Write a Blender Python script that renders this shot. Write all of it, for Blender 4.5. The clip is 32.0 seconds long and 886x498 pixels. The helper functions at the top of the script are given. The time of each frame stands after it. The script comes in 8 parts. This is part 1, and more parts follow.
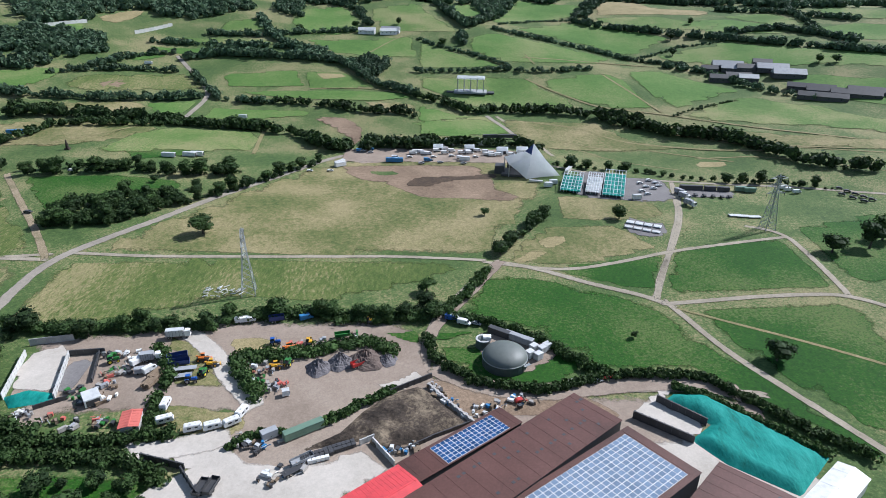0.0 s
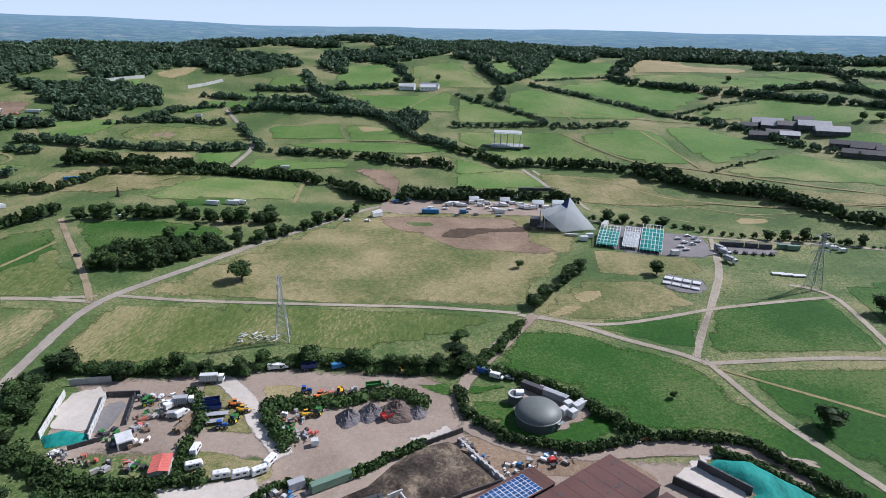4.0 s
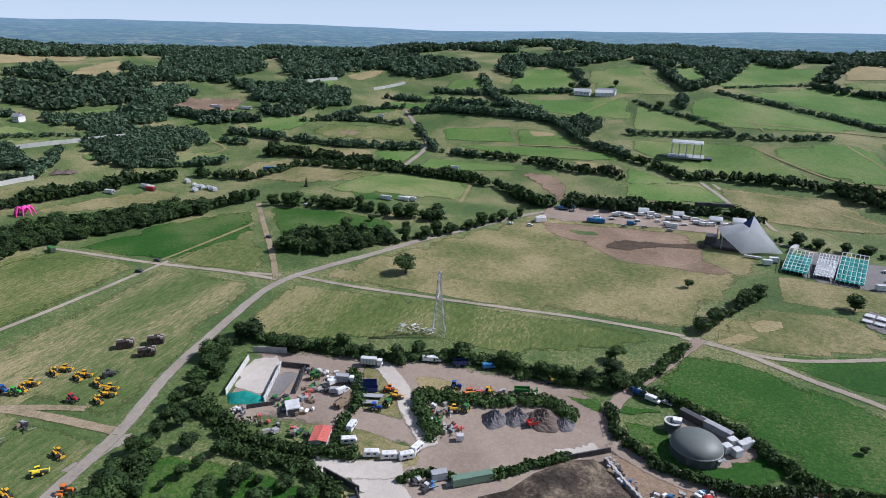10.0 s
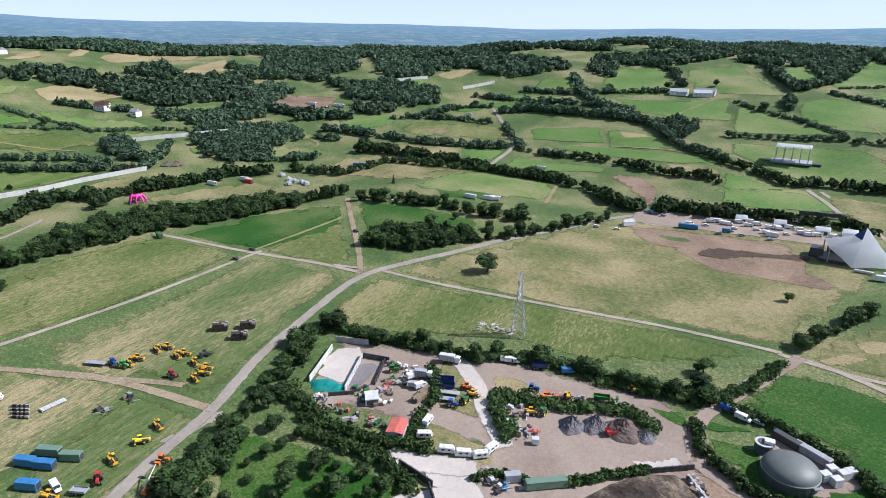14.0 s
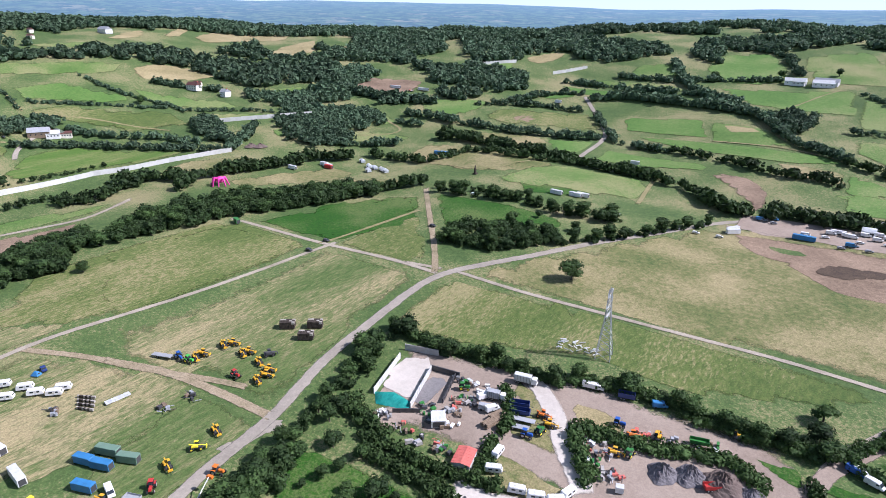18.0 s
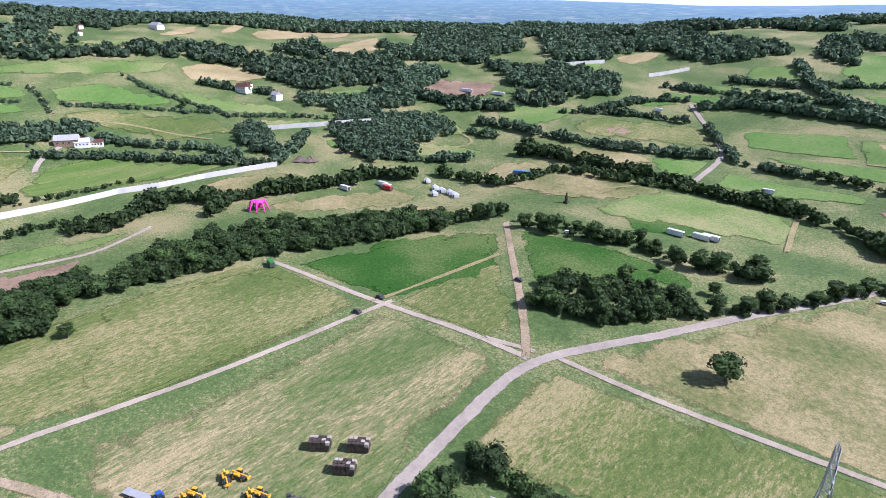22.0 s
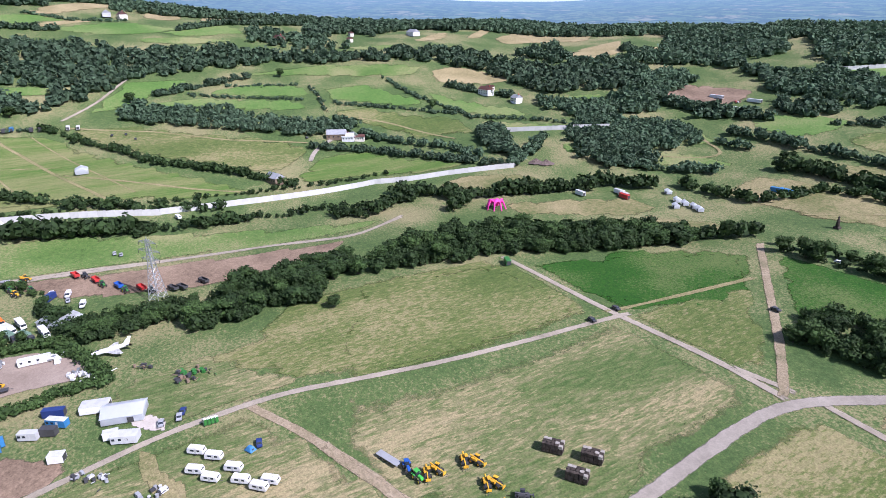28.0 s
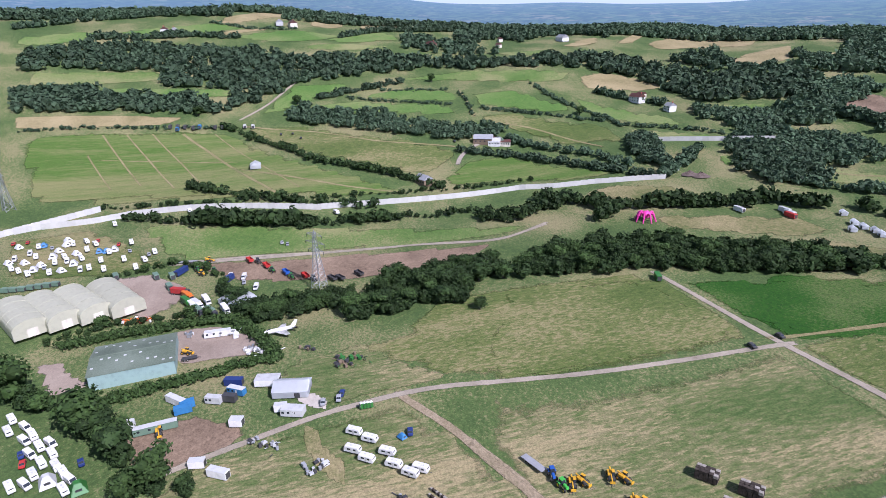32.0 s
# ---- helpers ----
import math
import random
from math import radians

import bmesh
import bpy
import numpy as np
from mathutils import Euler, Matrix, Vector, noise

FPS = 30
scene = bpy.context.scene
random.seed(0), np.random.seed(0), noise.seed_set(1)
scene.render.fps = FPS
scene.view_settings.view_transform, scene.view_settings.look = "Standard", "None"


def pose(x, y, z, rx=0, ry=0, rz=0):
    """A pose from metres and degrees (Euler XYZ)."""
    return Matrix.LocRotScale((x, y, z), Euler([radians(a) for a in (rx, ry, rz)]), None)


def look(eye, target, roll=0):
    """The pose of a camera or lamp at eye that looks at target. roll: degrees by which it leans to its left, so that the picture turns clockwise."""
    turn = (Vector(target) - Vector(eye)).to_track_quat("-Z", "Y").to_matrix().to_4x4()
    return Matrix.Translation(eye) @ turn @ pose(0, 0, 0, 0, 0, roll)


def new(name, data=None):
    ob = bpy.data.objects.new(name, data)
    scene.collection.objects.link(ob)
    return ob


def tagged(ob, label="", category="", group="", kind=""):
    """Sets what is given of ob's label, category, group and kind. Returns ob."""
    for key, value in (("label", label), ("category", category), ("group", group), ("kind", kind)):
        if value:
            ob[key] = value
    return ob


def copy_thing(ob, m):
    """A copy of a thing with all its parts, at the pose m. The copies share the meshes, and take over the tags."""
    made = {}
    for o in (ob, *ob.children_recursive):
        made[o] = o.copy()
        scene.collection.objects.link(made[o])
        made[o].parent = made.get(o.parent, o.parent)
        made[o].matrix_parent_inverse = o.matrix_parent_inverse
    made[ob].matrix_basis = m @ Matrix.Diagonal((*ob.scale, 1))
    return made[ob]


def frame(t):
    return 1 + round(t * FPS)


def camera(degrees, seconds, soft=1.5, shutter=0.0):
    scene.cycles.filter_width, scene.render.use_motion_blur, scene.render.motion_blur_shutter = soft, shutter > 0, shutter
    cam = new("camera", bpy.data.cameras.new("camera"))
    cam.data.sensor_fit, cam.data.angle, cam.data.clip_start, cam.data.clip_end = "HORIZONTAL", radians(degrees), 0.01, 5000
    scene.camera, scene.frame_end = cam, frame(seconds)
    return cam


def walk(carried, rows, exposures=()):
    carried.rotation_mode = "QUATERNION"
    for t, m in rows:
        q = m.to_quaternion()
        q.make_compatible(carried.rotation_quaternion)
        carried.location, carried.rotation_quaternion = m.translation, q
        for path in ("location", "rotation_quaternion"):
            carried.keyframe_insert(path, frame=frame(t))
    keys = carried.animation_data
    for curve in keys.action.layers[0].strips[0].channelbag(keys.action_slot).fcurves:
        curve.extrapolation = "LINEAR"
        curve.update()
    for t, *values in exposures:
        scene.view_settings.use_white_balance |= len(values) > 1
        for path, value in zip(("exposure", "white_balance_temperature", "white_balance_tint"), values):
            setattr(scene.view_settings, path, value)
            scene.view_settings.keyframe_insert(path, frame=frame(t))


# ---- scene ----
cam = camera(72.1, 32.0, soft=0.8)
# seconds, x, y, z, heading, pitch, roll
ROWS = [
    (0, 0.0, 0.0, 120.0, -0.00, -24.46, 1.08),
    (0.5, 0.0, 0.0, 120.0, 0.41, -24.50, 1.06),
    (1, 0.0, 0.0, 120.0, 0.83, -24.50, 1.05),
    (1.5, 0.0, 0.0, 120.0, 1.25, -24.52, 1.07),
    (2, 0.0, 0.0, 120.0, 1.58, -24.49, 1.06),
    (2.5, 0.0, 0.0, 120.0, 1.74, -23.74, 1.06),
    (3, 0.0, 0.0, 120.0, 1.91, -22.05, 1.02),
    (3.5, 0.0, 0.0, 120.0, 2.51, -20.28, 1.03),
    (5.5, 0.0, 0.0, 120.0, 7.97, -19.28, 0.93),
    (6, 0.0, 0.0, 120.0, 9.36, -19.30, 0.92),
    (6.5, 0.0, 0.0, 120.0, 10.67, -19.31, 0.82),
    (7, 0.0, 0.0, 120.0, 11.97, -19.33, 0.80),
    (7.5, 0.0, 0.0, 120.0, 13.21, -19.37, 0.82),
    (8, 0.0, 0.0, 120.0, 14.52, -19.40, 0.75),
    (8.5, 0.0, 0.0, 120.0, 15.84, -19.43, 0.76),
    (9, 0.0, 0.0, 120.0, 17.11, -19.44, 0.63),
    (9.5, 0.0, 0.0, 120.0, 18.33, -19.46, 0.63),
    (10, 0.0, 0.0, 120.0, 19.50, -19.52, 0.58),
    (10.5, 0.0, 0.0, 120.0, 20.63, -19.51, 0.47),
    (11, 0.0, 0.0, 120.0, 21.70, -19.53, 0.43),
    (11.5, 0.0, 0.0, 120.0, 22.69, -19.54, 0.37),
    (12, 0.0, 0.0, 120.0, 23.69, -19.56, 0.35),
    (12.5, 0.0, 0.0, 120.0, 24.68, -19.58, 0.29),
    (13, 0.0, 0.0, 120.0, 25.71, -19.60, 0.22),
    (13.5, 0.0, 0.0, 120.0, 26.73, -19.62, 0.17),
    (14, 0.0, 0.0, 120.0, 27.73, -19.66, 0.14),
    (14.5, 0.0, 0.0, 120.0, 28.71, -19.65, 0.03),
    (16.5, 0.0, 0.0, 120.0, 32.43, -19.65, -0.07),
    (17, 0.0, 0.0, 120.0, 33.38, -19.64, -0.13),
    (17.5, -1.4, 6.6, 121.3, 34.88, -20.20, 0.13),
    (18, -12.3, 20.1, 121.7, 35.58, -21.36, 0.35),
    (18.5, -24.5, 32.9, 121.4, 36.12, -22.58, 0.49),
    (19, -36.7, 45.5, 120.3, 36.72, -23.71, 0.41),
    (19.5, -48.6, 57.5, 119.0, 37.22, -23.58, 0.48),
    (20, -59.7, 68.6, 117.9, 37.39, -22.45, 0.45),
    (20.5, -68.8, 77.5, 117.7, 37.46, -21.57, 0.47),
    (21, -76.2, 84.8, 117.3, 37.85, -21.59, 0.37),
    (21.5, -76.4, 84.0, 117.2, 39.72, -21.58, 0.26),
    (22, -76.5, 83.3, 117.2, 41.31, -21.58, 0.16),
    (22.5, -76.9, 82.6, 117.1, 42.10, -21.54, -0.01),
    (23, -76.8, 82.7, 117.1, 41.97, -21.55, 0.02),
    (24, -77.3, 82.6, 116.9, 44.23, -21.49, -0.42),
    (24.5, -78.1, 82.8, 117.1, 45.81, -21.51, -0.49),
    (26.5, -80.1, 77.8, 117.7, 52.26, -21.33, -0.75),
    (27, -80.4, 76.7, 118.1, 54.77, -21.27, -0.88),
    (27.5, -83.0, 73.6, 118.4, 59.74, -21.16, -1.29),
    (28, -84.2, 72.1, 118.5, 62.13, -21.11, -1.48),
    (29, -85.7, 69.3, 119.0, 65.48, -21.03, -1.74),
    (30, -84.7, 66.8, 119.6, 69.48, -20.81, -2.08),
    (31, -84.3, 63.4, 120.9, 71.96, -20.70, -2.09),
    (32, -84.7, 61.8, 121.1, 74.84, -20.41, -2.17),
]
walk(cam, [(t, pose(x, y, z, 90 + pitch, 0, yaw) @ pose(0, 0, 0, 0, 0, roll)) for t, x, y, z, yaw, pitch, roll in ROWS],
     exposures=[(t, e, 5700 if t < 4 else 5800 if t < 18 else 5650, 14 if t < 4 else 19 if t < 18 else 30) for t, e in ((0, 0.22), (2.5, 0.22), (4.0, 0.12), (6, -0.01), (9, -0.01), (11, -0.04), (13, 0.22), (17, 0.44), (19, 0.60), (21, 0.68), (23, 0.72), (27, 0.54), (30, 0.43), (32, 0.24))])

# ---- sky and sun ----
SUN_AZ, SUN_EL = -62.0, 44.0
world = bpy.data.worlds.new("world")
scene.world = world
world.use_nodes = True
wn = world.node_tree
sky = wn.nodes.new("ShaderNodeTexSky")
sky.sky_type = 'NISHITA'
sky.sun_disc = False
sky.sun_elevation = radians(SUN_EL)
sky.sun_rotation = radians(-SUN_AZ)
sky.air_density, sky.dust_density, sky.ozone_density = 1.0, 0.3, 1.5
# thin bright haze near the horizon and broken white cloud
co, sep, low, cloud, cramp = (wn.nodes.new("ShaderNode" + k) for k in ("TexCoord", "SeparateXYZ", "MapRange", "TexNoise", "ValToRGB"))
cmap, most, veil = (wn.nodes.new("ShaderNode" + k) for k in ("Mapping", "Math", "Mix"))
wn.links.new(co.outputs["Generated"], sep.inputs[0])
wn.links.new(sep.outputs["Z"], low.inputs["Value"])
low.interpolation_type = 'SMOOTHSTEP'
for key, val in (("From Min", -0.02), ("From Max", 0.22), ("To Min", 0.8), ("To Max", 0.1)):
    low.inputs[key].default_value = val
cmap.inputs["Scale"].default_value = (3, 3, 14)
wn.links.new(co.outputs["Generated"], cmap.inputs[0])
wn.links.new(cmap.outputs[0], cloud.inputs["Vector"])
cloud.inputs["Scale"].default_value, cloud.inputs["Detail"].default_value = 1.3, 8
cramp.color_ramp.elements[0].position, cramp.color_ramp.elements[1].position = 0.52, 0.76
wn.links.new(cloud.outputs["Fac"], cramp.inputs[0])
most.operation = 'MAXIMUM'
wn.links.new(low.outputs[0], most.inputs[0])
wn.links.new(cramp.outputs[0], most.inputs[1])
veil.data_type = 'RGBA'
wn.links.new(most.outputs[0], veil.inputs["Factor"])
wn.links.new(sky.outputs[0], veil.inputs["A"])
veil.inputs["B"].default_value = (10.8, 13.4, 15.6, 1)
wn.links.new(veil.outputs["Result"], wn.nodes["Background"].inputs[0])
wn.nodes["Background"].inputs[1].default_value = 0.062
sun = new("sun", bpy.data.lights.new("sun", 'SUN'))
sun.data.energy, sun.data.angle, sun.data.color = 5.5, radians(0.5), (1.0, 0.96, 0.89)
s_az, s_el = radians(SUN_AZ), radians(SUN_EL)
sun.matrix_world = look((0, 0, 0), (math.sin(s_az) * math.cos(s_el), -math.cos(s_az) * math.cos(s_el), -math.sin(s_el)))


# ---- the lie of the land, shaped to fit the camera's view ----
def ease(a, b, x):
    t = min(max((x - a) / (b - a), 0.0), 1.0)
    return t * t * (3 - 2 * t)


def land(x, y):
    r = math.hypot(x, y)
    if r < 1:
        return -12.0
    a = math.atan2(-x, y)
    # ridge pulled nearer and raised to the left to fit the camera's view
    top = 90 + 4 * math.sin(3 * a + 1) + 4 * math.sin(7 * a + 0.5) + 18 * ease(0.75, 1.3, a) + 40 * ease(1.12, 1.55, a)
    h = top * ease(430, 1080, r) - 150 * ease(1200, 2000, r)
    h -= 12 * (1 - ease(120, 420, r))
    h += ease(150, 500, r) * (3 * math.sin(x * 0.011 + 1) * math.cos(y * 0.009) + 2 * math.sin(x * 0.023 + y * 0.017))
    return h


# ---- materials ----
def mat(name, colours, scale=0.2, fine=4.0, rough=0.9, bump=0.3, metal=0.0, stretch=(1, 1, 1), turn=0.0, spread=0.45, vary=0.0, contrast=0.5, flecks=0.0, rim=False, speckle=0.0):
    """A surface of two scales of noise in real-world size, run through a colour ramp."""
    m = bpy.data.materials.new(name)
    m.use_nodes = True
    n, l = m.node_tree.nodes, m.node_tree.links
    b = n["Principled BSDF"]
    b.inputs["Roughness"].default_value, b.inputs["Metallic"].default_value = rough, metal
    b.inputs["Specular IOR Level"].default_value = 0.25 if rough > 0.6 else 0.5
    geo = n.new("ShaderNodeNewGeometry")
    mp = n.new("ShaderNodeMapping")
    mp.inputs["Rotation"].default_value, mp.inputs["Scale"].default_value = (0, 0, radians(turn)), stretch
    l.new(geo.outputs["Position"], mp.inputs["Vector"])
    a, c = n.new("ShaderNodeTexNoise"), n.new("ShaderNodeTexNoise")
    a.inputs["Scale"].default_value, a.inputs["Detail"].default_value = scale, 5
    c.inputs["Scale"].default_value, c.inputs["Detail"].default_value, c.inputs["Roughness"].default_value = fine, 8, 0.68
    l.new(mp.outputs[0], a.inputs["Vector"]), l.new(mp.outputs[0], c.inputs["Vector"])
    mix = n.new("ShaderNodeMix")
    mix.inputs["Factor"].default_value = spread
    l.new(a.outputs["Fac"], mix.inputs["A"]), l.new(c.outputs["Fac"], mix.inputs["B"])
    ramp = n.new("ShaderNodeValToRGB")
    e = ramp.color_ramp.elements
    while len(e) < len(colours):
        e.new(0.5)
    for i, col in enumerate(colours):
        e[i].position = 0.5 + contrast * 0.7 * (i / (len(colours) - 1) - 0.5)
        e[i].color = (*col, 1)
    l.new(mix.outputs["Result"], ramp.inputs[0])
    out = ramp.outputs[0]
    if flecks:
        fl, add, fr, fm = n.new("ShaderNodeTexNoise"), n.new("ShaderNodeMath"), n.new("ShaderNodeMapRange"), n.new("ShaderNodeMix")
        fl.inputs["Scale"].default_value, fl.inputs["Detail"].default_value, fl.inputs["Roughness"].default_value = 0.9, 6, 0.75
        l.new(mp.outputs[0], fl.inputs["Vector"])
        add.operation = 'MULTIPLY_ADD'
        add.inputs[1].default_value = 0.8
        l.new(a.outputs["Fac"], add.inputs[0]), l.new(fl.outputs["Fac"], add.inputs[2])
        fr.inputs["From Min"].default_value, fr.inputs["From Max"].default_value, fr.inputs["To Max"].default_value = 0.89, 1.02, flecks
        l.new(add.outputs[0], fr.inputs["Value"])
        fm.data_type = 'RGBA'
        l.new(fr.outputs[0], fm.inputs["Factor"]), l.new(out, fm.inputs["A"])
        fm.inputs["B"].default_value = (0.31, 0.255, 0.135, 1)
        out = fm.outputs["Result"]
    if speckle:
        # single tufts, lighter and darker than their neighbours
        sp, sr, sh = n.new("ShaderNodeTexNoise"), n.new("ShaderNodeMapRange"), n.new("ShaderNodeHueSaturation")
        sp.inputs["Scale"].default_value, sp.inputs["Detail"].default_value, sp.inputs["Roughness"].default_value = 1.5, 3, 0.75
        l.new(geo.outputs["Position"], sp.inputs["Vector"])
        for key, val in (("From Min", 0.3), ("From Max", 0.7), ("To Min", 1 - speckle), ("To Max", 1 + speckle)):
            sr.inputs[key].default_value = val
        l.new(sp.outputs["Fac"], sr.inputs["Value"]), l.new(sr.outputs[0], sh.inputs["Value"]), l.new(out, sh.inputs["Color"])
        out = sh.outputs[0]
    if vary:
        info, hsv, mul = n.new("ShaderNodeObjectInfo"), n.new("ShaderNodeHueSaturation"), n.new("ShaderNodeMapRange")
        mul.inputs["To Min"].default_value, mul.inputs["To Max"].default_value = 1 - vary, 1 + vary
        l.new(info.outputs["Random"], mul.inputs["Value"]), l.new(mul.outputs[0], hsv.inputs["Value"]), l.new(out, hsv.inputs["Color"])
        out = hsv.outputs[0]
    l.new(out, b.inputs["Base Color"])
    if bump:
        bp = n.new("ShaderNodeBump")
        bp.inputs["Strength"].default_value, bp.inputs["Distance"].default_value = bump, 0.2
        l.new(c.outputs["Fac"], bp.inputs["Height"]), l.new(bp.outputs[0], b.inputs["Normal"])
    if rim:
        # ground cover that thins out in tufts towards its rim
        at, tuft, sm, rr = n.new("ShaderNodeAttribute"), n.new("ShaderNodeTexNoise"), n.new("ShaderNodeMath"), n.new("ShaderNodeMapRange")
        clear, ms = n.new("ShaderNodeBsdfTransparent"), n.new("ShaderNodeMixShader")
        at.attribute_name = "rim"
        tuft.inputs["Scale"].default_value, tuft.inputs["Detail"].default_value, tuft.inputs["Roughness"].default_value = 0.28, 6, 0.7
        l.new(geo.outputs["Position"], tuft.inputs["Vector"])
        sm.operation = 'ADD'
        l.new(at.outputs["Fac"], sm.inputs[0]), l.new(tuft.outputs["Fac"], sm.inputs[1])
        rr.inputs["From Min"].default_value, rr.inputs["From Max"].default_value = 0.9, 1.2
        l.new(sm.outputs[0], rr.inputs["Value"]), l.new(rr.outputs[0], ms.inputs[0])
        l.new(b.outputs[0], ms.inputs[1]), l.new(clear.outputs[0], ms.inputs[2])
        l.new(ms.outputs[0], n["Material Output"].inputs[0])
    return m


def paint(name, col, rough=0.5, metal=0.0, dirt=0.25):
    """Painted or bare sheet with weathering."""
    return mat(name, [tuple(c * (1 - dirt) for c in col), col, tuple(min(1, c * (1 + dirt * 0.3)) for c in col)], 0.5, 6.0, rough, 0.05, metal, vary=0.08)


def leaf_mat(name, a, b):
    m = mat(name, [a, b], 0.15, 1.2, 0.75, 0, vary=0.22, contrast=0.7)
    n, l = m.node_tree.nodes, m.node_tree.links
    isl, hsv, rng = n.new("ShaderNodeNewGeometry"), n.new("ShaderNodeHueSaturation"), n.new("ShaderNodeMapRange")
    rng.inputs["To Min"].default_value, rng.inputs["To Max"].default_value = 0.6, 1.45
    bs = n["Principled BSDF"]
    src = bs.inputs["Base Color"].links[0].from_socket
    l.new(isl.outputs["Random Per Island"], rng.inputs["Value"]), l.new(rng.outputs[0], hsv.inputs["Value"])
    l.new(src, hsv.inputs["Color"]), l.new(hsv.outputs[0], bs.inputs["Base Color"])
    tr, add = n.new("ShaderNodeBsdfTranslucent"), n.new("ShaderNodeMixShader")
    add.inputs[0].default_value = 0.25
    l.new(hsv.outputs[0], tr.inputs[0]), l.new(bs.outputs[0], add.inputs[1]), l.new(tr.outputs[0], add.inputs[2])
    l.new(add.outputs[0], n["Material Output"].inputs[0])
    return m


M = {
    "grass": mat("pasture_grass", [(0.041, 0.078, 0.021), (0.076, 0.120, 0.034), (0.155, 0.160, 0.070)], 0.02, 0.45, spread=0.55, contrast=0.41, flecks=0.5, rim=True, speckle=0.34),
    "lush": mat("lush_grass", [(0.010, 0.053, 0.003), (0.018, 0.078, 0.004), (0.038, 0.100, 0.010)], 0.02, 0.6, spread=0.6, contrast=0.37, flecks=0.2, rim=True, speckle=0.34),
    # next two grasses are for far fields, lightened in colour for distance haze
    "pasture": mat("hazed_hill_pasture", [(0.055, 0.122, 0.022), (0.084, 0.165, 0.033), (0.14, 0.195, 0.060)], 0.015, 0.4, spread=0.55, contrast=0.37, flecks=0.25, rim=True, speckle=0.3),
    "meadow": mat("hazed_meadow_grass", [(0.056, 0.112, 0.022), (0.088, 0.158, 0.034), (0.155, 0.195, 0.066)], 0.015, 0.4, spread=0.55, contrast=0.37, flecks=0.5, rim=True, speckle=0.34),
    "worn": mat("worn_grass", [(0.062, 0.096, 0.025), (0.118, 0.130, 0.044), (0.19, 0.172, 0.076), (0.27, 0.232, 0.122)], 0.025, 0.4, spread=0.55, contrast=0.44, flecks=0.5, rim=True, speckle=0.34),
    "mown": mat("mown_grass", [(0.048, 0.084, 0.017), (0.088, 0.121, 0.029), (0.165, 0.160, 0.060)], 0.022, 0.7, stretch=(1, 0.35, 1), turn=-38, spread=0.55, contrast=0.37, flecks=0.6, rim=True, speckle=0.34),
    "straw": mat("dry_grass", [(0.16, 0.145, 0.06), (0.265, 0.22, 0.11), (0.35, 0.29, 0.155)], 0.04, 0.6, spread=0.5, rim=True, speckle=0.34),
    "bare": mat("bare_earth", [(0.10, 0.07, 0.045), (0.21, 0.15, 0.10), (0.30, 0.22, 0.15)], 0.04, 0.5, spread=0.5, rim=True, speckle=0.34),
    "gravel": mat("pale_gravel", [(0.195, 0.172, 0.138), (0.272, 0.242, 0.196), (0.345, 0.308, 0.252)], 0.06, 0.5, bump=0.05, rim=True, speckle=0.12),
    "track": mat("stone_track", [(0.205, 0.178, 0.126), (0.30, 0.262, 0.20), (0.375, 0.328, 0.25)], 0.08, 0.6, bump=0.05, rim=True, speckle=0.15),
    "dirt": mat("dirt_track", [(0.13, 0.125, 0.06), (0.25, 0.20, 0.125), (0.34, 0.28, 0.19)], 0.08, 0.7, bump=0.1, rim=True, speckle=0.34),
    "sand": mat("sandy_path", [(0.12, 0.13, 0.05), (0.21, 0.185, 0.085), (0.28, 0.24, 0.13)], 0.08, 0.6, bump=0.1, rim=True, speckle=0.34),
    "yard": mat("yard_gravel", [(0.19, 0.148, 0.112), (0.27, 0.215, 0.168), (0.345, 0.285, 0.225)], 0.05, 0.5, bump=0.05, spread=0.4, contrast=0.6, rim=True, speckle=0.14),
    "stubble": mat("mown_stubble", [(0.045, 0.088, 0.02), (0.085, 0.122, 0.035), (0.17, 0.165, 0.075), (0.27, 0.23, 0.13)], 0.03, 0.7, stretch=(1, 0.25, 1), turn=-40, spread=0.55, contrast=0.44, flecks=0.9, rim=True, speckle=0.34),
    "striped": mat("striped_grass", [(0.045, 0.105, 0.016), (0.07, 0.13, 0.022), (0.16, 0.17, 0.06)], 0.035, 0.3, stretch=(1, 0.08, 1), turn=58, spread=0.4, contrast=0.52, flecks=0.25, rim=True, speckle=0.34),
    "soil": mat("turned_soil", [(0.045, 0.032, 0.022), (0.10, 0.07, 0.045)], 0.2, 1.5, bump=0.6, rim=True, speckle=0.34),
    "concrete": mat("worn_concrete", [(0.37, 0.335, 0.285), (0.45, 0.41, 0.355), (0.52, 0.475, 0.415)], 0.05, 0.4, bump=0.05, spread=0.4, rim=True, speckle=0.08),
    "tarmac": mat("worn_tarmac", [(0.10, 0.095, 0.09), (0.17, 0.16, 0.155), (0.22, 0.21, 0.2)], 0.06, 1.0, rim=True, speckle=0.12),
    "leaf": leaf_mat("hedgerow_leaves", (0.024, 0.052, 0.014), (0.058, 0.102, 0.026)),
    "leaf_dark": leaf_mat("oak_leaves", (0.015, 0.034, 0.011), (0.042, 0.075, 0.020)),
    # far leaves are paler and bluer, distance haze put into their colour
    "leaf_haze": leaf_mat("hazed_woodland_leaves", (0.034, 0.068, 0.038), (0.092, 0.145, 0.076)),
    "bark": mat("bark", [(0.05, 0.04, 0.03), (0.12, 0.10, 0.08)], 2.0, 8.0),
}


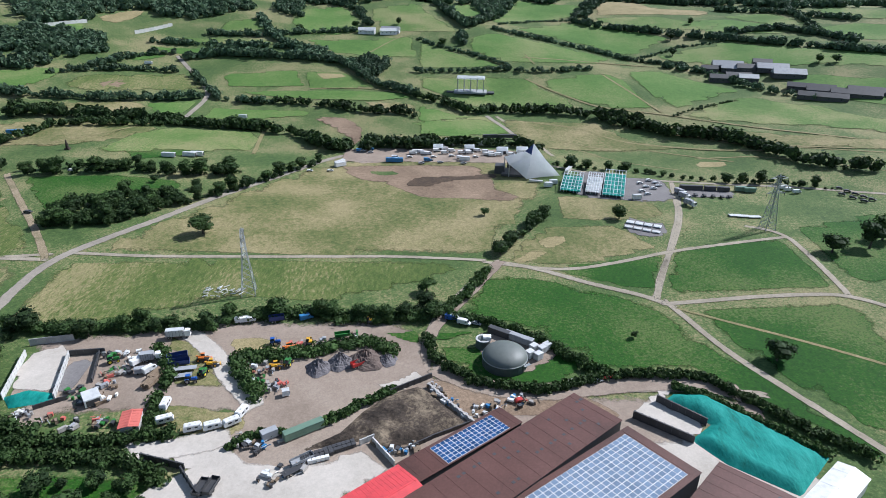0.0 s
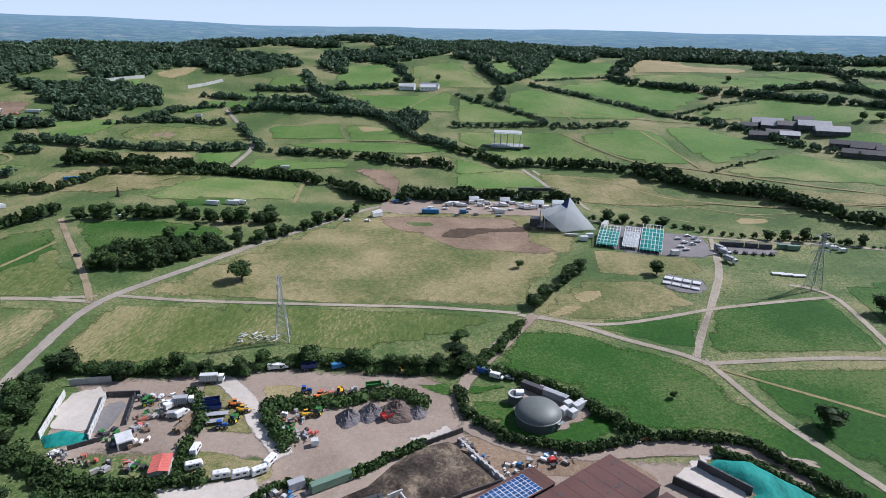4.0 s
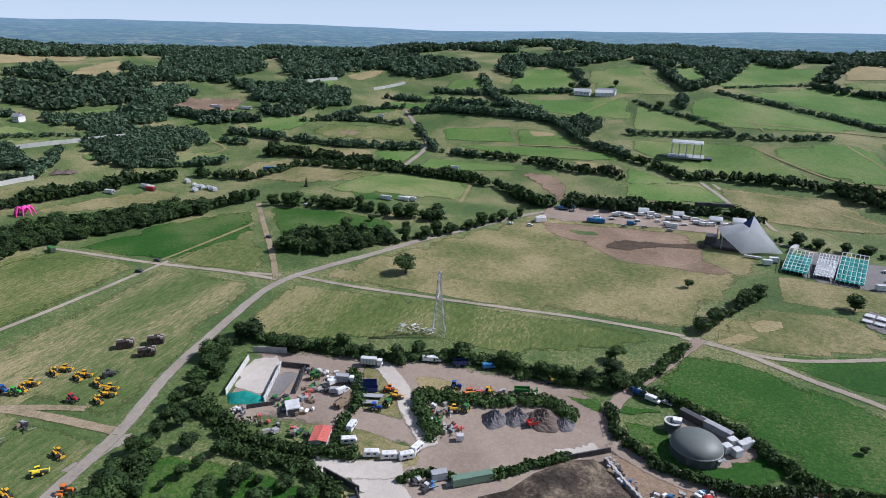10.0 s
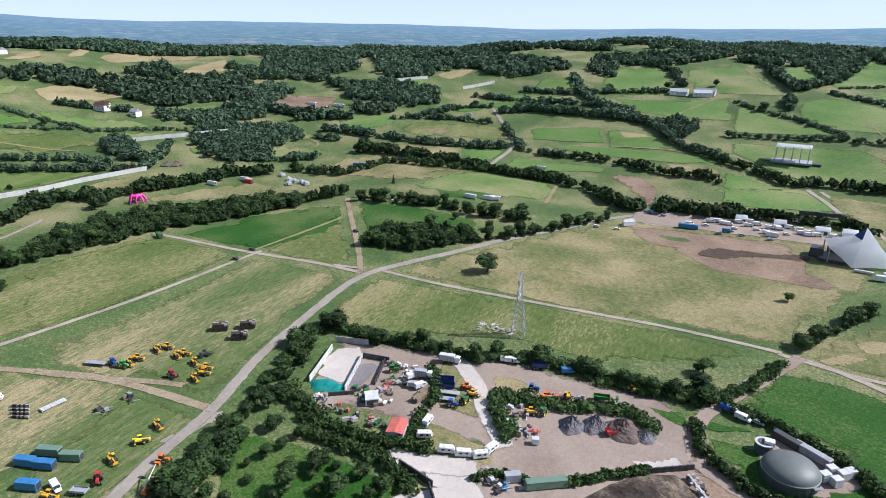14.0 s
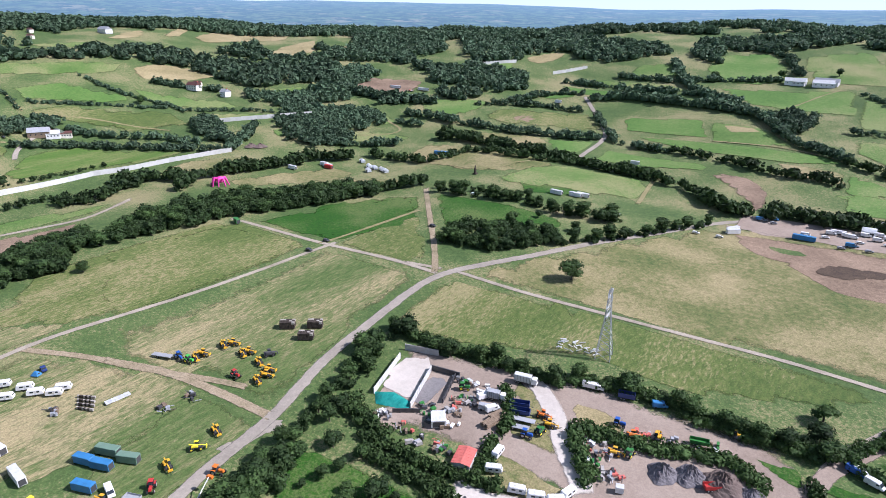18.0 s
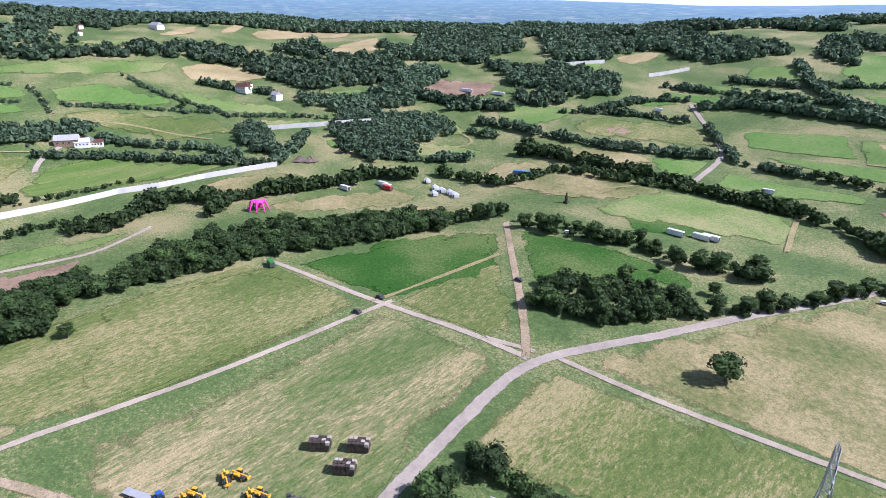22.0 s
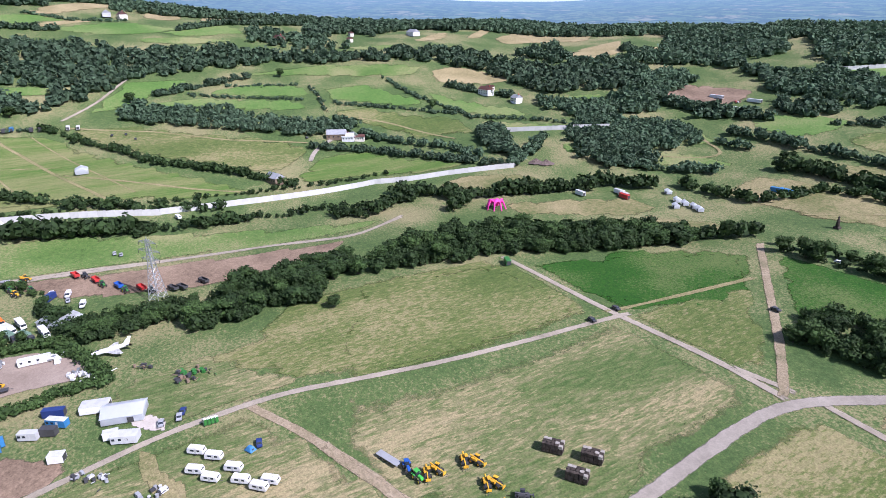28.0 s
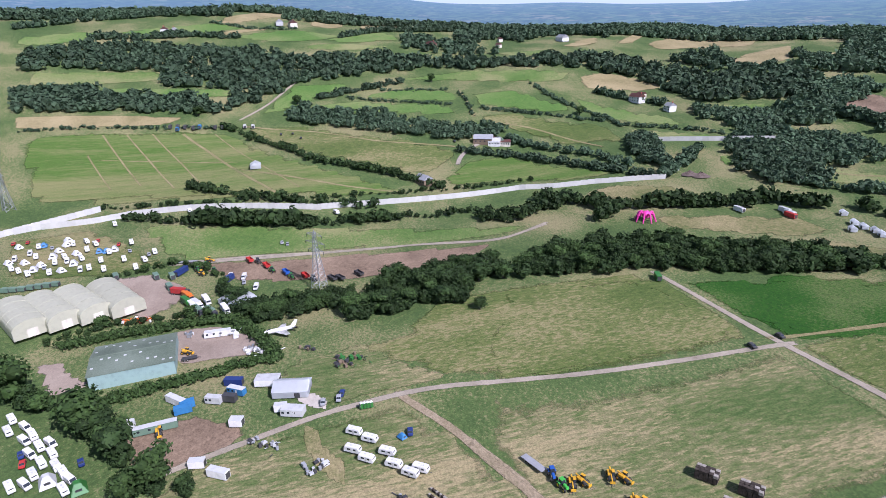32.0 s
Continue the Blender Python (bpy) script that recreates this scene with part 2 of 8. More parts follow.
# ---- mesh helpers ----
def mesh_from(name, verts, faces, material, smooth=False):
    me = bpy.data.meshes.new(name)
    me.from_pydata([tuple(v) for v in verts], [], [tuple(f) for f in faces])
    me.materials.append(material)
    if smooth:
        me.polygons.foreach_set("use_smooth", [True] * len(me.polygons))
    me.update()
    return me


def part(name, bm, material, parent, label=""):
    """Links a bmesh as one mesh object under a thing or a part."""
    me = bpy.data.meshes.new(name)
    bm.to_mesh(me)
    bm.free()
    me.materials.append(material)
    ob = new(name, me)
    ob.parent = parent
    return tagged(ob, label)


def blob_mesh(rng, radius, squash, rough):
    """A knobbly closed lump: vertices and triangles."""
    bm = bmesh.new()
    bmesh.ops.create_icosphere(bm, subdivisions=1, radius=1)
    v = np.array([p.co[:] for p in bm.verts])
    f = np.array([[q.index for q in p.verts] for p in bm.faces])
    bm.free()
    v = v * (1 + rough * (rng.random(len(v))[:, None] - 0.5))
    return v * np.array([radius, radius, radius * squash]), f


def leaf_cards(rng, centres, radii, count, size):
    """Leaf sprays: bent quads scattered over the skins of some lobes, facing outward and up."""
    k = rng.integers(0, len(centres), count)
    d = rng.normal(size=(count, 3))
    d[:, 2] = np.abs(d[:, 2]) * 0.9 - 0.25
    d /= np.linalg.norm(d, axis=1)[:, None]
    p = centres[k] + d * radii[k] * (0.82 + 0.3 * rng.random(count))[:, None]
    n = d + rng.normal(size=(count, 3)) * 0.55
    n /= np.linalg.norm(n, axis=1)[:, None]
    a = np.cross(n, rng.normal(size=(count, 3)))
    a /= np.linalg.norm(a, axis=1)[:, None]
    b = np.cross(n, a)
    s = size * (0.6 + 0.8 * rng.random(count))[:, None]
    q = np.stack([p - a * s - b * s * 0.6, p + a * s * 0.8 - b * s * 0.7, p + a * s + b * s * 0.6 - n * s * 0.3, p - a * s * 0.7 + b * s * 0.7 - n * s * 0.2], 1)
    return q.reshape(-1, 3), np.arange(count * 4).reshape(-1, 4)


def crown_arrays(seed, leaves, size, wide=0.42):
    """The crown of a tree one metre high, from 0.22 up: lobes of leaf sprays round small cores."""
    rng = np.random.default_rng(seed)
    n = 11
    ang = rng.random(n) * 6.283
    rad = wide * 0.62 * np.sqrt(rng.random(n))
    c = np.stack([np.cos(ang) * rad, np.sin(ang) * rad, 0.30 + 0.46 * rng.random(n)], 1)
    c[0] = (0, 0, 0.72)
    r = np.stack([(0.17 + 0.12 * rng.random(n))] * 3, 1) * np.array([1, 1, 0.85])
    vs, fs = leaf_cards(rng, c, r, leaves, size)
    faces, verts, base = [tuple(f) for f in fs], [vs], len(vs)
    for i in range(0, n):
        v, f = blob_mesh(rng, r[i, 0] * 0.72, 0.85, 0.45)
        keep = v + c[i]
        verts.append(keep)
        faces += [tuple(t + base) for t in f]
        base += len(v)
    return np.concatenate(verts), faces


def trunk_mesh(name, seed):
    """A tapered trunk with limbs, for a tree one metre high."""
    rng = random.Random(seed)
    bm = bmesh.new()

    def limb(a, b, r0, r1):
        a, b = Vector(a), Vector(b)
        q = (b - a).to_track_quat('Z', 'Y')
        rings = []
        for p, r in ((a, r0), ((a + b) / 2 + Vector((rng.uniform(-.01, .01), rng.uniform(-.01, .01), 0)), (r0 + r1) / 2), (b, r1)):
            rings.append([bm.verts.new(p + q @ Vector((r * math.cos(t), r * math.sin(t), 0))) for t in [i * 1.0472 for i in range(6)]])
        for u, w in zip(rings, rings[1:]):
            for i in range(6):
                bm.faces.new((u[i], u[(i + 1) % 6], w[(i + 1) % 6], w[i]))
    limb((0, 0, -0.03), (0, 0, 0.42), 0.04, 0.026)
    for i in range(5):
        t = i * 1.256 + rng.random()
        limb((0, 0, 0.26 + 0.03 * i), (0.22 * math.cos(t), 0.22 * math.sin(t), 0.52 + 0.05 * i), 0.018, 0.006)
    me = bpy.data.meshes.new(name)
    bm.to_mesh(me)
    bm.free()
    me.materials.append(M["bark"])
    return me


CROWNS = [crown_arrays(i, 640, 0.034, 0.38 + 0.04 * (i % 4)) for i in range(6)]
CROWN_MESH = [mesh_from("crown", v, f, M["leaf" if i % 3 else "leaf_dark"]) for i, (v, f) in enumerate(CROWNS)]
BUSHES, FAR_CROWN, TINY = [], [], []
for i in range(5):
    rng_ = np.random.default_rng(50 + i)
    lobes = np.array([[0, 0, .55], [.24, .14, .42], [-.22, .1, .45], [.04, -.25, .4], [.1, .26, .5]])
    sizes = np.array([[.3, .3, .36], [.24, .24, .3], [.26, .26, .32], [.24, .24, .3], [.2, .2, .3]])
    for store, count, size, core in ((BUSHES, 240, 0.055, 0.24), (FAR_CROWN, 70, 0.1, 0.28)):
        cv, cf = leaf_cards(rng_, lobes, sizes, count, size)
        vs_, fs_ = [cv], [tuple(f) for f in cf]
        base_ = len(cv)
        for c_, r_ in zip(lobes[:4], sizes):
            bv, bf = blob_mesh(rng_, r_[0] * (0.85 if count < 100 else 0.75), 1.1, 0.45)
            vs_.append(bv + c_ - np.array([0, 0, .08]))
            fs_ += [tuple(f + base_) for f in bf]
            base_ += len(bv)
            if count < 100 and len(vs_) > 2:
                break
        store.append((np.concatenate(vs_), fs_))
    bv, bf = blob_mesh(rng_, 0.44, 0.95, 0.6)
    lobes_ = np.array([[0, 0, .5]] + [[.24 * math.cos(q), .24 * math.sin(q), .36 + .05 * q] for q in (0.4, 2.5, 4.6)])
    cv, cf = leaf_cards(rng_, lobes_, np.array([[.36, .36, .38]] * 4), 46, 0.15)
    TINY.append((np.concatenate([cv, bv + np.array([0, 0, .4])]), [tuple(f) for f in cf] + [tuple(f + len(cv)) for f in bf]))
TRUNKS = [trunk_mesh("trunk", i) for i in range(3)]
RND = random.Random(7)


def tree(spot, h=8.0, label="broadleaf tree with a full dark green crown in a hedgerow", group=""):
    """One tree: trunk and crown."""
    x, y = spot
    k = RND.randrange(6)
    root = new("tree")
    wide = h * RND.uniform(1.0, 1.35)
    root.matrix_world = Matrix.LocRotScale((x, y, land(x, y)), Euler((0, 0, RND.random() * 6.28)), (wide, wide, h * RND.uniform(0.9, 1.1)))
    for nm, me in (("trunk", TRUNKS[k % 3]), ("crown", CROWN_MESH[k])):
        new(nm, me).parent = root
    return tagged(root, label, "tree", group)


def merged_trees(name, spots, material, label, category):
    """Many far trees as one object."""
    vs, fs, base = [], [], 0
    for x, y, h in spots:
        d = math.hypot(x, y)
        v, f = RND.choice(BUSHES if d < 430 else FAR_CROWN if d < 680 else TINY)
        a, w = RND.random() * 6.28, h * RND.uniform(0.85, 1.25)
        c, s = math.cos(a) * w, math.sin(a) * w
        p = np.stack([v[:, 0] * c - v[:, 1] * s + x, v[:, 0] * s + v[:, 1] * c + y, v[:, 2] * h - 0.06 * h + land(x, y)], 1)
        vs.append(p)
        fs += [tuple(i + base for i in q) for q in f]
        base += len(v)
    # trees beyond 560 m take the leaf colour with haze in it
    ob = new(name, mesh_from(name, np.concatenate(vs), fs, M["leaf_haze" if near([(q[0], q[1]) for q in spots]) > 560 else material]))
    return tagged(ob, label, category, kind="stuff")


def along(pts, step):
    """Points every step metres along a line of corners, with the heading."""
    out, left = [], 0.0
    for (ax, ay), (bx, by) in zip(pts, pts[1:]):
        d = math.hypot(bx - ax, by - ay)
        s = left
        while s < d:
            out.append((ax + (bx - ax) * s / d, ay + (by - ay) * s / d, math.atan2(by - ay, bx - ax)))
            s += step
        left = s - d
    return out


def near(pts):
    return min(math.hypot(x, y) for x, y in pts)


def tree_row(pts, h, gap):
    spots = [(x + RND.gauss(0, 1.2), y + RND.gauss(0, 1.2), h * (1.2 if near(pts) < 420 else 1.45) * RND.choice((0.5, 0.6, 0.8, 1.0, 1.0, 1.2))) for x, y, a in along(pts, gap * 0.42) if RND.random() < 0.95]
    if near(pts) < 420:
        for x, y, k in spots[::3]:
            tree((x, y), k * 1.05)
        spots = [(x, y, k * 0.55) for x, y, k in spots]
    if spots:
        merged_trees("hedgerow", spots, "leaf_dark", "overgrown hedgerow of dark green bushes and trees along a field", "hedgerow")


def inside(x, y, poly):
    hit = False
    for (ax, ay), (bx, by) in zip(poly, poly[1:] + poly[:1]):
        if (ay > y) != (by > y) and x < (bx - ax) * (y - ay) / (by - ay) + ax:
            hit = not hit
    return hit


def wood(pts, h, gap):
    xs, ys = [p[0] for p in pts], [p[1] for p in pts]
    spots = []
    step_k = 0.62 if near(pts) < 600 else 0.78
    y = min(ys)
    while y < max(ys):
        x = min(xs)
        while x < max(xs):
            px, py = x + RND.uniform(-.4, .4) * gap, y + RND.uniform(-.4, .4) * gap
            if inside(px, py, pts) and (near(pts) < 600 or noise.noise((px * .011, py * .011, 2)) > -0.42):
                spots.append((px, py, h * (1.0 if near(pts) < 420 else 1.3) * RND.uniform(0.7, 1.2)))
            x += gap * step_k
        y += gap * step_k
    if near(pts) < 430:
        for x, y, k in spots[::4]:
            tree((x, y), k * 1.15, "tall broadleaf tree in a dense copse beside the fields", "trees of the copse")
    if spots:
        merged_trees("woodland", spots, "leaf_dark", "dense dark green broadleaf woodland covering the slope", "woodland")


def hedge(pts, h, w):
    """A clipped hedge: a dense core under leaf sprays."""
    rng = np.random.default_rng(len(pts) * 31 + int(abs(pts[0][0])))
    line = along(pts, 1.0)
    c = np.array([(x, y, land(x, y) + h * 0.45) for x, y, a in line])
    lump = np.repeat(c, 2, 0) + rng.normal(size=(len(c) * 2, 3)) * np.array([w * .22, w * .22, h * .12])
    r = np.array([w * .42, w * .42, h * .5]) * (0.75 + 0.5 * rng.random(len(lump)))[:, None]
    vs, fs = leaf_cards(rng, lump, r, int(len(c) * 64), 0.42)
    faces, verts, base = [tuple(f) for f in fs], [vs], len(vs)
    for i in range(0, len(lump), 2):
        v, f = blob_mesh(rng, r[i, 0] * 0.66, r[i, 2] / r[i, 0], 0.5)
        verts.append(v + lump[i])
        faces += [tuple(t + base) for t in f]
        base += len(v)
    ob = new("hedge", mesh_from("hedge", np.concatenate(verts), faces, M["leaf"]))
    return tagged(ob, "thick clipped green hedge beside a farm track", "hedge")


def road(pts, w, material, lift=0.22):
    """A worn track laid on the land, thinning out at its verges, with tufts along its middle."""
    for q, i, j in ((0, 0, 1), (-1, -1, -2)):
        d = math.hypot(pts[i][0] - pts[j][0], pts[i][1] - pts[j][1])
        end = (pts[i][0] + (pts[i][0] - pts[j][0]) / d * 2.5, pts[i][1] + (pts[i][1] - pts[j][1]) / d * 2.5)
        pts = [end] + pts if q == 0 else pts + [end]
    line = along(pts, 4.0) + [(*pts[-1], math.atan2(pts[-1][1] - pts[-2][1], pts[-1][0] - pts[-2][0]))]
    n = len(line)
    w *= {"gravel": 0.74, "concrete": 1.0}.get(material, 0.54)
    sm = [line[i - min(i, n - 1 - i, 3):i + min(i, n - 1 - i, 3) + 1] for i in range(n)]
    vs, fs, rim = [], [], []
    for i, grp in enumerate(sm):
        x, y = sum(p[0] for p in grp) / len(grp), sum(p[1] for p in grp) / len(grp)
        a = math.atan2(sum(math.sin(p[2]) for p in grp), sum(math.cos(p[2]) for p in grp))
        for k, off in enumerate((-0.78, -0.36, 0, 0.36, 0.78)):
            o = off * w + RND.gauss(0, 0.03) * w
            px, py = x - math.sin(a) * o, y + math.cos(a) * o
            vs.append((px, py, land(px, py) + lift))
            rim.append(0.75 if i in (0, n - 1) else (1.0, 0.0, 0.1 if material in ("gravel", "concrete") else 0.3, 0.0, 1.0)[k])
        if i:
            fs += [(5 * i - 5 + k, 5 * i - 4 + k, 5 * i + 1 + k, 5 * i + k) for k in range(4)]
    ob = new("road", mesh_from("road", vs, [f[::-1] for f in fs], M[material]))
    ob.data.attributes.new("rim", 'FLOAT', 'POINT').data.foreach_set("value", rim)
    return tagged(ob, "unpaved " + M[material].name.replace("_", " ") + " across the festival fields", "track", kind="structure")


LAID = [0, 0]


def field(pts, material, lift=0.1, label="", name="field", step=14.0):
    """A stretch of ground with its own cover, laid on the land."""
    bm = bmesh.new()
    rim = along(pts + pts[:1], max(6.0, near(pts) * 0.02))
    pts = [(x + 2.6 * noise.noise((x * .09, y * .09, 1)) + 1.2 * noise.noise((x * .4, y * .4, 5)), y + 2.6 * noise.noise((x * .09, y * .09, 7)) + 1.2 * noise.noise((x * .4, y * .4, 9))) for x, y, q in rim]
    bm.faces.new([bm.verts.new((x, y, 0)) for x, y in pts])
    small = min(max(p[i] for p in pts) - min(p[i] for p in pts) for i in (0, 1))
    for axis in (0, 1):
        lo, hi = min(p[axis] for p in pts), max(p[axis] for p in pts)
        st = max(min(step, small / 7), (hi - lo) / 44)
        c = lo + st
        while c < hi:
            no = (1, 0, 0) if axis == 0 else (0, 1, 0)
            bmesh.ops.bisect_plane(bm, geom=bm.verts[:] + bm.edges[:] + bm.faces[:], plane_co=(c * no[0], c * no[1], 0), plane_no=no)
            c += st
    for v in bm.verts:
        v.co.z = land(v.co.x, v.co.y) + lift + 0.0008 * LAID[0]
    LAID[0] += LAID[1]
    bm.normal_update()
    if sum(f.normal.z for f in bm.faces) < 0:
        bmesh.ops.reverse_faces(bm, faces=bm.faces[:])
    me = bpy.data.meshes.new(name)
    rim = [float(v.is_boundary) for v in bm.verts]
    bm.to_mesh(me)
    bm.free()
    me.materials.append(M[material])
    me.attributes.new("rim", 'FLOAT', 'POINT').data.foreach_set("value", rim)
    return tagged(new(name, me), label or "stretch of " + M[material].name.replace("_", " ") + " between hedges", "field", kind="structure")


# ---- ground ----
def ground_sheet():
    rings = [0.0, 30, 60] + [60 + 9 * i for i in range(1, 70)]
    while rings[-1] < 4700:
        rings.append(rings[-1] * 1.03)
    vs, fs, n = [], [], 300
    for r in rings:
        for i in range(n):
            a = i / n * 6.28319
            x, y = r * math.cos(a) - 60, r * math.sin(a) + 150
            vs.append((x, y, land(x, y)))
    for k in range(len(rings) - 1):
        for i in range(n):
            j = (i + 1) % n
            fs.append((k * n + i, k * n + n + i, k * n + n + j, k * n + j))
    tagged(new("ground", mesh_from("ground", vs, fs, M["grass"], True)), "rolling pasture with patches of dry grass", "ground", kind="structure")


ground_sheet()


def distant_hills():
    """Blue plain and hills on the horizon, far behind all else, glowing, with haze in their colour."""
    m = bpy.data.materials.new("distant_haze")
    m.use_nodes = True
    n, l = m.node_tree.nodes, m.node_tree.links
    n.remove(n["Principled BSDF"])
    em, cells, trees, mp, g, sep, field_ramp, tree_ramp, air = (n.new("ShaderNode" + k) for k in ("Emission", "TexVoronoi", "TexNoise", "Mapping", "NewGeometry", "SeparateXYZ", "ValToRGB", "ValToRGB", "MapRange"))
    l.new(g.outputs["Position"], mp.inputs[0]), l.new(g.outputs["Position"], sep.inputs[0])
    mp.inputs["Scale"].default_value = (0.010, 0.010, 0.085)
    l.new(mp.outputs[0], cells.inputs["Vector"]), l.new(mp.outputs[0], trees.inputs["Vector"])
    cells.inputs["Scale"].default_value = 1.0
    trees.inputs["Scale"].default_value, trees.inputs["Detail"].default_value, trees.inputs["Roughness"].default_value = 1.6, 9, 0.72
    grey = n.new("ShaderNodeSeparateColor")
    l.new(cells.outputs["Color"], grey.inputs[0]), l.new(grey.outputs[0], field_ramp.inputs[0]), l.new(trees.outputs["Fac"], tree_ramp.inputs[0])
    field_ramp.color_ramp.interpolation = 'CONSTANT'
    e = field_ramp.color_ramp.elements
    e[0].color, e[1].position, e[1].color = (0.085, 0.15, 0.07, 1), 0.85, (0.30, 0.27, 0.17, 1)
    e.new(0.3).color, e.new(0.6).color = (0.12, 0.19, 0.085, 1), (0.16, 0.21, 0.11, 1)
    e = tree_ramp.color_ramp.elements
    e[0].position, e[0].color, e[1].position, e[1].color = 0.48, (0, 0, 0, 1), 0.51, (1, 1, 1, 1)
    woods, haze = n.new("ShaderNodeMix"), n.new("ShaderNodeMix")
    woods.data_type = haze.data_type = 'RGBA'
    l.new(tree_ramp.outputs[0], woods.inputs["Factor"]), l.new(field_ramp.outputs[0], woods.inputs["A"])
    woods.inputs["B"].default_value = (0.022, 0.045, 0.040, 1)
    # haze is mixed into the glowing colour, more with distance
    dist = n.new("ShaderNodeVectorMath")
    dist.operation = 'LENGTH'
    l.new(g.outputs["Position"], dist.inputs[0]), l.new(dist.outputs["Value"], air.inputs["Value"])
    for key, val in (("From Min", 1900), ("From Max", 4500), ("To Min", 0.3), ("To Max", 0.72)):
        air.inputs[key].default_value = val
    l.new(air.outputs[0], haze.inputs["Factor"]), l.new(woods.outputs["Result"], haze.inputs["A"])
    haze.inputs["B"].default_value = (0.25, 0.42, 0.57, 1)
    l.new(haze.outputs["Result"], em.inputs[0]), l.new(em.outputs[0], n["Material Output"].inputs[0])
    vs, fs, k, seed = [], [], 260, 2
    for i in range(k):
        a = i / k * 6.28319
        # extra height at some bearings covers sky in the camera's view
        top = 142 + 7 * math.sin(2.3 * a + seed) + 5 * math.sin(7 * a + 2 * seed) + 3 * math.sin(19 * a) + 1.5 * math.sin(47 * a + seed) + (25 * ease(1.85, 2.25, a) + 50 * ease(2.45, 2.75, a) + 130 * ease(2.75, 3.1, a)) * (1 - ease(4.2, 4.6, a))
        for r, q in ((1900, -0.6), (2300, 0.0), (2700, 0.25), (3200, 0.5), (3700, 0.72), (4200, 0.9), (4500, 1.0), (4600, 0.4)):
            vs.append((r * math.cos(a), r * math.sin(a), top * q + (2.5 * math.sin(31 * a + r) + 2 * math.sin(13 * a + r * 2) if 0 < q < 1 else 0)))
    for i in range(k):
        j = (i + 1) % k
        fs += [(8 * i + q, 8 * j + q, 8 * j + q + 1, 8 * i + q + 1) for q in range(7)]
    tagged(new("backdrop", mesh_from("backdrop", vs, fs, m, True)), "glowing backdrop of plain and hills with blue haze painted in", "hills", kind="structure")


distant_hills()



LAID[1] = 1

# ---- fields and yards ----
field([(-171, 255), (-148, 292), (-124, 334), (-83, 406), (-28, 425), (17, 436), (63, 411), (63, 356), (35, 305), (20, 270), (-24, 270), (-63, 266), (-100, 263), (-139, 259)], 'worn', 0.08, 'broad arena field of worn, half-dry grass')
field([(-174, 247), (-137, 255), (-99, 259), (-23, 267), (17, 265), (-8, 242), (-52, 224), (-84, 226), (-148, 198), (-171, 199)], 'mown', 0.1)
field([(-74, 403), (-26, 409), (24, 407), (33, 364), (52, 346), (38, 336), (12, 344), (-15, 346), (-34, 366), (-59, 374)], 'bare', 0.14, 'trodden bare earth in front of the stage')
field([(-67, 423), (-32, 442), (18, 444), (70, 438), (69, 414), (17, 417), (-30, 415), (-60, 405)], 'yard', 0.16, 'trodden stony ground behind the stage', 'yard')
field([(-26, 366), (-19, 380), (5, 383), (35, 389), (36, 380), (5, 373), (-14, 362)], 'soil', 0.3, 'dark freshly turned earth bank')
field([(-49, 391), (-31, 393), (-30, 384), (-47, 384)], 'grass', 0.2)
field([(48, 290), (56, 296), (65, 294), (62, 285), (51, 280)], 'straw', 0.14)
field([(33, 267), (47, 280), (54, 277), (39, 263)], 'straw', 0.14)
field([(29, 267), (53, 307), (90, 309), (111, 279), (58, 260)], 'worn', 0.08)
field([(24, 255), (46, 252), (69, 241), (91, 229), (98, 218), (108, 194), (122, 169), (135, 145), (133, 133), (119, 153), (108, 166), (93, 182), (61, 182), (53, 185), (39, 201), (18, 214), (5, 223), (14, 241)], 'lush', 0.08, 'lush green pasture')
field([(47, 260), (109, 274), (94, 237), (71, 247)], 'lush', 0.08)
field([(64, 316), (68, 352), (92, 346), (122, 344), (126, 318), (98, 311)], 'worn', 0.08)
field([(115, 279), (175, 291), (174, 238), (97, 234)], 'lush', 0.08)
field([(103, 224), (173, 231), (179, 216), (164, 169), (142, 147), (122, 175), (111, 202)], 'lush', 0.08)
field([(190, 306), (252, 329), (214, 243), (180, 239)], 'lush', 0.08)
field([(130, 305), (168, 313), (178, 302), (119, 285)], 'grass', 0.08)
field([(-310, 288), (-270, 344), (-227, 295), (-255, 246), (-267, 244)], 'lush', 0.08)
field([(-315, 240), (-298, 287), (-265, 346), (-242, 318), (-259, 249), (-282, 242)], 'lush', 0.08)
field([(-252, 245), (-240, 310), (-193, 260), (-199, 253)], 'mown', 0.08)
field([(-255, 350), (-205, 358), (-159, 352), (-153, 339), (-188, 318), (-206, 293), (-225, 314)], 'lush', 0.08)
field([(-265, 124), (-253, 148), (-250, 197), (-251, 236), (-184, 248), (-182, 194), (-166, 130), (-198, 127), (-240, 112)], 'stubble', 0.08, 'field of mown green and straw-coloured stubble')
field([(-338, 159), (-326, 231), (-284, 239), (-257, 239), (-257, 199), (-260, 150), (-271, 127)], 'mown', 0.08)
field([(-236, 110), (-193, 122), (-163, 125), (-158, 94), (-155, 77), (-176, 71)], 'stubble', 0.08)
field([(-258, 24), (-267, 65), (-270, 92), (-248, 106), (-198, 127), (-183, 92), (-227, -8)], 'stubble', 0.08)
field([(-278, -1), (-285, 22), (-269, 45), (-265, 39), (-260, 24), (-254, 9)], 'bare', 0.12, 'worn dry earth between the cabins')
field([(-266, 61), (-256, 64), (-242, 73), (-233, 68), (-243, 63), (-259, 57)], 'worn', 0.14)
field([(-306, 60), (-312, 87), (-295, 98), (-273, 120), (-274, 81), (-274, 62), (-296, 45)], 'stubble', 0.12)
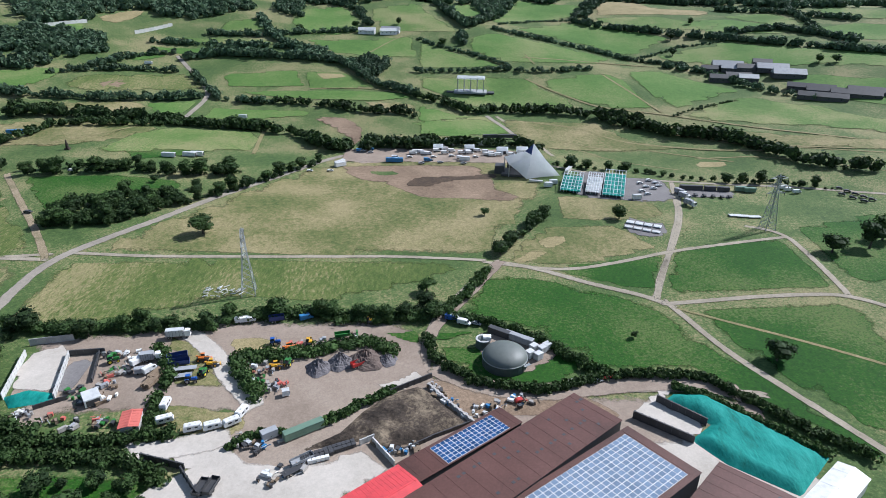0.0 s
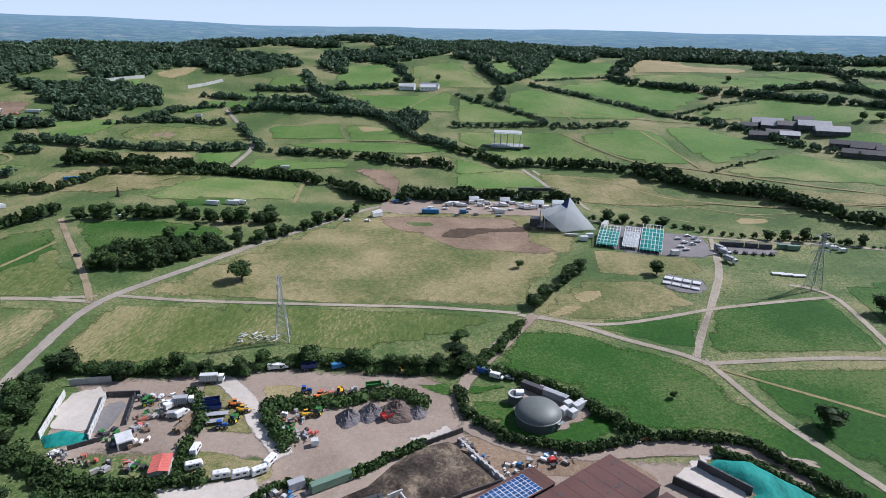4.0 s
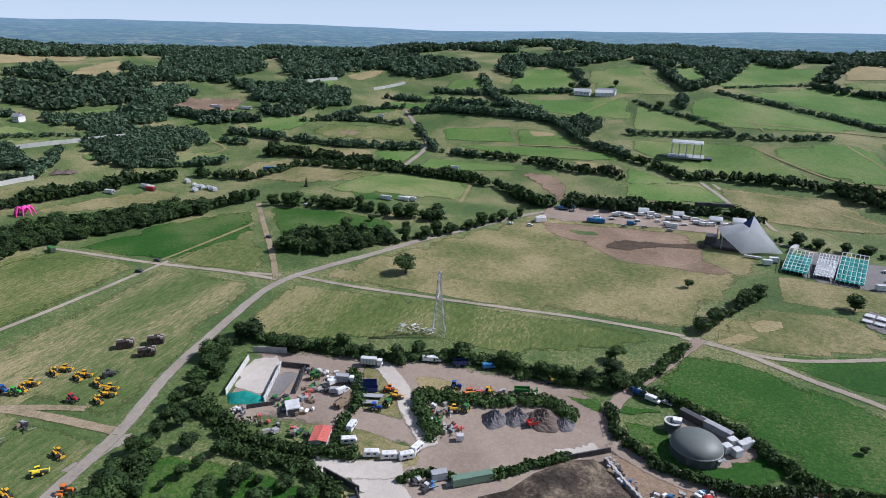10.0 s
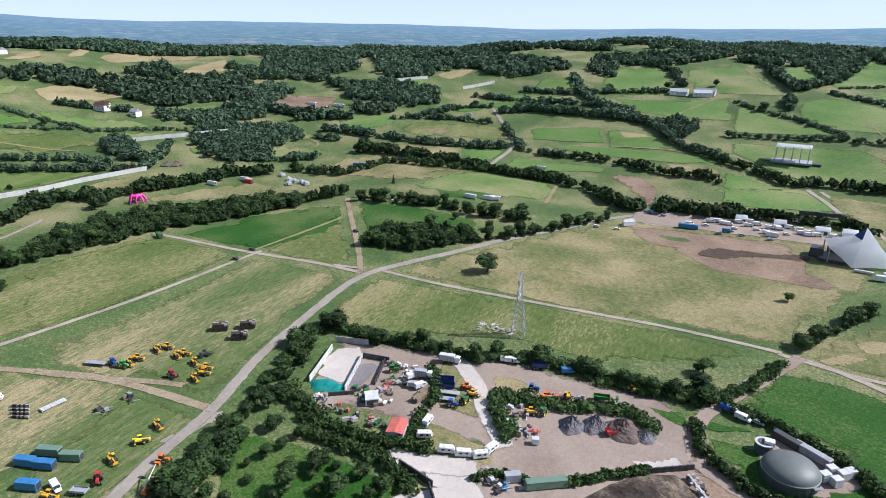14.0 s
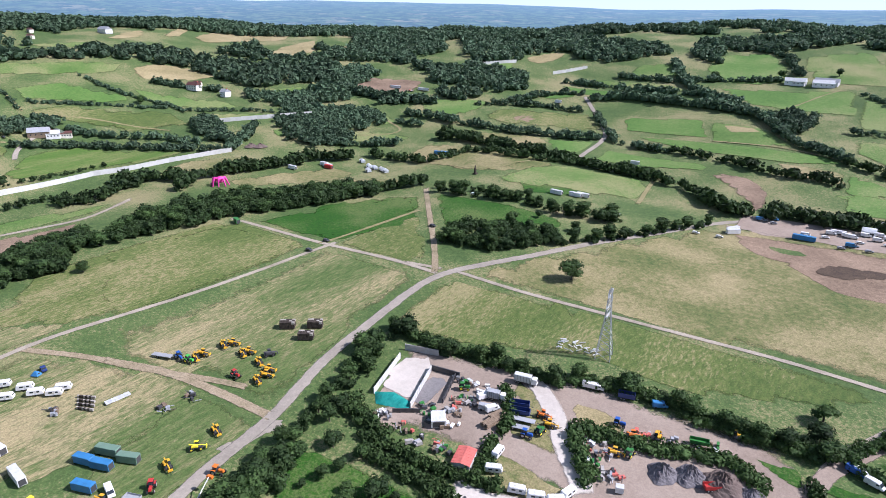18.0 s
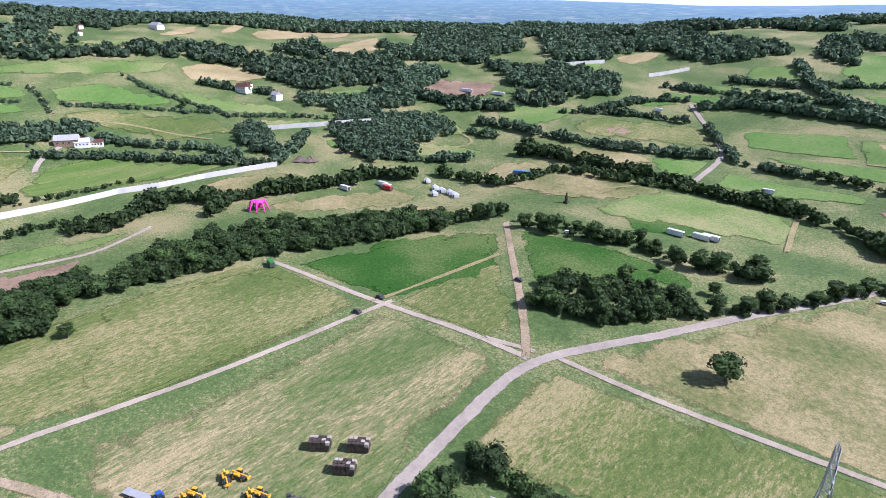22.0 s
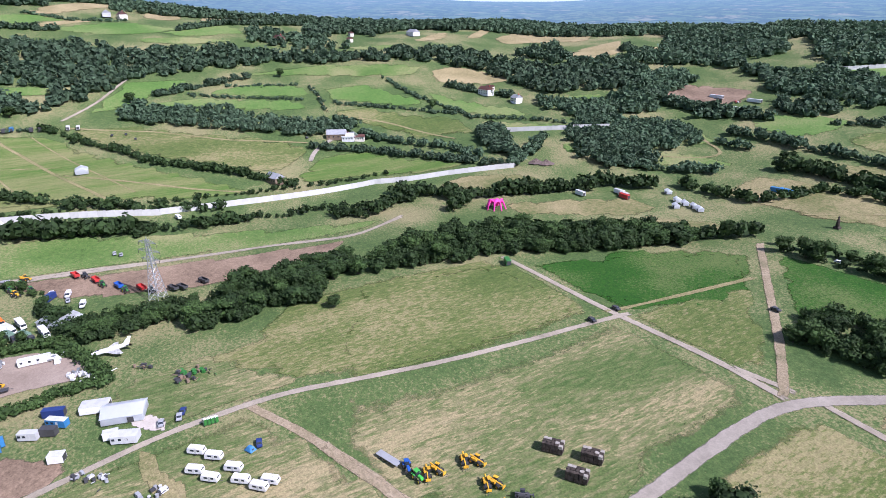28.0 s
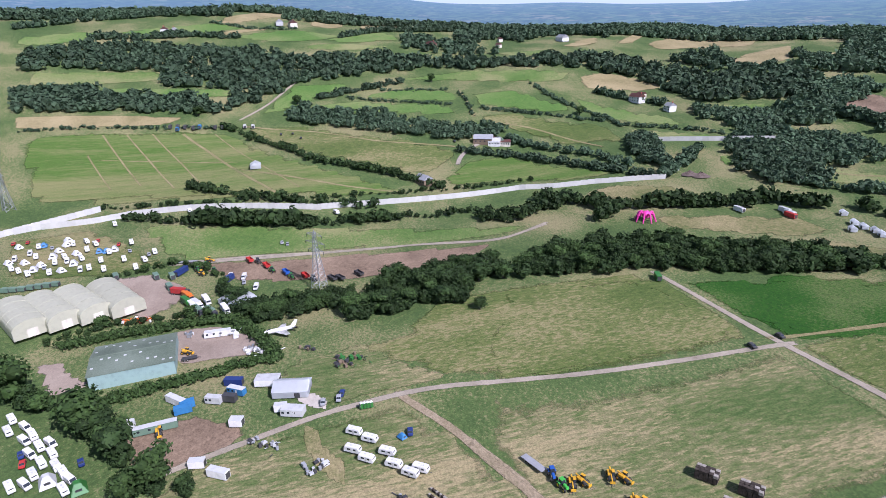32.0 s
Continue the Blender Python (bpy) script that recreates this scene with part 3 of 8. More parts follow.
field([(-309, 64), (-312, 101), (-341, 129), (-324, 223), (-310, 226), (-256, 239), (-262, 168), (-271, 119), (-293, 98)], 'mown', 0.08)
field([(-492, -30), (-447, 128), (-418, 212), (-404, 183), (-418, 102), (-429, 0)], 'meadow', 0.08)
field([(-425, 0), (-412, 101), (-395, 176), (-377, 155), (-373, 98), (-393, 36)], 'bare', 0.12, 'bare trampled ground among parked machines')
field([(-493, -103), (-497, -55), (-429, -3), (-414, -32), (-429, -82)], 'mown', 0.08)
field([(-655, -114), (-662, -8), (-590, 41), (-516, 138), (-508, 108), (-518, 26), (-535, -66), (-600, -93)], 'striped', 0.08, 'green field with pale mowing stripes')
field([(-452, 262), (-464, 287), (-440, 328), (-405, 338), (-413, 308), (-435, 261)], 'worn', 0.08)
field([(-401, 283), (-368, 361), (-342, 362), (-337, 344), (-379, 276)], 'worn', 0.08)
field([(-301, 422), (-265, 459), (-215, 473), (-233, 430), (-278, 403)], 'worn', 0.1)
field([(-230, 414), (-180, 468), (-151, 456), (-167, 406), (-205, 385)], 'lush', 0.08)
field([(-109, 520), (-81, 513), (-62, 471), (-67, 445), (-82, 486)], 'bare', 0.1)
field([(-340, 342), (-304, 370), (-279, 366), (-318, 331)], 'worn', 0.08)
field([(-31, 504), (36, 538), (57, 508), (-3, 477)], 'meadow', 0.08)
field([(47, 525), (92, 499), (133, 478), (104, 451), (72, 458)], 'worn', 0.08)
field([(183, 427), (202, 424), (194, 412), (177, 415)], 'straw', 0.12)
# the farmyard and the compounds
field([(-154, 192), (-111, 206), (-79, 212), (-8, 216), (-7, 203), (-1, 179), (16, 173), (49, 171), (84, 173), (109, 169), (109, 153), (-47, 121), (-63, 138), (-92, 138), (-87, 146), (-67, 156), (-136, 145), (-143, 163)], 'yard', 0.12, 'compacted pinkish gravel yard', 'yard')
field([(-90, 140), (-67, 146), (-63, 141), (-48, 134), (-22, 142), (-13, 135), (-24, 124), (-24, 107), (-82, 106), (-85, 125), (-74, 129), (-72, 134), (-87, 137)], 'concrete', 0.22, 'pale dusty concrete apron', 'apron')
field([(-23, 171), (-8, 181), (-5, 177), (-17, 169)], 'concrete', 0.26, 'concrete loading slab', 'apron')
field([(-4, 177), (14, 172), (35, 168), (45, 173), (60, 157), (22, 158), (2, 159), (-2, 169)], 'bare', 0.2)
field([(61, 159), (77, 175), (82, 173), (74, 166), (85, 155), (78, 148)], 'concrete', 0.26, 'concrete floor of the silage clamp', 'apron')
field([(-103, 197), (-94, 197), (-75, 172), (-72, 168), (-91, 168)], 'worn', 0.2)
field([(-91, 159), (-64, 157), (-60, 152), (-65, 146), (-80, 145), (-88, 149)], 'worn', 0.2)
field([(-81, 196), (-65, 199), (-55, 191), (-73, 184)], 'straw', 0.2)
field([(-22, 204), (-8, 208), (-8, 195), (-13, 197)], 'lush', 0.2)
field([(-4, 206), (13, 206), (4, 201), (-3, 199)], 'lush', 0.2)
field([(-3, 196), (15, 198), (27, 209), (39, 201), (55, 184), (35, 172), (14, 176), (3, 185)], 'lush', 0.2, 'mown lawn round the gas tank', 'lawn')
field([(14, 208), (26, 206), (44, 197), (43, 189), (31, 179), (17, 183), (12, 198)], 'yard', 0.3, 'gravel pad round the gas tank', 'pad')
field([(-150, 184), (-138, 189), (-127, 164), (-143, 160)], 'concrete', 0.3, 'bright concrete floor of an open bay', 'bay_floor')
field([(-133, 181), (-124, 183), (-122, 164), (-128, 163)], 'tarmac', 0.3, 'dark floor of an open bay', 'bay_floor')
field([(75, 376), (97, 402), (112, 399), (121, 388), (147, 384), (136, 336), (109, 338), (82, 347), (72, 357)], 'tarmac', 0.2, 'grey hardstanding with parked vehicles', 'hardstanding')
field([(-77, 442), (39, 447), (71, 439), (44, 408), (-72, 412)], 'yard', 0.2, 'gravel service road behind the stage', 'yard')
field([(146, 370), (180, 363), (178, 350), (143, 348)], 'tarmac', 0.2, 'grey hardstanding with parked vehicles', 'hardstanding')
field([(96, 306), (103, 315), (122, 307), (117, 294), (108, 291), (96, 298)], 'tarmac', 0.2, 'grey hardstanding with low white platforms', 'hardstanding')
field([(-146, 124), (-110, 132), (-78, 130), (-65, 120), (-104, 90), (-126, 93)], 'lush', 0.12, 'orchard grass', 'lawn')
field([(-162, 126), (-156, 131), (-155, 124), (-161, 107), (-165, 105)], 'gravel', 0.15, 'pale gravel gateway', 'apron')
field([(-365, -8), (-370, 4), (-390, 15), (-416, -10), (-415, -35), (-378, -32)], 'yard', 0.2, 'stony yard behind the polytunnels', 'yard')
field([(-321, 14), (-318, 40), (-328, 49), (-346, 32), (-351, 16), (-347, 2)], 'yard', 0.2, 'stony yard beside the barn', 'yard')
field([(-338, -43), (-340, -33), (-312, -16), (-303, -18), (-316, -33)], 'yard', 0.2, '', 'yard')
field([(36, 132), (60, 150), (84, 152), (112, 136), (128, 112), (104, 92), (40, 96)], 'concrete', 0.2, 'concrete yard between the sheds', 'apron')
field([(-282.5, 59.0), (-282.1, 65.1), (-275.5, 70.1), (-272.5, 67.2), (-275.1, 61.5), (-278.9, 58.4)], 'concrete', 0.2, 'small white hard standing with parked cars', 'hardstanding')
# far fields
field([(43, 530), (129, 520), (148, 480), (179, 455), (114, 447), (72, 451), (54, 490)], 'worn', 0.3)
field([(162, 517), (250, 477), (310, 458), (350, 439), (335, 418), (238, 450), (189, 487)], 'worn', 0.3)
field([(-24, 508), (33, 528), (59, 491), (8, 472), (-21, 469)], 'pasture', 0.3)
field([(-342, 454), (-273, 468), (-227, 477), (-255, 412), (-326, 405), (-339, 424)], 'worn', 0.3)
field([(-222, 467), (-145, 483), (-138, 428), (-241, 394), (-243, 416)], 'meadow', 0.3)
field([(-184, 857), (-141, 882), (-108, 811), (-103, 768), (-161, 747), (-200, 803)], 'pasture', 0.3)
field([(-106, 864), (-44, 900), (-14, 830), (21, 765), (-38, 774), (-84, 785)], 'meadow', 0.3)
field([(-165, 732), (-37, 763), (-33, 691), (-86, 686), (-124, 691)], 'pasture', 0.3)
field([(-19, 886), (50, 950), (63, 860), (8, 828)], 'pasture', 0.3)
field([(105, 980), (125, 950), (194, 923), (170, 865), (48, 811), (72, 878)], 'pasture', 0.3)
field([(29, 757), (60, 773), (144, 722), (182, 692), (152, 665), (69, 668), (27, 701), (20, 726)], 'pasture', 0.3)
field([(79, 797), (166, 849), (266, 767), (204, 706), (149, 751)], 'pasture', 0.3)
field([(-36, 744), (62, 662), (-31, 655)], 'pasture', 0.3)
field([(273, 727), (321, 740), (431, 673), (480, 637), (453, 595), (405, 626), (354, 650), (254, 685), (222, 703)], 'pasture', 0.3)
field([(190, 860), (271, 858), (301, 836), (352, 820), (317, 782), (243, 806), (193, 839)], 'meadow', 0.3)
field([(215, 947), (265, 984), (287, 915), (366, 896), (339, 862), (258, 864), (192, 865)], 'straw', 0.3)
field([(289, 822), (348, 847), (438, 786), (396, 753), (315, 775)], 'pasture', 0.3)
field([(359, 858), (423, 872), (445, 799), (412, 786)], 'meadow', 0.3)
field([(228, 1194), (282, 1121), (340, 1093), (242, 1070)], 'pasture', 0.3)
field([(433, 776), (490, 777), (535, 720), (506, 675), (453, 711), (428, 742)], 'pasture', 0.3)
field([(508, 896), (522, 835), (576, 783), (549, 743), (496, 789), (464, 824)], 'meadow', 0.3)
field([(94, 627), (172, 646), (191, 537), (137, 556), (92, 605)], 'pasture', 0.3)
field([(181, 649), (218, 665), (259, 618), (281, 592), (200, 536)], 'pasture', 0.3)
field([(-30, 634), (38, 640), (83, 628), (125, 551), (36, 549), (14, 568), (-29, 606)], 'meadow', 0.3)
field([(202, 526), (276, 579), (327, 543), (345, 518), (380, 483), (359, 452), (321, 477), (219, 508)], 'meadow', 0.3)
field([(324, 644), (391, 601), (436, 570), (403, 517), (360, 545), (341, 589)], 'pasture', 0.3)
field([(-267, 777), (-230, 801), (-206, 747), (-268, 737)], 'meadow', 0.3)
field([(-447, 664), (-419, 728), (-396, 708), (-386, 677), (-432, 649)], 'pasture', 0.3)
field([(-303, 721), (-210, 724), (-180, 709), (-270, 703)], 'meadow', 0.3)
field([(-320, 684), (-228, 696), (-212, 684), (-301, 668)], 'pasture', 0.3)
field([(-339, 642), (-314, 670), (-288, 665), (-316, 631)], 'pasture', 0.3)
field([(-430, 555), (-353, 591), (-350, 565), (-365, 528), (-401, 528)], 'pasture', 0.3)
field([(-336, 579), (-258, 620), (-226, 578), (-322, 533), (-342, 551)], 'mown', 0.3)
field([(-317, 562), (-294, 583), (-278, 572), (-304, 548)], 'bare', 0.3)
field([(-223, 621), (-151, 639), (-135, 592), (-207, 588)], 'pasture', 0.3)
field([(-144, 633), (-103, 636), (-63, 592), (-128, 584)], 'meadow', 0.3)
field([(-130, 626), (-108, 631), (-98, 621), (-122, 611)], 'straw', 0.3)
field([(-204, 579), (-51, 584), (-27, 572), (-70, 555), (-145, 561)], 'pasture', 0.3)
field([(-328, 499), (-268, 527), (-249, 518), (-276, 483)], 'worn', 0.3)
field([(-257, 525), (-220, 548), (-217, 512), (-234, 495)], 'pasture', 0.3)
field([(-204, 532), (-123, 534), (-115, 522), (-161, 507), (-202, 499)], 'pasture', 0.3)
field([(-113, 512), (-90, 519), (-67, 492), (-62, 452), (-71, 457), (-89, 486)], 'bare', 0.3)
field([(-75, 555), (-26, 553), (-24, 525), (-57, 530)], 'worn', 0.3)
field([(-26, 553), (8, 532), (33, 531), (-23, 504)], 'pasture', 0.3)
field([(-408, 759), (-391, 800), (-377, 808), (-367, 777), (-379, 743), (-394, 738)], 'straw', 0.3)
field([(-684, 578), (-694, 657), (-662, 625), (-659, 565)], 'straw', 0.3)
field([(-638, 632), (-635, 683), (-598, 642), (-613, 606)], 'straw', 0.3)
field([(-529, 575), (-461, 607), (-445, 574), (-466, 540), (-502, 534)], 'bare', 0.3)
field([(-460, 470), (-442, 501), (-395, 488), (-424, 462)], 'pasture', 0.3)
field([(-442, 413), (-423, 446), (-382, 463), (-356, 464), (-391, 425), (-421, 405)], 'meadow', 0.3)
field([(-416, 437), (-401, 453), (-387, 452), (-400, 434)], 'straw', 0.3)
field([(-475, 389), (-455, 418), (-443, 414), (-457, 379)], 'meadow', 0.3)
field([(-643, -133), (-661, -87), (-657, 14), (-637, 35), (-569, 87), (-523, 134), (-505, 155), (-502, 122), (-516, 35), (-542, -48), (-549, -105)], 'striped', 0.3)
field([(-665, 36), (-654, 91), (-610, 152), (-577, 207), (-557, 205), (-531, 175), (-544, 138), (-585, 93), (-644, 44)], 'mown', 0.3)
field([(-553, 214), (-556, 246), (-524, 271), (-486, 311), (-476, 295), (-500, 231), (-508, 185), (-516, 175)], 'striped', 0.3)
field([(-683, 50), (-750, 91), (-755, 158), (-712, 107), (-691, 75)], 'pasture', 0.3)
field([(-699, 101), (-708, 139), (-668, 230), (-639, 232), (-668, 164), (-679, 108)], 'pasture', 0.3)
field([(-714, 151), (-727, 199), (-700, 246), (-670, 242), (-704, 171)], 'pasture', 0.3)
field([(-756, 182), (-760, 271), (-739, 319), (-735, 342), (-709, 385), (-688, 361), (-705, 306), (-740, 227)], 'meadow', 0.3)
field([(-688, 261), (-689, 300), (-630, 345), (-615, 338), (-645, 282), (-659, 257)], 'pasture', 0.3)
field([(-648, 357), (-569, 408), (-533, 413), (-572, 374), (-617, 346)], 'pasture', 0.3)
field([(-640, 249), (-638, 279), (-579, 354), (-539, 348), (-552, 305), (-605, 266), (-628, 245)], 'mown', 0.3)
field([(-687, 377), (-704, 403), (-691, 432), (-644, 452), (-628, 448), (-645, 405), (-668, 377)], 'straw', 0.3)
field([(-570, 360), (-526, 402), (-488, 430), (-526, 367), (-548, 359)], 'meadow', 0.3)
field([(-958, -1), (-996, 24), (-1049, 65), (-1052, 105), (-1009, 92), (-955, 30)], 'straw', 0.3)
field([(-915, -95), (-965, 5), (-939, 49), (-916, -18), (-899, -83)], 'pasture', 0.3)
field([(-870, -189), (-913, -126), (-894, -93), (-878, -121), (-843, -183)], 'pasture', 0.3)
field([(-915, -12), (-945, 69), (-938, 81), (-911, 18)], 'straw', 0.3)
field([(-905, 12), (-938, 108), (-892, 163), (-872, 102)], 'pasture', 0.3)
field([(-977, 125), (-1117, 201), (-944, 170), (-954, 129)], 'straw', 0.3)
field([(-944, 185), (-1166, 262), (-979, 291), (-979, 341), (-964, 328), (-952, 253)], 'straw', 0.3)
field([(-860, 114), (-866, 152), (-852, 216), (-838, 161), (-846, 112)], 'meadow', 0.3)
field([(-881, 135), (-921, 217), (-881, 237), (-863, 165)], 'pasture', 0.3)
field([(-798, -109), (-800, -43), (-773, -36), (-767, -78), (-759, -153), (-790, -159)], 'meadow', 0.3)
field([(-757, -94), (-741, 38), (-724, 43), (-726, -10), (-738, -82)], 'pasture', 0.3)
field([(-849, -116), (-847, -15), (-827, -9), (-839, -86)], 'pasture', 0.3)
field([(-688, -147), (-693, -92), (-685, -9), (-670, -29), (-668, -88), (-662, -141)], 'straw', 0.3)
field([(-804, 418), (-842, 486), (-802, 468), (-790, 427)], 'straw', 0.3)
field([(-786, 471), (-848, 542), (-962, 644), (-927, 651), (-789, 506)], 'straw', 0.3)
field([(-784, 520), (-826, 582), (-828, 649), (-765, 681), (-720, 625), (-749, 563), (-758, 519)], 'straw', 0.3)
field([(-669, 550), (-687, 597), (-669, 638), (-632, 596), (-639, 549)], 'straw', 0.3)
field([(-812, 331), (-795, 398), (-776, 404), (-784, 349)], 'meadow', 0.3)
field([(-566, 456), (-548, 493), (-535, 489), (-550, 456)], 'meadow', 0.3)
field([(-973, 716), (-903, 783), (-865, 793), (-968, 746)], 'pasture', 0.3)
field([(-985, 713), (-932, 751), (-911, 767), (-938, 712)], 'meadow', 0.3)
# ---- roads and tracks ----
road([(-154, 82), (-159, 101), (-161, 126), (-173, 163), (-177, 196), (-180, 226), (-180, 247), (-172, 262), (-149, 296), (-126, 338), (-107, 372), (-85, 414), (-63, 435)], 5.4, 'gravel')
road([(-182, 250), (-205, 250), (-230, 247), (-256, 243), (-285, 240), (-312, 237), (-325, 235)], 4.5, 'track')
road([(-251, 247), (-254, 224), (-255, 210), (-260, 166), (-266, 134), (-272, 106), (-272, 94), (-270, 65), (-264, 43), (-259, 24), (-254, 8)], 4.2, 'track')
road([(-272, 94), (-261, 99), (-248, 108), (-232, 113), (-215, 120), (-199, 128), (-185, 133)], 5.0, 'dirt')
road([(-238, 111), (-219, 120), (-196, 125), (-164, 128)], 6.0, 'dirt')
road([(-183, 252), (-202, 277), (-231, 311), (-268, 356)], 5.5, 'dirt')
road([(-257, 243), (-250, 276), (-243, 315)], 2.6, 'sand')
road([(-172, 257), (-138, 257), (-99, 261), (-63, 265), (-24, 269), (10, 268), (19, 267)], 4.0, 'track')
road([(27, 265), (17, 251), (5, 230), (-1, 219), (-6, 207), (-4, 193), (1, 180), (16, 174), (35, 172), (58, 172), (84, 173), (110, 170)], 5.0, 'track')
road([(26, 265), (41, 262), (59, 250), (77, 240), (93, 233), (98, 226)], 5.0, 'track')
road([(96, 230), (100, 220), (108, 194), (122, 169), (135, 145), (144, 127)], 4.5, 'track')
road([(94, 233), (97, 245), (107, 264), (119, 287), (131, 314), (141, 347), (147, 377)], 4.2, 'track')
road([(96, 228), (138, 233), (176, 234), (189, 220)], 4.5, 'track')
road([(176, 234), (178, 262), (179, 298), (164, 304)], 4.5, 'track')
road([(100, 224), (122, 211), (144, 198), (165, 183)], 2.5, 'sand')
road([(21, 265), (57, 257), (85, 265), (111, 275), (178, 291)], 4.0, 'track')
road([(-76, 413), (-34, 417), (25, 418), (68, 411), (116, 384), (158, 380), (219, 372), (276, 351)], 5.0, 'track')
road([(45, 533), (65, 492), (79, 436)], 5.0, 'track')
road([(-425, 5), (-425, 44), (-420, 85), (-415, 131), (-399, 182), (-416, 218)], 4.0, 'track')
road([(-424, 0), (-419, 89), (-413, 142), (-400, 182), (-414, 216)], 5.0, 'track')
road([(148, 382), (132, 320), (114, 279), (94, 235)], 4.5, 'track')
road([(-201, 251), (-183, 255)], 4.0, 'track')
road([(-98, 199), (-88, 194), (-79, 181), (-70, 170), (-61, 161)], 6.0, 'concrete', lift=0.4)
road([(-91, 138), (-80, 140), (-72, 142), (-66, 146)], 7.0, 'concrete', lift=0.4)
road([(-2, 182), (14, 172), (30, 169), (54, 173), (79, 177), (90, 175), (101, 171)], 13.0, 'yard', 0.36)
road([(27, 265), (15, 241), (4, 222), (-4, 207), (-7, 197), (-4, 187)], 8.0, 'yard', 0.36)
road([(65, 484), (96, 461), (123, 428), (161, 410)], 2.5, 'sand')
road([(88, 495), (128, 469), (165, 448), (205, 424)], 2.5, 'sand')
road([(178, 489), (226, 454), (271, 437), (309, 423)], 3.0, 'sand')
road([(185, 433), (225, 431), (258, 413), (290, 390)], 2.5, 'sand')
road([(-255, 248), (-251, 277), (-244, 315)], 2.5, 'sand')
road([(-282, 663), (-259, 631), (-237, 601), (-219, 571), (-215, 546), (-215, 520), (-214, 501)], 5, 'gravel', 0.5)
road([(80, 628), (106, 592), (136, 555), (189, 530), (254, 486), (308, 455)], 4, 'sand', 0.5)
road([(159, 637), (175, 588), (188, 537)], 3.5, 'sand', 0.5)
road([(83, 687), (161, 677), (220, 673)], 3.5, 'sand', 0.5)
road([(-92, 688), (-66, 744), (-53, 760)], 3, 'sand', 0.5)
road([(-128, 586), (-74, 590), (-27, 579)], 3, 'sand', 0.5)
road([(-279, 410), (-248, 446), (-227, 484)], 3, 'sand', 0.5)
road([(86, 694), (93, 668)], 3, 'sand', 0.5)
road([(-442, 501), (-409, 483), (-386, 476), (-383, 464), (-405, 441), (-439, 417)], 4, 'sand', 0.5)
road([(-653, -12), (-616, 10), (-565, 35), (-518, 60)], 4, 'sand', 0.5)
road([(-572, 35), (-545, 73), (-520, 109), (-505, 143)], 3.5, 'sand', 0.5)
road([(-662, 40), (-639, 99), (-600, 150), (-579, 208)], 3.5, 'sand', 0.5)
road([(-677, 36), (-705, 61), (-754, 91)], 4, 'track', 0.5)
road([(-614, 270), (-595, 293), (-563, 311), (-539, 326)], 4, 'sand', 0.5)
road([(-546, 202), (-563, 210), (-579, 230)], 4, 'gravel', 0.5)
road([(-700, 252), (-669, 251), (-635, 247)], 3, 'sand', 0.5)
road([(76, 520), (108, 511), (141, 473), (197, 449), (251, 435)], 4, 'sand', 0.5)
road([(144, 521), (188, 484), (238, 450), (295, 433)], 4, 'sand', 0.5)
road([(36, 532), (51, 501), (64, 454), (70, 435)], 4.5, 'gravel', 0.5)
road([(-136, 422), (-141, 452), (-145, 483)], 5, 'sand', 0.5)
road([(85, 481), (108, 462), (132, 454)], 3, 'sand', 0.5)
# pale mowing stripes of the striped field, laid as narrow sandy roads
road([(-652, -74), (-611, -56), (-564, -36)], 2.2, 'sand', 0.5)
road([(-653, -56), (-606, -34), (-552, -12)], 2.2, 'sand', 0.5)
road([(-653, -36), (-598, -10), (-536, 13)], 2.2, 'sand', 0.5)
road([(-618, -80), (-562, -56)], 2, 'sand', 0.5)
road([(-650, 14), (-583, 47), (-527, 75)], 2, 'sand', 0.5)
road([(-611, -69), (-604, -24), (-589, 31)], 1.6, 'sand', 0.5)
# ---- hedges and rows of trees ----
hedge([(2, 217), (18, 212), (39, 199), (53, 184), (60, 180)], 3.5, 4)
hedge([(-5, 201), (-4, 192), (2, 183), (14, 174), (35, 170), (58, 178), (76, 180), (92, 179), (107, 164), (118, 151), (130, 140)], 3.0, 3.5)
hedge([(81, 173), (90, 169), (100, 158), (109, 150), (117, 141)], 2.5, 3)
hedge([(-74, 183), (-67, 172), (-61, 165)], 3.5, 5)
hedge([(-74, 185), (-54, 188), (-34, 196), (-24, 196), (-17, 190)], 2.5, 6)
hedge([(-130, 140), (-117, 141), (-101, 141), (-88, 144), (-81, 146)], 3.2, 4)
hedge([(-126, 135), (-107, 134), (-94, 135), (-84, 131), (-77, 127)], 3.2, 4.5)
hedge([(-37, 152), (-26, 162), (-15, 170)], 2.5, 3)
hedge([(-104, 189), (-95, 176), (-93, 168)], 3, 4)
hedge([(-94, 162), (-91, 153), (-90, 147)], 2.5, 5)
hedge([(-63, 141), (-58, 146), (-48, 148)], 2.5, 2.5)
hedge([(-165, 197), (-144, 198), (-123, 200), (-106, 202), (-89, 203)], 3.2, 5)
hedge([(-85, 208), (-70, 214), (-51, 215), (-32, 212), (-14, 214), (-2, 217)], 3.2, 6)
tree_row([(-165, 198), (-155, 199)], 6, 5)
tree_row([(-124, 201), (-107, 203), (-89, 204)], 6, 5)
tree_row([(-86, 209), (-70, 215), (-52, 216), (-32, 213), (-14, 215), (-2, 217)], 5.5, 4.5)
hedge([(2, 220), (12, 236), (21, 257)], 3, 4)
tree_row([(27, 273), (37, 290), (47, 303), (56, 317)], 6, 7)
tree_row([(-200, 282), (-183, 287), (-168, 292), (-158, 304)], 6, 6)
wood([(-200, 283), (-171, 286), (-144, 316), (-158, 332), (-186, 322), (-210, 305)], 7, 8)
tree_row([(-144, 316), (-119, 351)], 6, 6)
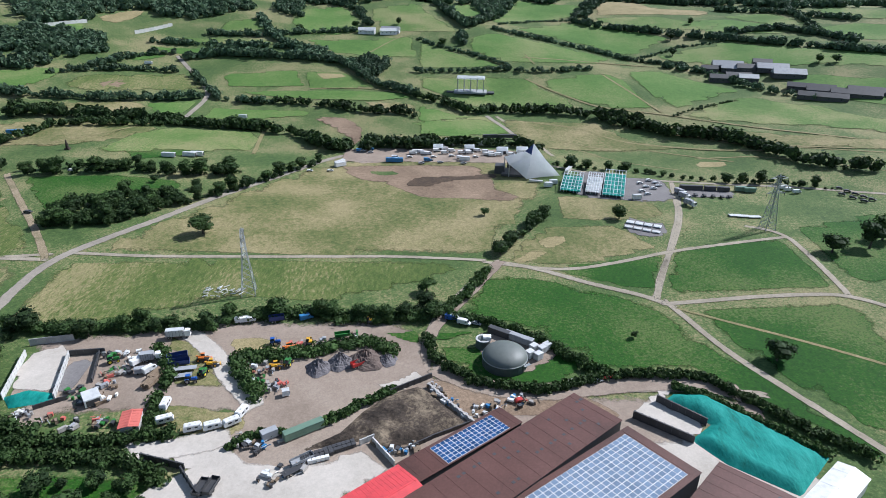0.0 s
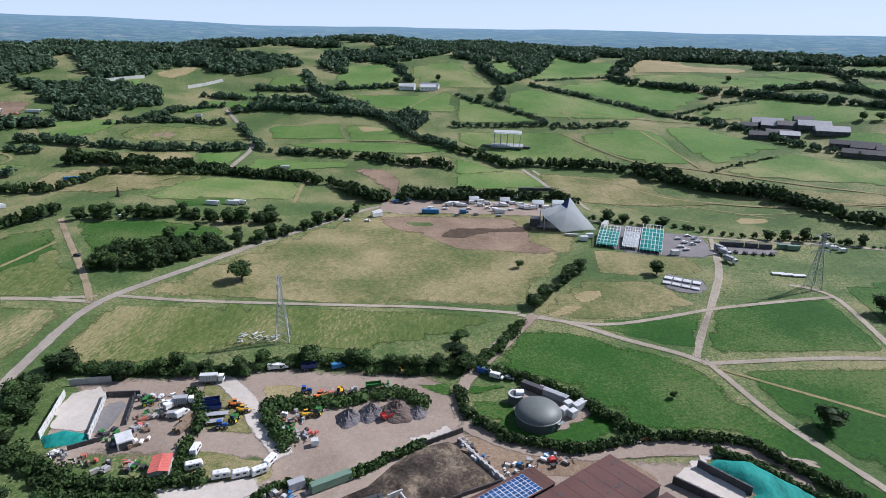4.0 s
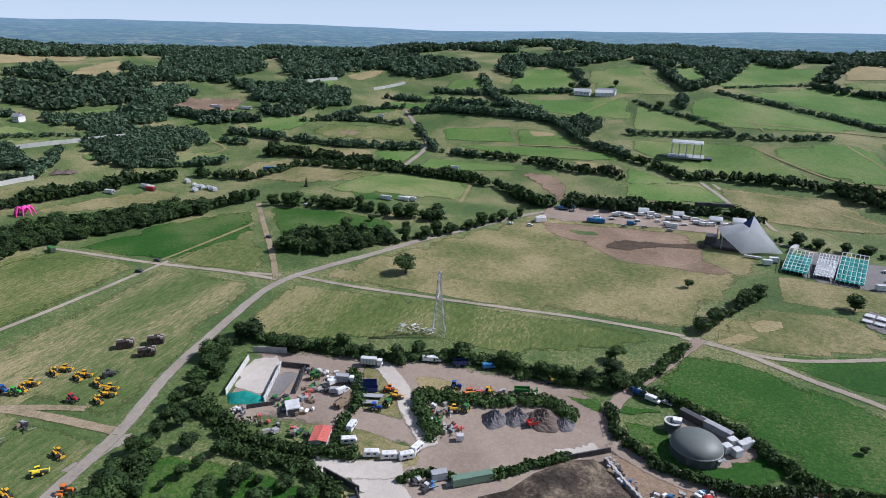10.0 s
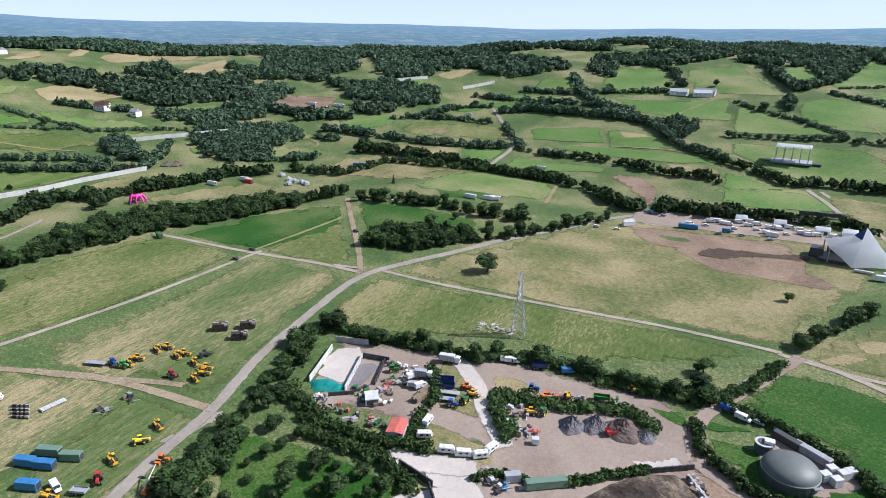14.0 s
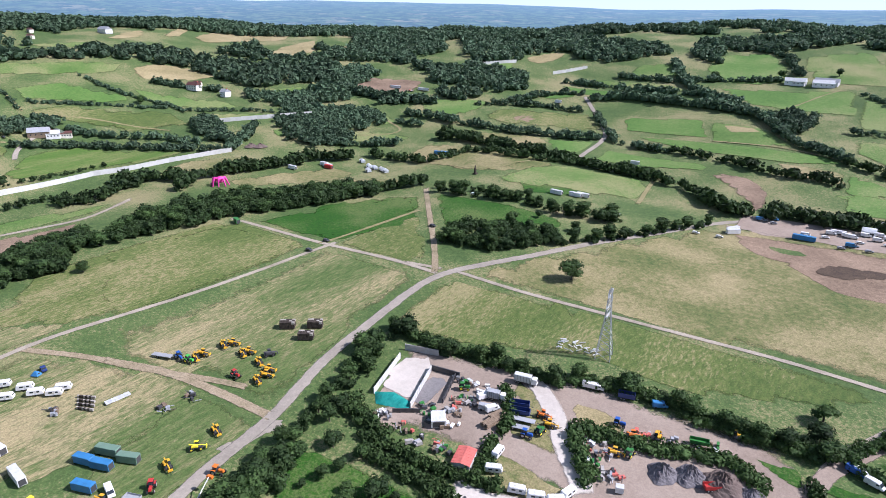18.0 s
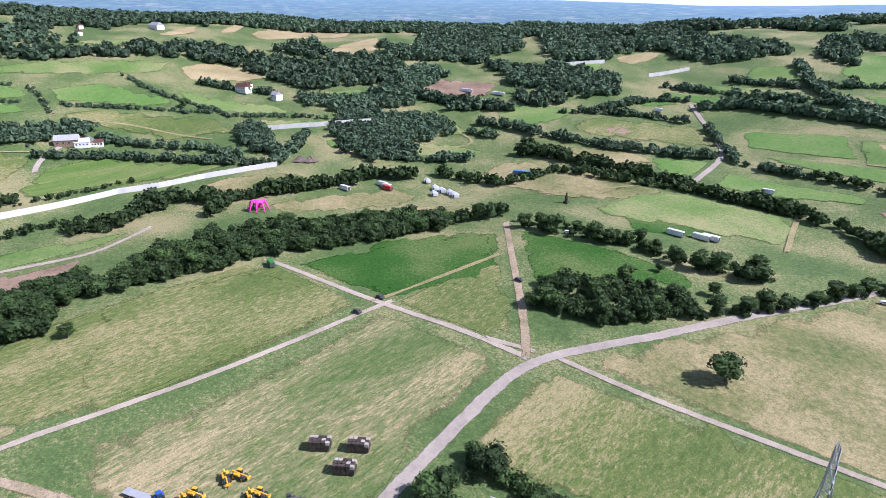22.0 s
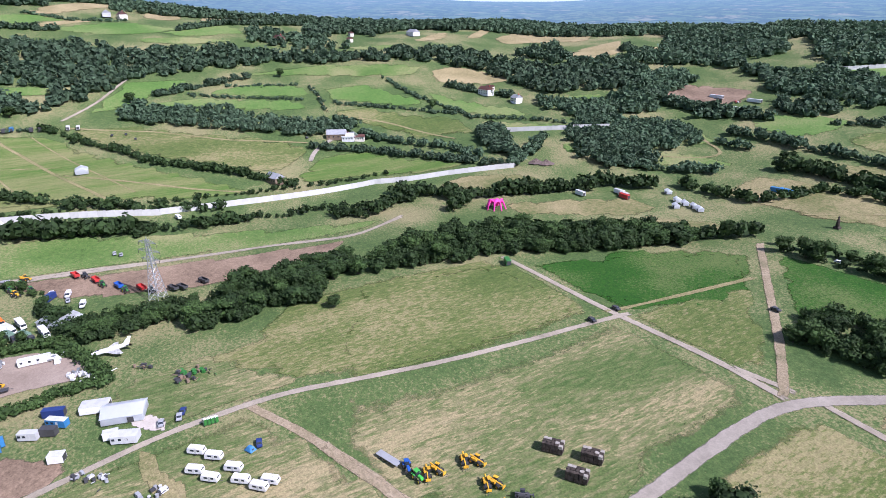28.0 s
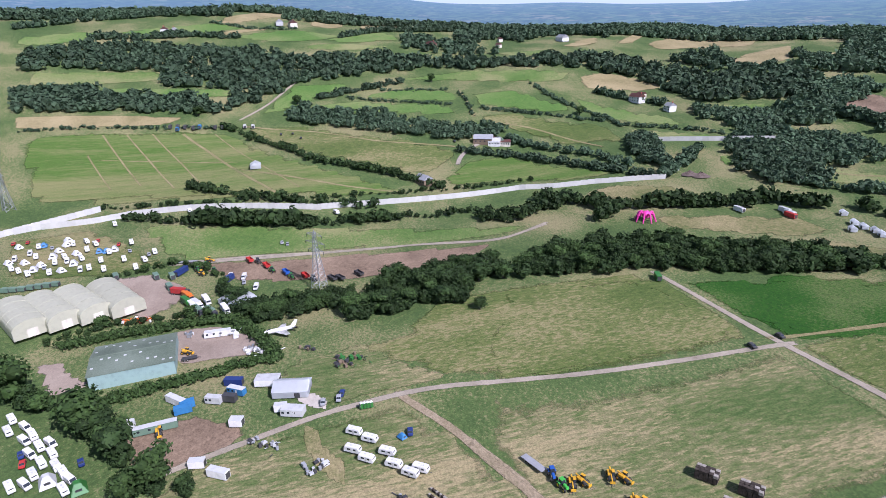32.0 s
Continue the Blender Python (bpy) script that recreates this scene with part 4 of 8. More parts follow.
tree_row([(-115, 356), (-95, 395), (-85, 414)], 6, 8)
tree_row([(-257, 356), (-228, 357), (-199, 364), (-163, 362), (-130, 373)], 7, 7)
tree_row([(-107, 460), (-82, 437), (-69, 439)], 8, 7)
tree_row([(-60, 439), (-46, 447), (-30, 443), (6, 450)], 7, 9)
tree_row([(68, 414), (86, 403), (124, 403), (164, 386), (184, 382), (212, 378), (244, 364)], 6, 9)
tree_row([(132, 528), (155, 505), (192, 480), (226, 454), (252, 407), (287, 387)], 7, 9)
tree_row([(-174, 489), (-139, 483), (-112, 468), (-77, 442)], 6, 10)
tree_row([(-347, 491), (-317, 485), (-275, 466), (-242, 478), (-212, 482), (-172, 482), (-132, 475)], 5, 9)
tree_row([(-263, 363), (-239, 365), (-204, 375), (-163, 368), (-139, 381)], 6, 9)
tree_row([(-361, 402), (-310, 409), (-292, 454), (-250, 463), (-216, 475), (-176, 486), (-142, 483)], 6, 9)
tree_row([(-314, 292), (-303, 308), (-296, 333), (-277, 367)], 7, 7)
wood([(-385, 26), (-361, 34), (-346, 44), (-344, 57), (-346, 76), (-346, 89), (-364, 91), (-364, 73), (-362, 55), (-367, 42), (-389, 31)], 7, 7)
tree_row([(-354, -44), (-358, -32), (-362, -22), (-363, -6), (-362, 11), (-360, 28)], 5, 6)
tree_row([(-414, -35), (-417, -19), (-425, 4), (-400, 28)], 4, 6)
tree_row([(-62, 457), (-46, 451), (-33, 447), (-12, 456), (1, 453), (27, 453), (43, 455), (60, 454), (71, 447)], 6, 6)
wood([(-328, 88), (-330, 119), (-328, 139), (-339, 142), (-347, 113), (-342, 83)], 8, 7)
wood([(-345, 92), (-349, 109), (-347, 142), (-345, 164), (-366, 172), (-372, 144), (-366, 106)], 8, 7)
wood([(-345, 164), (-331, 211), (-328, 232), (-314, 270), (-289, 330), (-310, 350), (-330, 319), (-359, 270), (-370, 234), (-370, 193)], 8, 8)
hedge([(-300, -19), (-304, 4), (-307, 20), (-311, 40), (-311, 51)], 3.5, 5)
hedge([(-349, -35), (-352, -15), (-353, 15), (-352, 34), (-327, 47), (-312, 53)], 3.5, 5)
tree_row([(-320, -47), (-309, -35), (-299, -22), (-287, -12), (-275, -4), (-262, 4)], 11, 6)
tree_row([(-248, 9), (-251, 15), (-245, 25)], 10, 6)
tree_row([(-502, -37), (-481, 7), (-471, 44), (-464, 81), (-462, 108), (-459, 153), (-457, 187), (-438, 211)], 4.5, 9)
tree_row([(-527, -53), (-515, 1), (-507, 44), (-504, 100), (-502, 164), (-500, 246)], 3, 9)
tree_row([(-462, 233), (-433, 260), (-411, 264), (-404, 245)], 7, 8)
tree_row([(-461, 239), (-418, 270), (-402, 316), (-389, 351)], 6, 9)
tree_row([(-549, -4), (-515, 39), (-495, 81), (-484, 121)], 6, 9)
tree_row([(-477, 12), (-471, 44), (-460, 78)], 9, 9)
tree_row([(-481, 7), (-477, 27), (-470, 50), (-465, 74)], 6, 5)
tree_row([(-461, 108), (-460, 123), (-461, 131)], 6, 5)
tree_row([(-442, 186), (-428, 203), (-441, 225), (-439, 239)], 6, 5)
tree_row([(-162, 192), (-164, 180), (-158, 160), (-152, 142), (-148, 124)], 5.5, 6)
hedge([(-146, 150), (-136, 146), (-124, 144)], 4, 5)
tree_row([(-158, 178), (-150, 158)], 4.5, 7)
wood([(-144, 88), (-148, 113), (-143, 125), (-133, 112), (-129, 98), (-131, 88)], 6, 8)
tree_row([(-413, 290), (-400, 325), (-393, 360), (-371, 386)], 8, 7)

# far hedges and woods
tree_row([(161, 841), (195, 812), (239, 793), (268, 775)], 6, 8)
tree_row([(268, 775), (324, 746), (358, 724), (395, 699), (429, 669), (475, 629)], 6, 8)
tree_row([(332, 767), (396, 780), (428, 742), (445, 698)], 6, 8)
tree_row([(57, 788), (100, 760), (146, 734), (196, 696)], 3.5, 6)
tree_row([(-36, 752), (-5, 722), (27, 699), (68, 661)], 3, 5)
tree_row([(196, 696), (224, 685), (257, 677)], 3, 5)
tree_row([(212, 701), (263, 734), (322, 742)], 1.8, 4)
tree_row([(-31, 646), (8, 650), (62, 652), (96, 644), (150, 652)], 4.5, 7)
tree_row([(-230, 798), (-200, 737), (-180, 711), (-149, 684), (-121, 670), (-98, 646)], 6, 7)
tree_row([(-274, 734), (-212, 733), (-163, 755), (-111, 776)], 5, 8)
tree_row([(-320, 697), (-269, 701), (-216, 699), (-152, 702), (-123, 681)], 5, 8)
tree_row([(-268, 661), (-235, 675), (-183, 670), (-133, 666), (-100, 653)], 7, 7)
tree_row([(-99, 648), (-76, 610), (-52, 591), (-27, 576)], 7, 6)
tree_row([(-363, 568), (-336, 590), (-305, 608), (-263, 618)], 5.5, 8)
tree_row([(-340, 598), (-324, 637), (-309, 658), (-284, 672)], 5, 8)
tree_row([(-250, 613), (-221, 579), (-206, 555), (-184, 550), (-153, 549)], 5.5, 8)
tree_row([(-408, 509), (-383, 515), (-357, 514), (-323, 515), (-285, 521), (-252, 537), (-218, 556)], 6.5, 7)
tree_row([(-184, 548), (-142, 550), (-98, 539)], 5.5, 8)
tree_row([(-339, 463), (-329, 476), (-291, 476), (-263, 476), (-229, 482)], 7, 6)
tree_row([(-229, 482), (-200, 480), (-181, 479), (-147, 491)], 6, 7)
tree_row([(-98, 539), (-66, 524), (-37, 529), (-24, 519)], 6, 7)
tree_row([(-27, 572), (-2, 560), (18, 537), (36, 538)], 6, 7)
tree_row([(36, 544), (64, 545), (99, 542), (127, 535)], 6.5, 7)
tree_row([(131, 527), (159, 524), (163, 505), (175, 484), (202, 474), (227, 462), (235, 444)], 7.5, 7)
tree_row([(197, 526), (226, 541), (264, 563)], 1.8, 4)
tree_row([(232, 672), (266, 651), (285, 615), (315, 576), (334, 556)], 5, 8)
tree_row([(-16, 908), (8, 830), (22, 792), (37, 808), (65, 849)], 7, 7)
tree_row([(15, 757), (18, 741), (20, 726)], 7, 7)
tree_row([(-142, 887), (-113, 849), (-99, 804), (-88, 798)], 6, 8)
tree_row([(-57, 1141), (59, 1124), (170, 1224), (225, 1175), (340, 1093), (422, 999), (634, 1017), (706, 965)], 6, 9)
tree_row([(450, 867), (442, 794), (428, 742)], 5, 8)
tree_row([(366, 896), (422, 869), (464, 824), (495, 786)], 5, 8)
tree_row([(62, 812), (121, 845), (166, 849)], 2, 5)
tree_row([(-575, 538), (-534, 570)], 6, 8)
tree_row([(-544, 525), (-480, 527), (-444, 541), (-404, 550)], 7, 7)
tree_row([(-509, 457), (-470, 465), (-431, 488)], 6, 7)
tree_row([(-400, 486), (-375, 490)], 6, 7)
tree_row([(-420, 397), (-386, 418), (-363, 439)], 6, 7)
tree_row([(-663, 22), (-637, 44), (-596, 77), (-572, 92), (-545, 130), (-517, 166), (-503, 179)], 5, 6)
tree_row([(-582, 257), (-550, 283), (-524, 312), (-486, 321)], 6, 7)
tree_row([(-569, 209), (-551, 244), (-522, 280), (-489, 302), (-461, 325)], 5, 7)
tree_row([(-694, 331), (-670, 333), (-630, 345), (-593, 362), (-567, 364)], 2.5, 4)
tree_row([(-698, 251), (-667, 250), (-635, 245)], 2, 4)
tree_row([(-712, 139), (-689, 190), (-665, 235)], 2, 4)
tree_row([(-726, 176), (-706, 241)], 2, 4)
tree_row([(-651, 258), (-620, 316), (-587, 358)], 2.5, 4)
tree_row([(-653, 383), (-631, 396), (-593, 424)], 5, 7)
tree_row([(-716, 113), (-721, 130), (-736, 178), (-743, 203)], 5, 7)
tree_row([(-660, -137), (-666, -88), (-665, -33), (-662, 14)], 2.5, 5)
tree_row([(-574, 363), (-552, 384), (-523, 412), (-483, 437)], 3, 5)
tree_row([(-457, 332), (-491, 387)], 6, 7)
tree_row([(-905, -198), (-962, -135), (-997, -71), (-1050, 2)], 6, 9)
tree_row([(-1016, 114), (-1130, 220), (-995, 295), (-1046, 440)], 6, 9)
tree_row([(-886, -122), (-894, -72), (-911, -18), (-900, 42)], 6, 8)
tree_row([(-887, 156), (-924, 218), (-933, 279), (-966, 409)], 6, 8)
tree_row([(-1020, 585), (-978, 622), (-999, 701), (-953, 757)], 6, 8)
tree_row([(-965, 5), (-939, 49), (-938, 108)], 3, 6)
wood([(-620, 808), (-491, 629), (-470, 651), (-447, 679), (-417, 730), (-402, 726), (-414, 765), (-391, 800), (-375, 812), (-347, 781), (-310, 778), (-269, 807), (-239, 833), (-261, 859), (-320, 871), (-393, 894), (-474, 940), (-562, 973), (-556, 828)], 8, 12)
wood([(-225, 851), (-226, 907), (-182, 932), (-134, 942), (-55, 1099), (-48, 967), (-95, 898), (-141, 879), (-187, 874), (-181, 815), (-205, 817)], 8, 12)
wood([(-456, 610), (-440, 642), (-393, 667), (-361, 675), (-342, 649), (-365, 613), (-392, 609), (-419, 607)], 7, 11)
wood([(-98, 646), (-91, 675), (-73, 682), (-59, 666), (-58, 639), (-78, 621)], 7, 9)
wood([(-60, 1208), (10, 1200), (59, 1124), (122, 1171), (208, 1197), (155, 930), (121, 951), (104, 990), (72, 849), (52, 844), (33, 923), (-16, 912), (-46, 924)], 8, 12)
wood([(167, 860), (198, 945), (291, 1118), (340, 1093), (399, 1004), (456, 946), (641, 1028), (634, 1017), (587, 1068), (450, 867), (414, 940), (372, 933), (303, 968), (261, 1000), (211, 927), (187, 847)], 8, 13)
wood([(-815, 866), (-733, 938), (-496, 642), (-538, 638), (-577, 608), (-604, 567), (-651, 585), (-654, 617), (-613, 648)], 8, 12)
wood([(-967, 677), (-899, 765), (-815, 866), (-789, 839), (-721, 683), (-781, 663), (-875, 669), (-819, 589)], 7, 11)
wood([(-488, 459), (-442, 501), (-409, 483), (-421, 435), (-434, 412), (-461, 417)], 7, 9)
wood([(-486, 641), (-427, 682), (-369, 694), (-363, 654), (-416, 613), (-456, 612)], 7, 10)
wood([(-823, -178), (-872, -120), (-878, -70), (-858, -16), (-844, 58), (-812, 97), (-826, 197), (-802, 251), (-771, 332), (-744, 321), (-778, 237), (-768, 173), (-756, 102), (-705, 51), (-692, 20), (-734, 33), (-757, -35), (-795, -43), (-804, -110), (-788, -171)], 8, 12)
wood([(-771, 332), (-755, 409), (-722, 465), (-658, 497), (-604, 527), (-572, 570), (-538, 537), (-560, 490), (-579, 453), (-627, 447), (-677, 437), (-721, 392), (-751, 324)], 8, 12)
wood([(-742, -160), (-749, -101), (-734, -82), (-720, 4), (-697, 19), (-690, 9), (-700, -93), (-696, -149)], 8, 9)
wood([(-684, 79), (-703, 96), (-684, 109), (-664, 163), (-628, 196), (-615, 246), (-599, 263), (-583, 234), (-599, 188), (-627, 145), (-664, 82)], 7, 8)
wood([(-545, 349), (-540, 371), (-505, 359), (-465, 342), (-491, 334), (-519, 341)], 7, 8)
wood([(-1046, 440), (-1057, 541), (-978, 622), (-830, 496), (-897, 454), (-853, 377), (-855, 302), (-945, 322), (-985, 378)], 8, 12)
wood([(-963, 677), (-953, 757), (-854, 804), (-757, 712), (-839, 609)], 8, 13)
wood([(-710, 503), (-728, 580), (-665, 547), (-630, 549), (-622, 610), (-574, 572), (-607, 529), (-668, 519)], 7, 12)
wood([(-496, 413), (-467, 441), (-428, 448), (-397, 417), (-416, 384), (-446, 384)], 7, 9)
wood([(-585, 444), (-553, 446), (-524, 492), (-480, 452), (-513, 439), (-553, 427)], 6, 10)
wood([(-917, 216), (-896, 255), (-855, 302), (-794, 341), (-817, 283), (-848, 229)], 7, 11)
tree((-174, 759), 9, 'broadleaf tree standing in a far field')
tree((-112, 787), 9, 'broadleaf tree standing in a far field')
tree((-60, 802), 9, 'broadleaf tree standing in a far field')
tree((252, 709), 9, 'broadleaf tree standing in a far field')
tree((264, 759), 9, 'broadleaf tree standing in a far field')
tree((394, 642), 9, 'broadleaf tree standing in a far field')
tree((380, 648), 9, 'broadleaf tree standing in a far field')
tree((305, 815), 9, 'broadleaf tree standing in a far field')
tree((-5, 727), 9, 'broadleaf tree standing in a far field')
tree((-704, 89), 9, 'broadleaf tree standing in a far field')
tree((-688, -1), 9, 'broadleaf tree standing in a far field')
tree((-735, 232), 9, 'broadleaf tree standing in a far field')
tree((-611, 343), 9, 'broadleaf tree standing in a far field')

wood([(-572, 573), (-545, 603), (-514, 588), (-507, 540), (-541, 531)], 7, 10)
wood([(-540, 503), (-518, 543), (-483, 513), (-492, 479), (-515, 478)], 7, 10)
wood([(-464, 528), (-421, 553), (-402, 526), (-437, 504)], 7, 10)
wood([(-431, 589), (-390, 609), (-369, 588), (-398, 563)], 7, 10)
wood([(-543, 451), (-508, 471), (-477, 448), (-493, 420)], 6, 9)
# trees along the crest of the far ridge, which stands nearer to fit the view
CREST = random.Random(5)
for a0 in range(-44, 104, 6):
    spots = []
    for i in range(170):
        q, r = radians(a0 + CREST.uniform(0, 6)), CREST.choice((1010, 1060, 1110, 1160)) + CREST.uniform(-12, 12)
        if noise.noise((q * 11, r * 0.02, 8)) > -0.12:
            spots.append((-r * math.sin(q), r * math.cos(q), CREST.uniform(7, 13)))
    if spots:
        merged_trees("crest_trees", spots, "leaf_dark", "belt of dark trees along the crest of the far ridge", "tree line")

# ---- paints ----
P = {
    "white": paint("white_panel", (0.68, 0.68, 0.66)), "cream": paint("cream_panel", (0.66, 0.62, 0.52)), "glass": mat("dark_glass", [(0.02, 0.025, 0.03), (0.04, 0.05, 0.06)], 1, 5, 0.12, 0),
    "tyre": mat("rubber", [(0.015, 0.015, 0.015), (0.035, 0.033, 0.03)], 3, 20, 0.8, 0.1), "rim": paint("wheel_rim", (0.35, 0.33, 0.3), 0.5),
    "yellow": paint("digger_yellow", (0.62, 0.34, 0.02)), "lemon": paint("bright_yellow", (0.75, 0.62, 0.03)), "green": paint("tractor_green", (0.03, 0.16, 0.03)), "lime": paint("lime_green", (0.06, 0.42, 0.06)),
    "blue": paint("tractor_blue", (0.02, 0.09, 0.34)), "sky": paint("container_blue", (0.035, 0.17, 0.36)), "navy": paint("navy_paint", (0.02, 0.04, 0.15)), "red": paint("red_paint", (0.42, 0.035, 0.03)),
    "orange": paint("orange_paint", (0.6, 0.16, 0.02)), "grey": paint("grey_sheet", (0.30, 0.31, 0.32), 0.55), "pale": paint("pale_grey_sheet", (0.5, 0.51, 0.5), 0.5), "dark": paint("dark_steel", (0.05, 0.05, 0.052), 0.55),
    "steel": paint("galvanised_steel", (0.36, 0.38, 0.38), 0.45, 0.6), "olive": paint("green_container", (0.13, 0.21, 0.15)), "teal": mat("teal_sheet", [(0.0, 0.10, 0.08), (0.008, 0.21, 0.175), (0.03, 0.29, 0.245)], 0.25, 1.4, 0.8, 0.9, stretch=(1, 0.3, 1), turn=30),
    "brick_red": paint("red_roof_sheet", (0.52, 0.13, 0.10), 0.6), "roof_brown": mat("brown_roof_sheet", [(0.055, 0.022, 0.015), (0.09, 0.036, 0.026), (0.12, 0.052, 0.04)], 0.08, 1.2, 0.6, 0.1),
    # the paler solar cells carry the sky's reflection in their colour
    "roof_red": paint("bright_red_roof", (0.62, 0.07, 0.075), 0.45), "panel": mat("solar_cell", [(0.015, 0.06, 0.17), (0.03, 0.10, 0.25)], 0.3, 3, 0.18, 0, vary=0.25), "panel_glare": mat("solar_cell_glare", [(0.14, 0.20, 0.28), (0.20, 0.26, 0.34)], 0.3, 3, 0.2, 0, vary=0.15),
    "barn_roof": mat("mossy_roof_sheet", [(0.07, 0.095, 0.065), (0.13, 0.165, 0.12), (0.19, 0.23, 0.18)], 0.06, 1.5, 0.6, 0.1), "barn_wall": paint("blue_green_cladding", (0.26, 0.38, 0.35), 0.6), "poly": paint("cream_tunnel_cover", (0.55, 0.55, 0.42), 0.6, dirt=0.12),
    "dome": paint("grey_membrane", (0.112, 0.126, 0.114), 0.55, dirt=0.15), "tank": paint("dark_tank_wall", (0.07, 0.085, 0.08), 0.6), "canvas": paint("white_canvas", (0.80, 0.82, 0.83), 0.7, dirt=0.06), "pink": paint("hot_pink", (0.75, 0.05, 0.34), 0.5),
    "crate_brown": mat("weathered_crate", [(0.014, 0.011, 0.009), (0.05, 0.04, 0.032), (0.085, 0.07, 0.055)], 0.8, 5, 0.9), "crate_top": mat("pale_crate_top", [(0.2, 0.18, 0.15), (0.42, 0.39, 0.34)], 0.8, 4, 0.85),
    "timber": mat("stacked_timber", [(0.12, 0.085, 0.055), (0.26, 0.2, 0.14)], 0.8, 5), "stone": mat("crushed_stone", [(0.07, 0.065, 0.068), (0.14, 0.13, 0.135), (0.2, 0.19, 0.19)], 0.4, 2.5, bump=0.8), "muck": mat("manure", [(0.018, 0.014, 0.011), (0.065, 0.05, 0.037), (0.22, 0.175, 0.12)], 0.10, 0.9, bump=1.0, contrast=0.36),
    "wall": mat("concrete_wall", [(0.3, 0.29, 0.27), (0.48, 0.46, 0.43)], 0.3, 3), "fence": paint("white_fence_sheet", (0.52, 0.52, 0.49), 0.6, dirt=0.15), "brown_stone": mat("brown_gravel", [(0.08, 0.06, 0.05), (0.17, 0.13, 0.11)], 0.4, 2.5, bump=0.8),
}


def fabric(m, share):
    """Lets a share of the light through a thin sheet."""
    n, l = m.node_tree.nodes, m.node_tree.links
    b = n["Principled BSDF"]
    tr, ms = n.new("ShaderNodeBsdfTranslucent"), n.new("ShaderNodeMixShader")
    ms.inputs[0].default_value = share
    l.new(b.inputs["Base Color"].links[0].from_socket, tr.inputs[0]), l.new(b.outputs[0], ms.inputs[1]), l.new(tr.outputs[0], ms.inputs[2])
    l.new(ms.outputs[0], n["Material Output"].inputs[0])


fabric(P["canvas"], 0.72)
fabric(P["poly"], 0.3)


# ---- shapes ----
def box(bm, c, s, taper=1.0, bevel=0.0, yaw=0.0):
    """A box of size s about c, its top tapered, its edges rounded."""
    r = bmesh.ops.create_cube(bm, size=1.0)
    rot = Matrix.Rotation(yaw, 3, 'Z')
    for v in r["verts"]:
        k = taper if v.co.z > 0 else 1.0
        v.co = rot @ Vector((v.co.x * s[0] * k, v.co.y * s[1] * k, v.co.z * s[2])) + Vector(c)
    if bevel:
        edges = list({e for v in r["verts"] for e in v.link_edges})
        bmesh.ops.bevel(bm, geom=edges, offset=bevel, segments=2, affect='EDGES')


def tube(bm, a, b, r0, r1=None, seg=12):
    """A closed round bar from a to b."""
    a, b = Vector(a), Vector(b)
    m = Matrix.Translation((a + b) / 2) @ (b - a).to_track_quat('Z', 'Y').to_matrix().to_4x4()
    bmesh.ops.create_cone(bm, cap_ends=True, segments=seg, radius1=r0, radius2=r0 if r1 is None else r1, depth=(b - a).length, matrix=m)


def profile(bm, pts, y0, y1, bevel=0.0):
    """A side view in x and z drawn out from y0 to y1."""
    f = bm.faces.new([bm.verts.new((x, y0, z)) for x, z in pts])
    r = bmesh.ops.extrude_face_region(bm, geom=[f])
    vs = [v for v in r["geom"] if isinstance(v, bmesh.types.BMVert)]
    bmesh.ops.translate(bm, verts=vs, vec=(0, y1 - y0, 0))
    bmesh.ops.recalc_face_normals(bm, faces=bm.faces[:])
    if bevel:
        bmesh.ops.bevel(bm, geom=bm.edges[:], offset=bevel, segments=2, affect='EDGES')


def made(fn, *a, **k):
    bm = bmesh.new()
    fn(bm, *a, **k)
    return bm


def thing(name, spot, heading, label, category, group="", lift=0.35):
    root = new(name)
    root.matrix_world = pose(spot[0], spot[1], land(*spot) + lift, 0, 0, heading)
    return tagged(root, label, category, group)


def boxes(name, material, parent, rows, label=""):
    """Several like parts of a thing, each a bevelled box: centre, size."""
    for c, s in rows:
        part(name, made(box, c, s, 1.0, min(s) * 0.12), material, parent, label)


def wheels(parent, spots, r, w, rim="rim"):
    for x, y in spots:
        t = part("wheel", made(tube, (x, y - w / 2, r), (x, y + w / 2, r), r, None, 14), P["tyre"], parent)
        if r > 0.4:
            part("rim", made(tube, (x, y - w / 2 - 0.02, r), (x, y + w / 2 + 0.02, r), r * 0.55, None, 10), P[rim], t)


KINDS = {}


def placed(key, build, spot, heading, lift=0.4, label=""):
    """The first of a kind is built, later ones are copies with shared meshes."""
    m = pose(spot[0], spot[1], land(*spot) + lift, 0, 0, heading)
    if key not in KINDS:
        KINDS[key] = build()
        KINDS[key].matrix_world = m
        ob = KINDS[key]
    else:
        ob = copy_thing(KINDS[key], m)
    return tagged(ob, label) if label else ob


def root_of(name, label, category, group=""):
    return tagged(new(name), label, category, group)


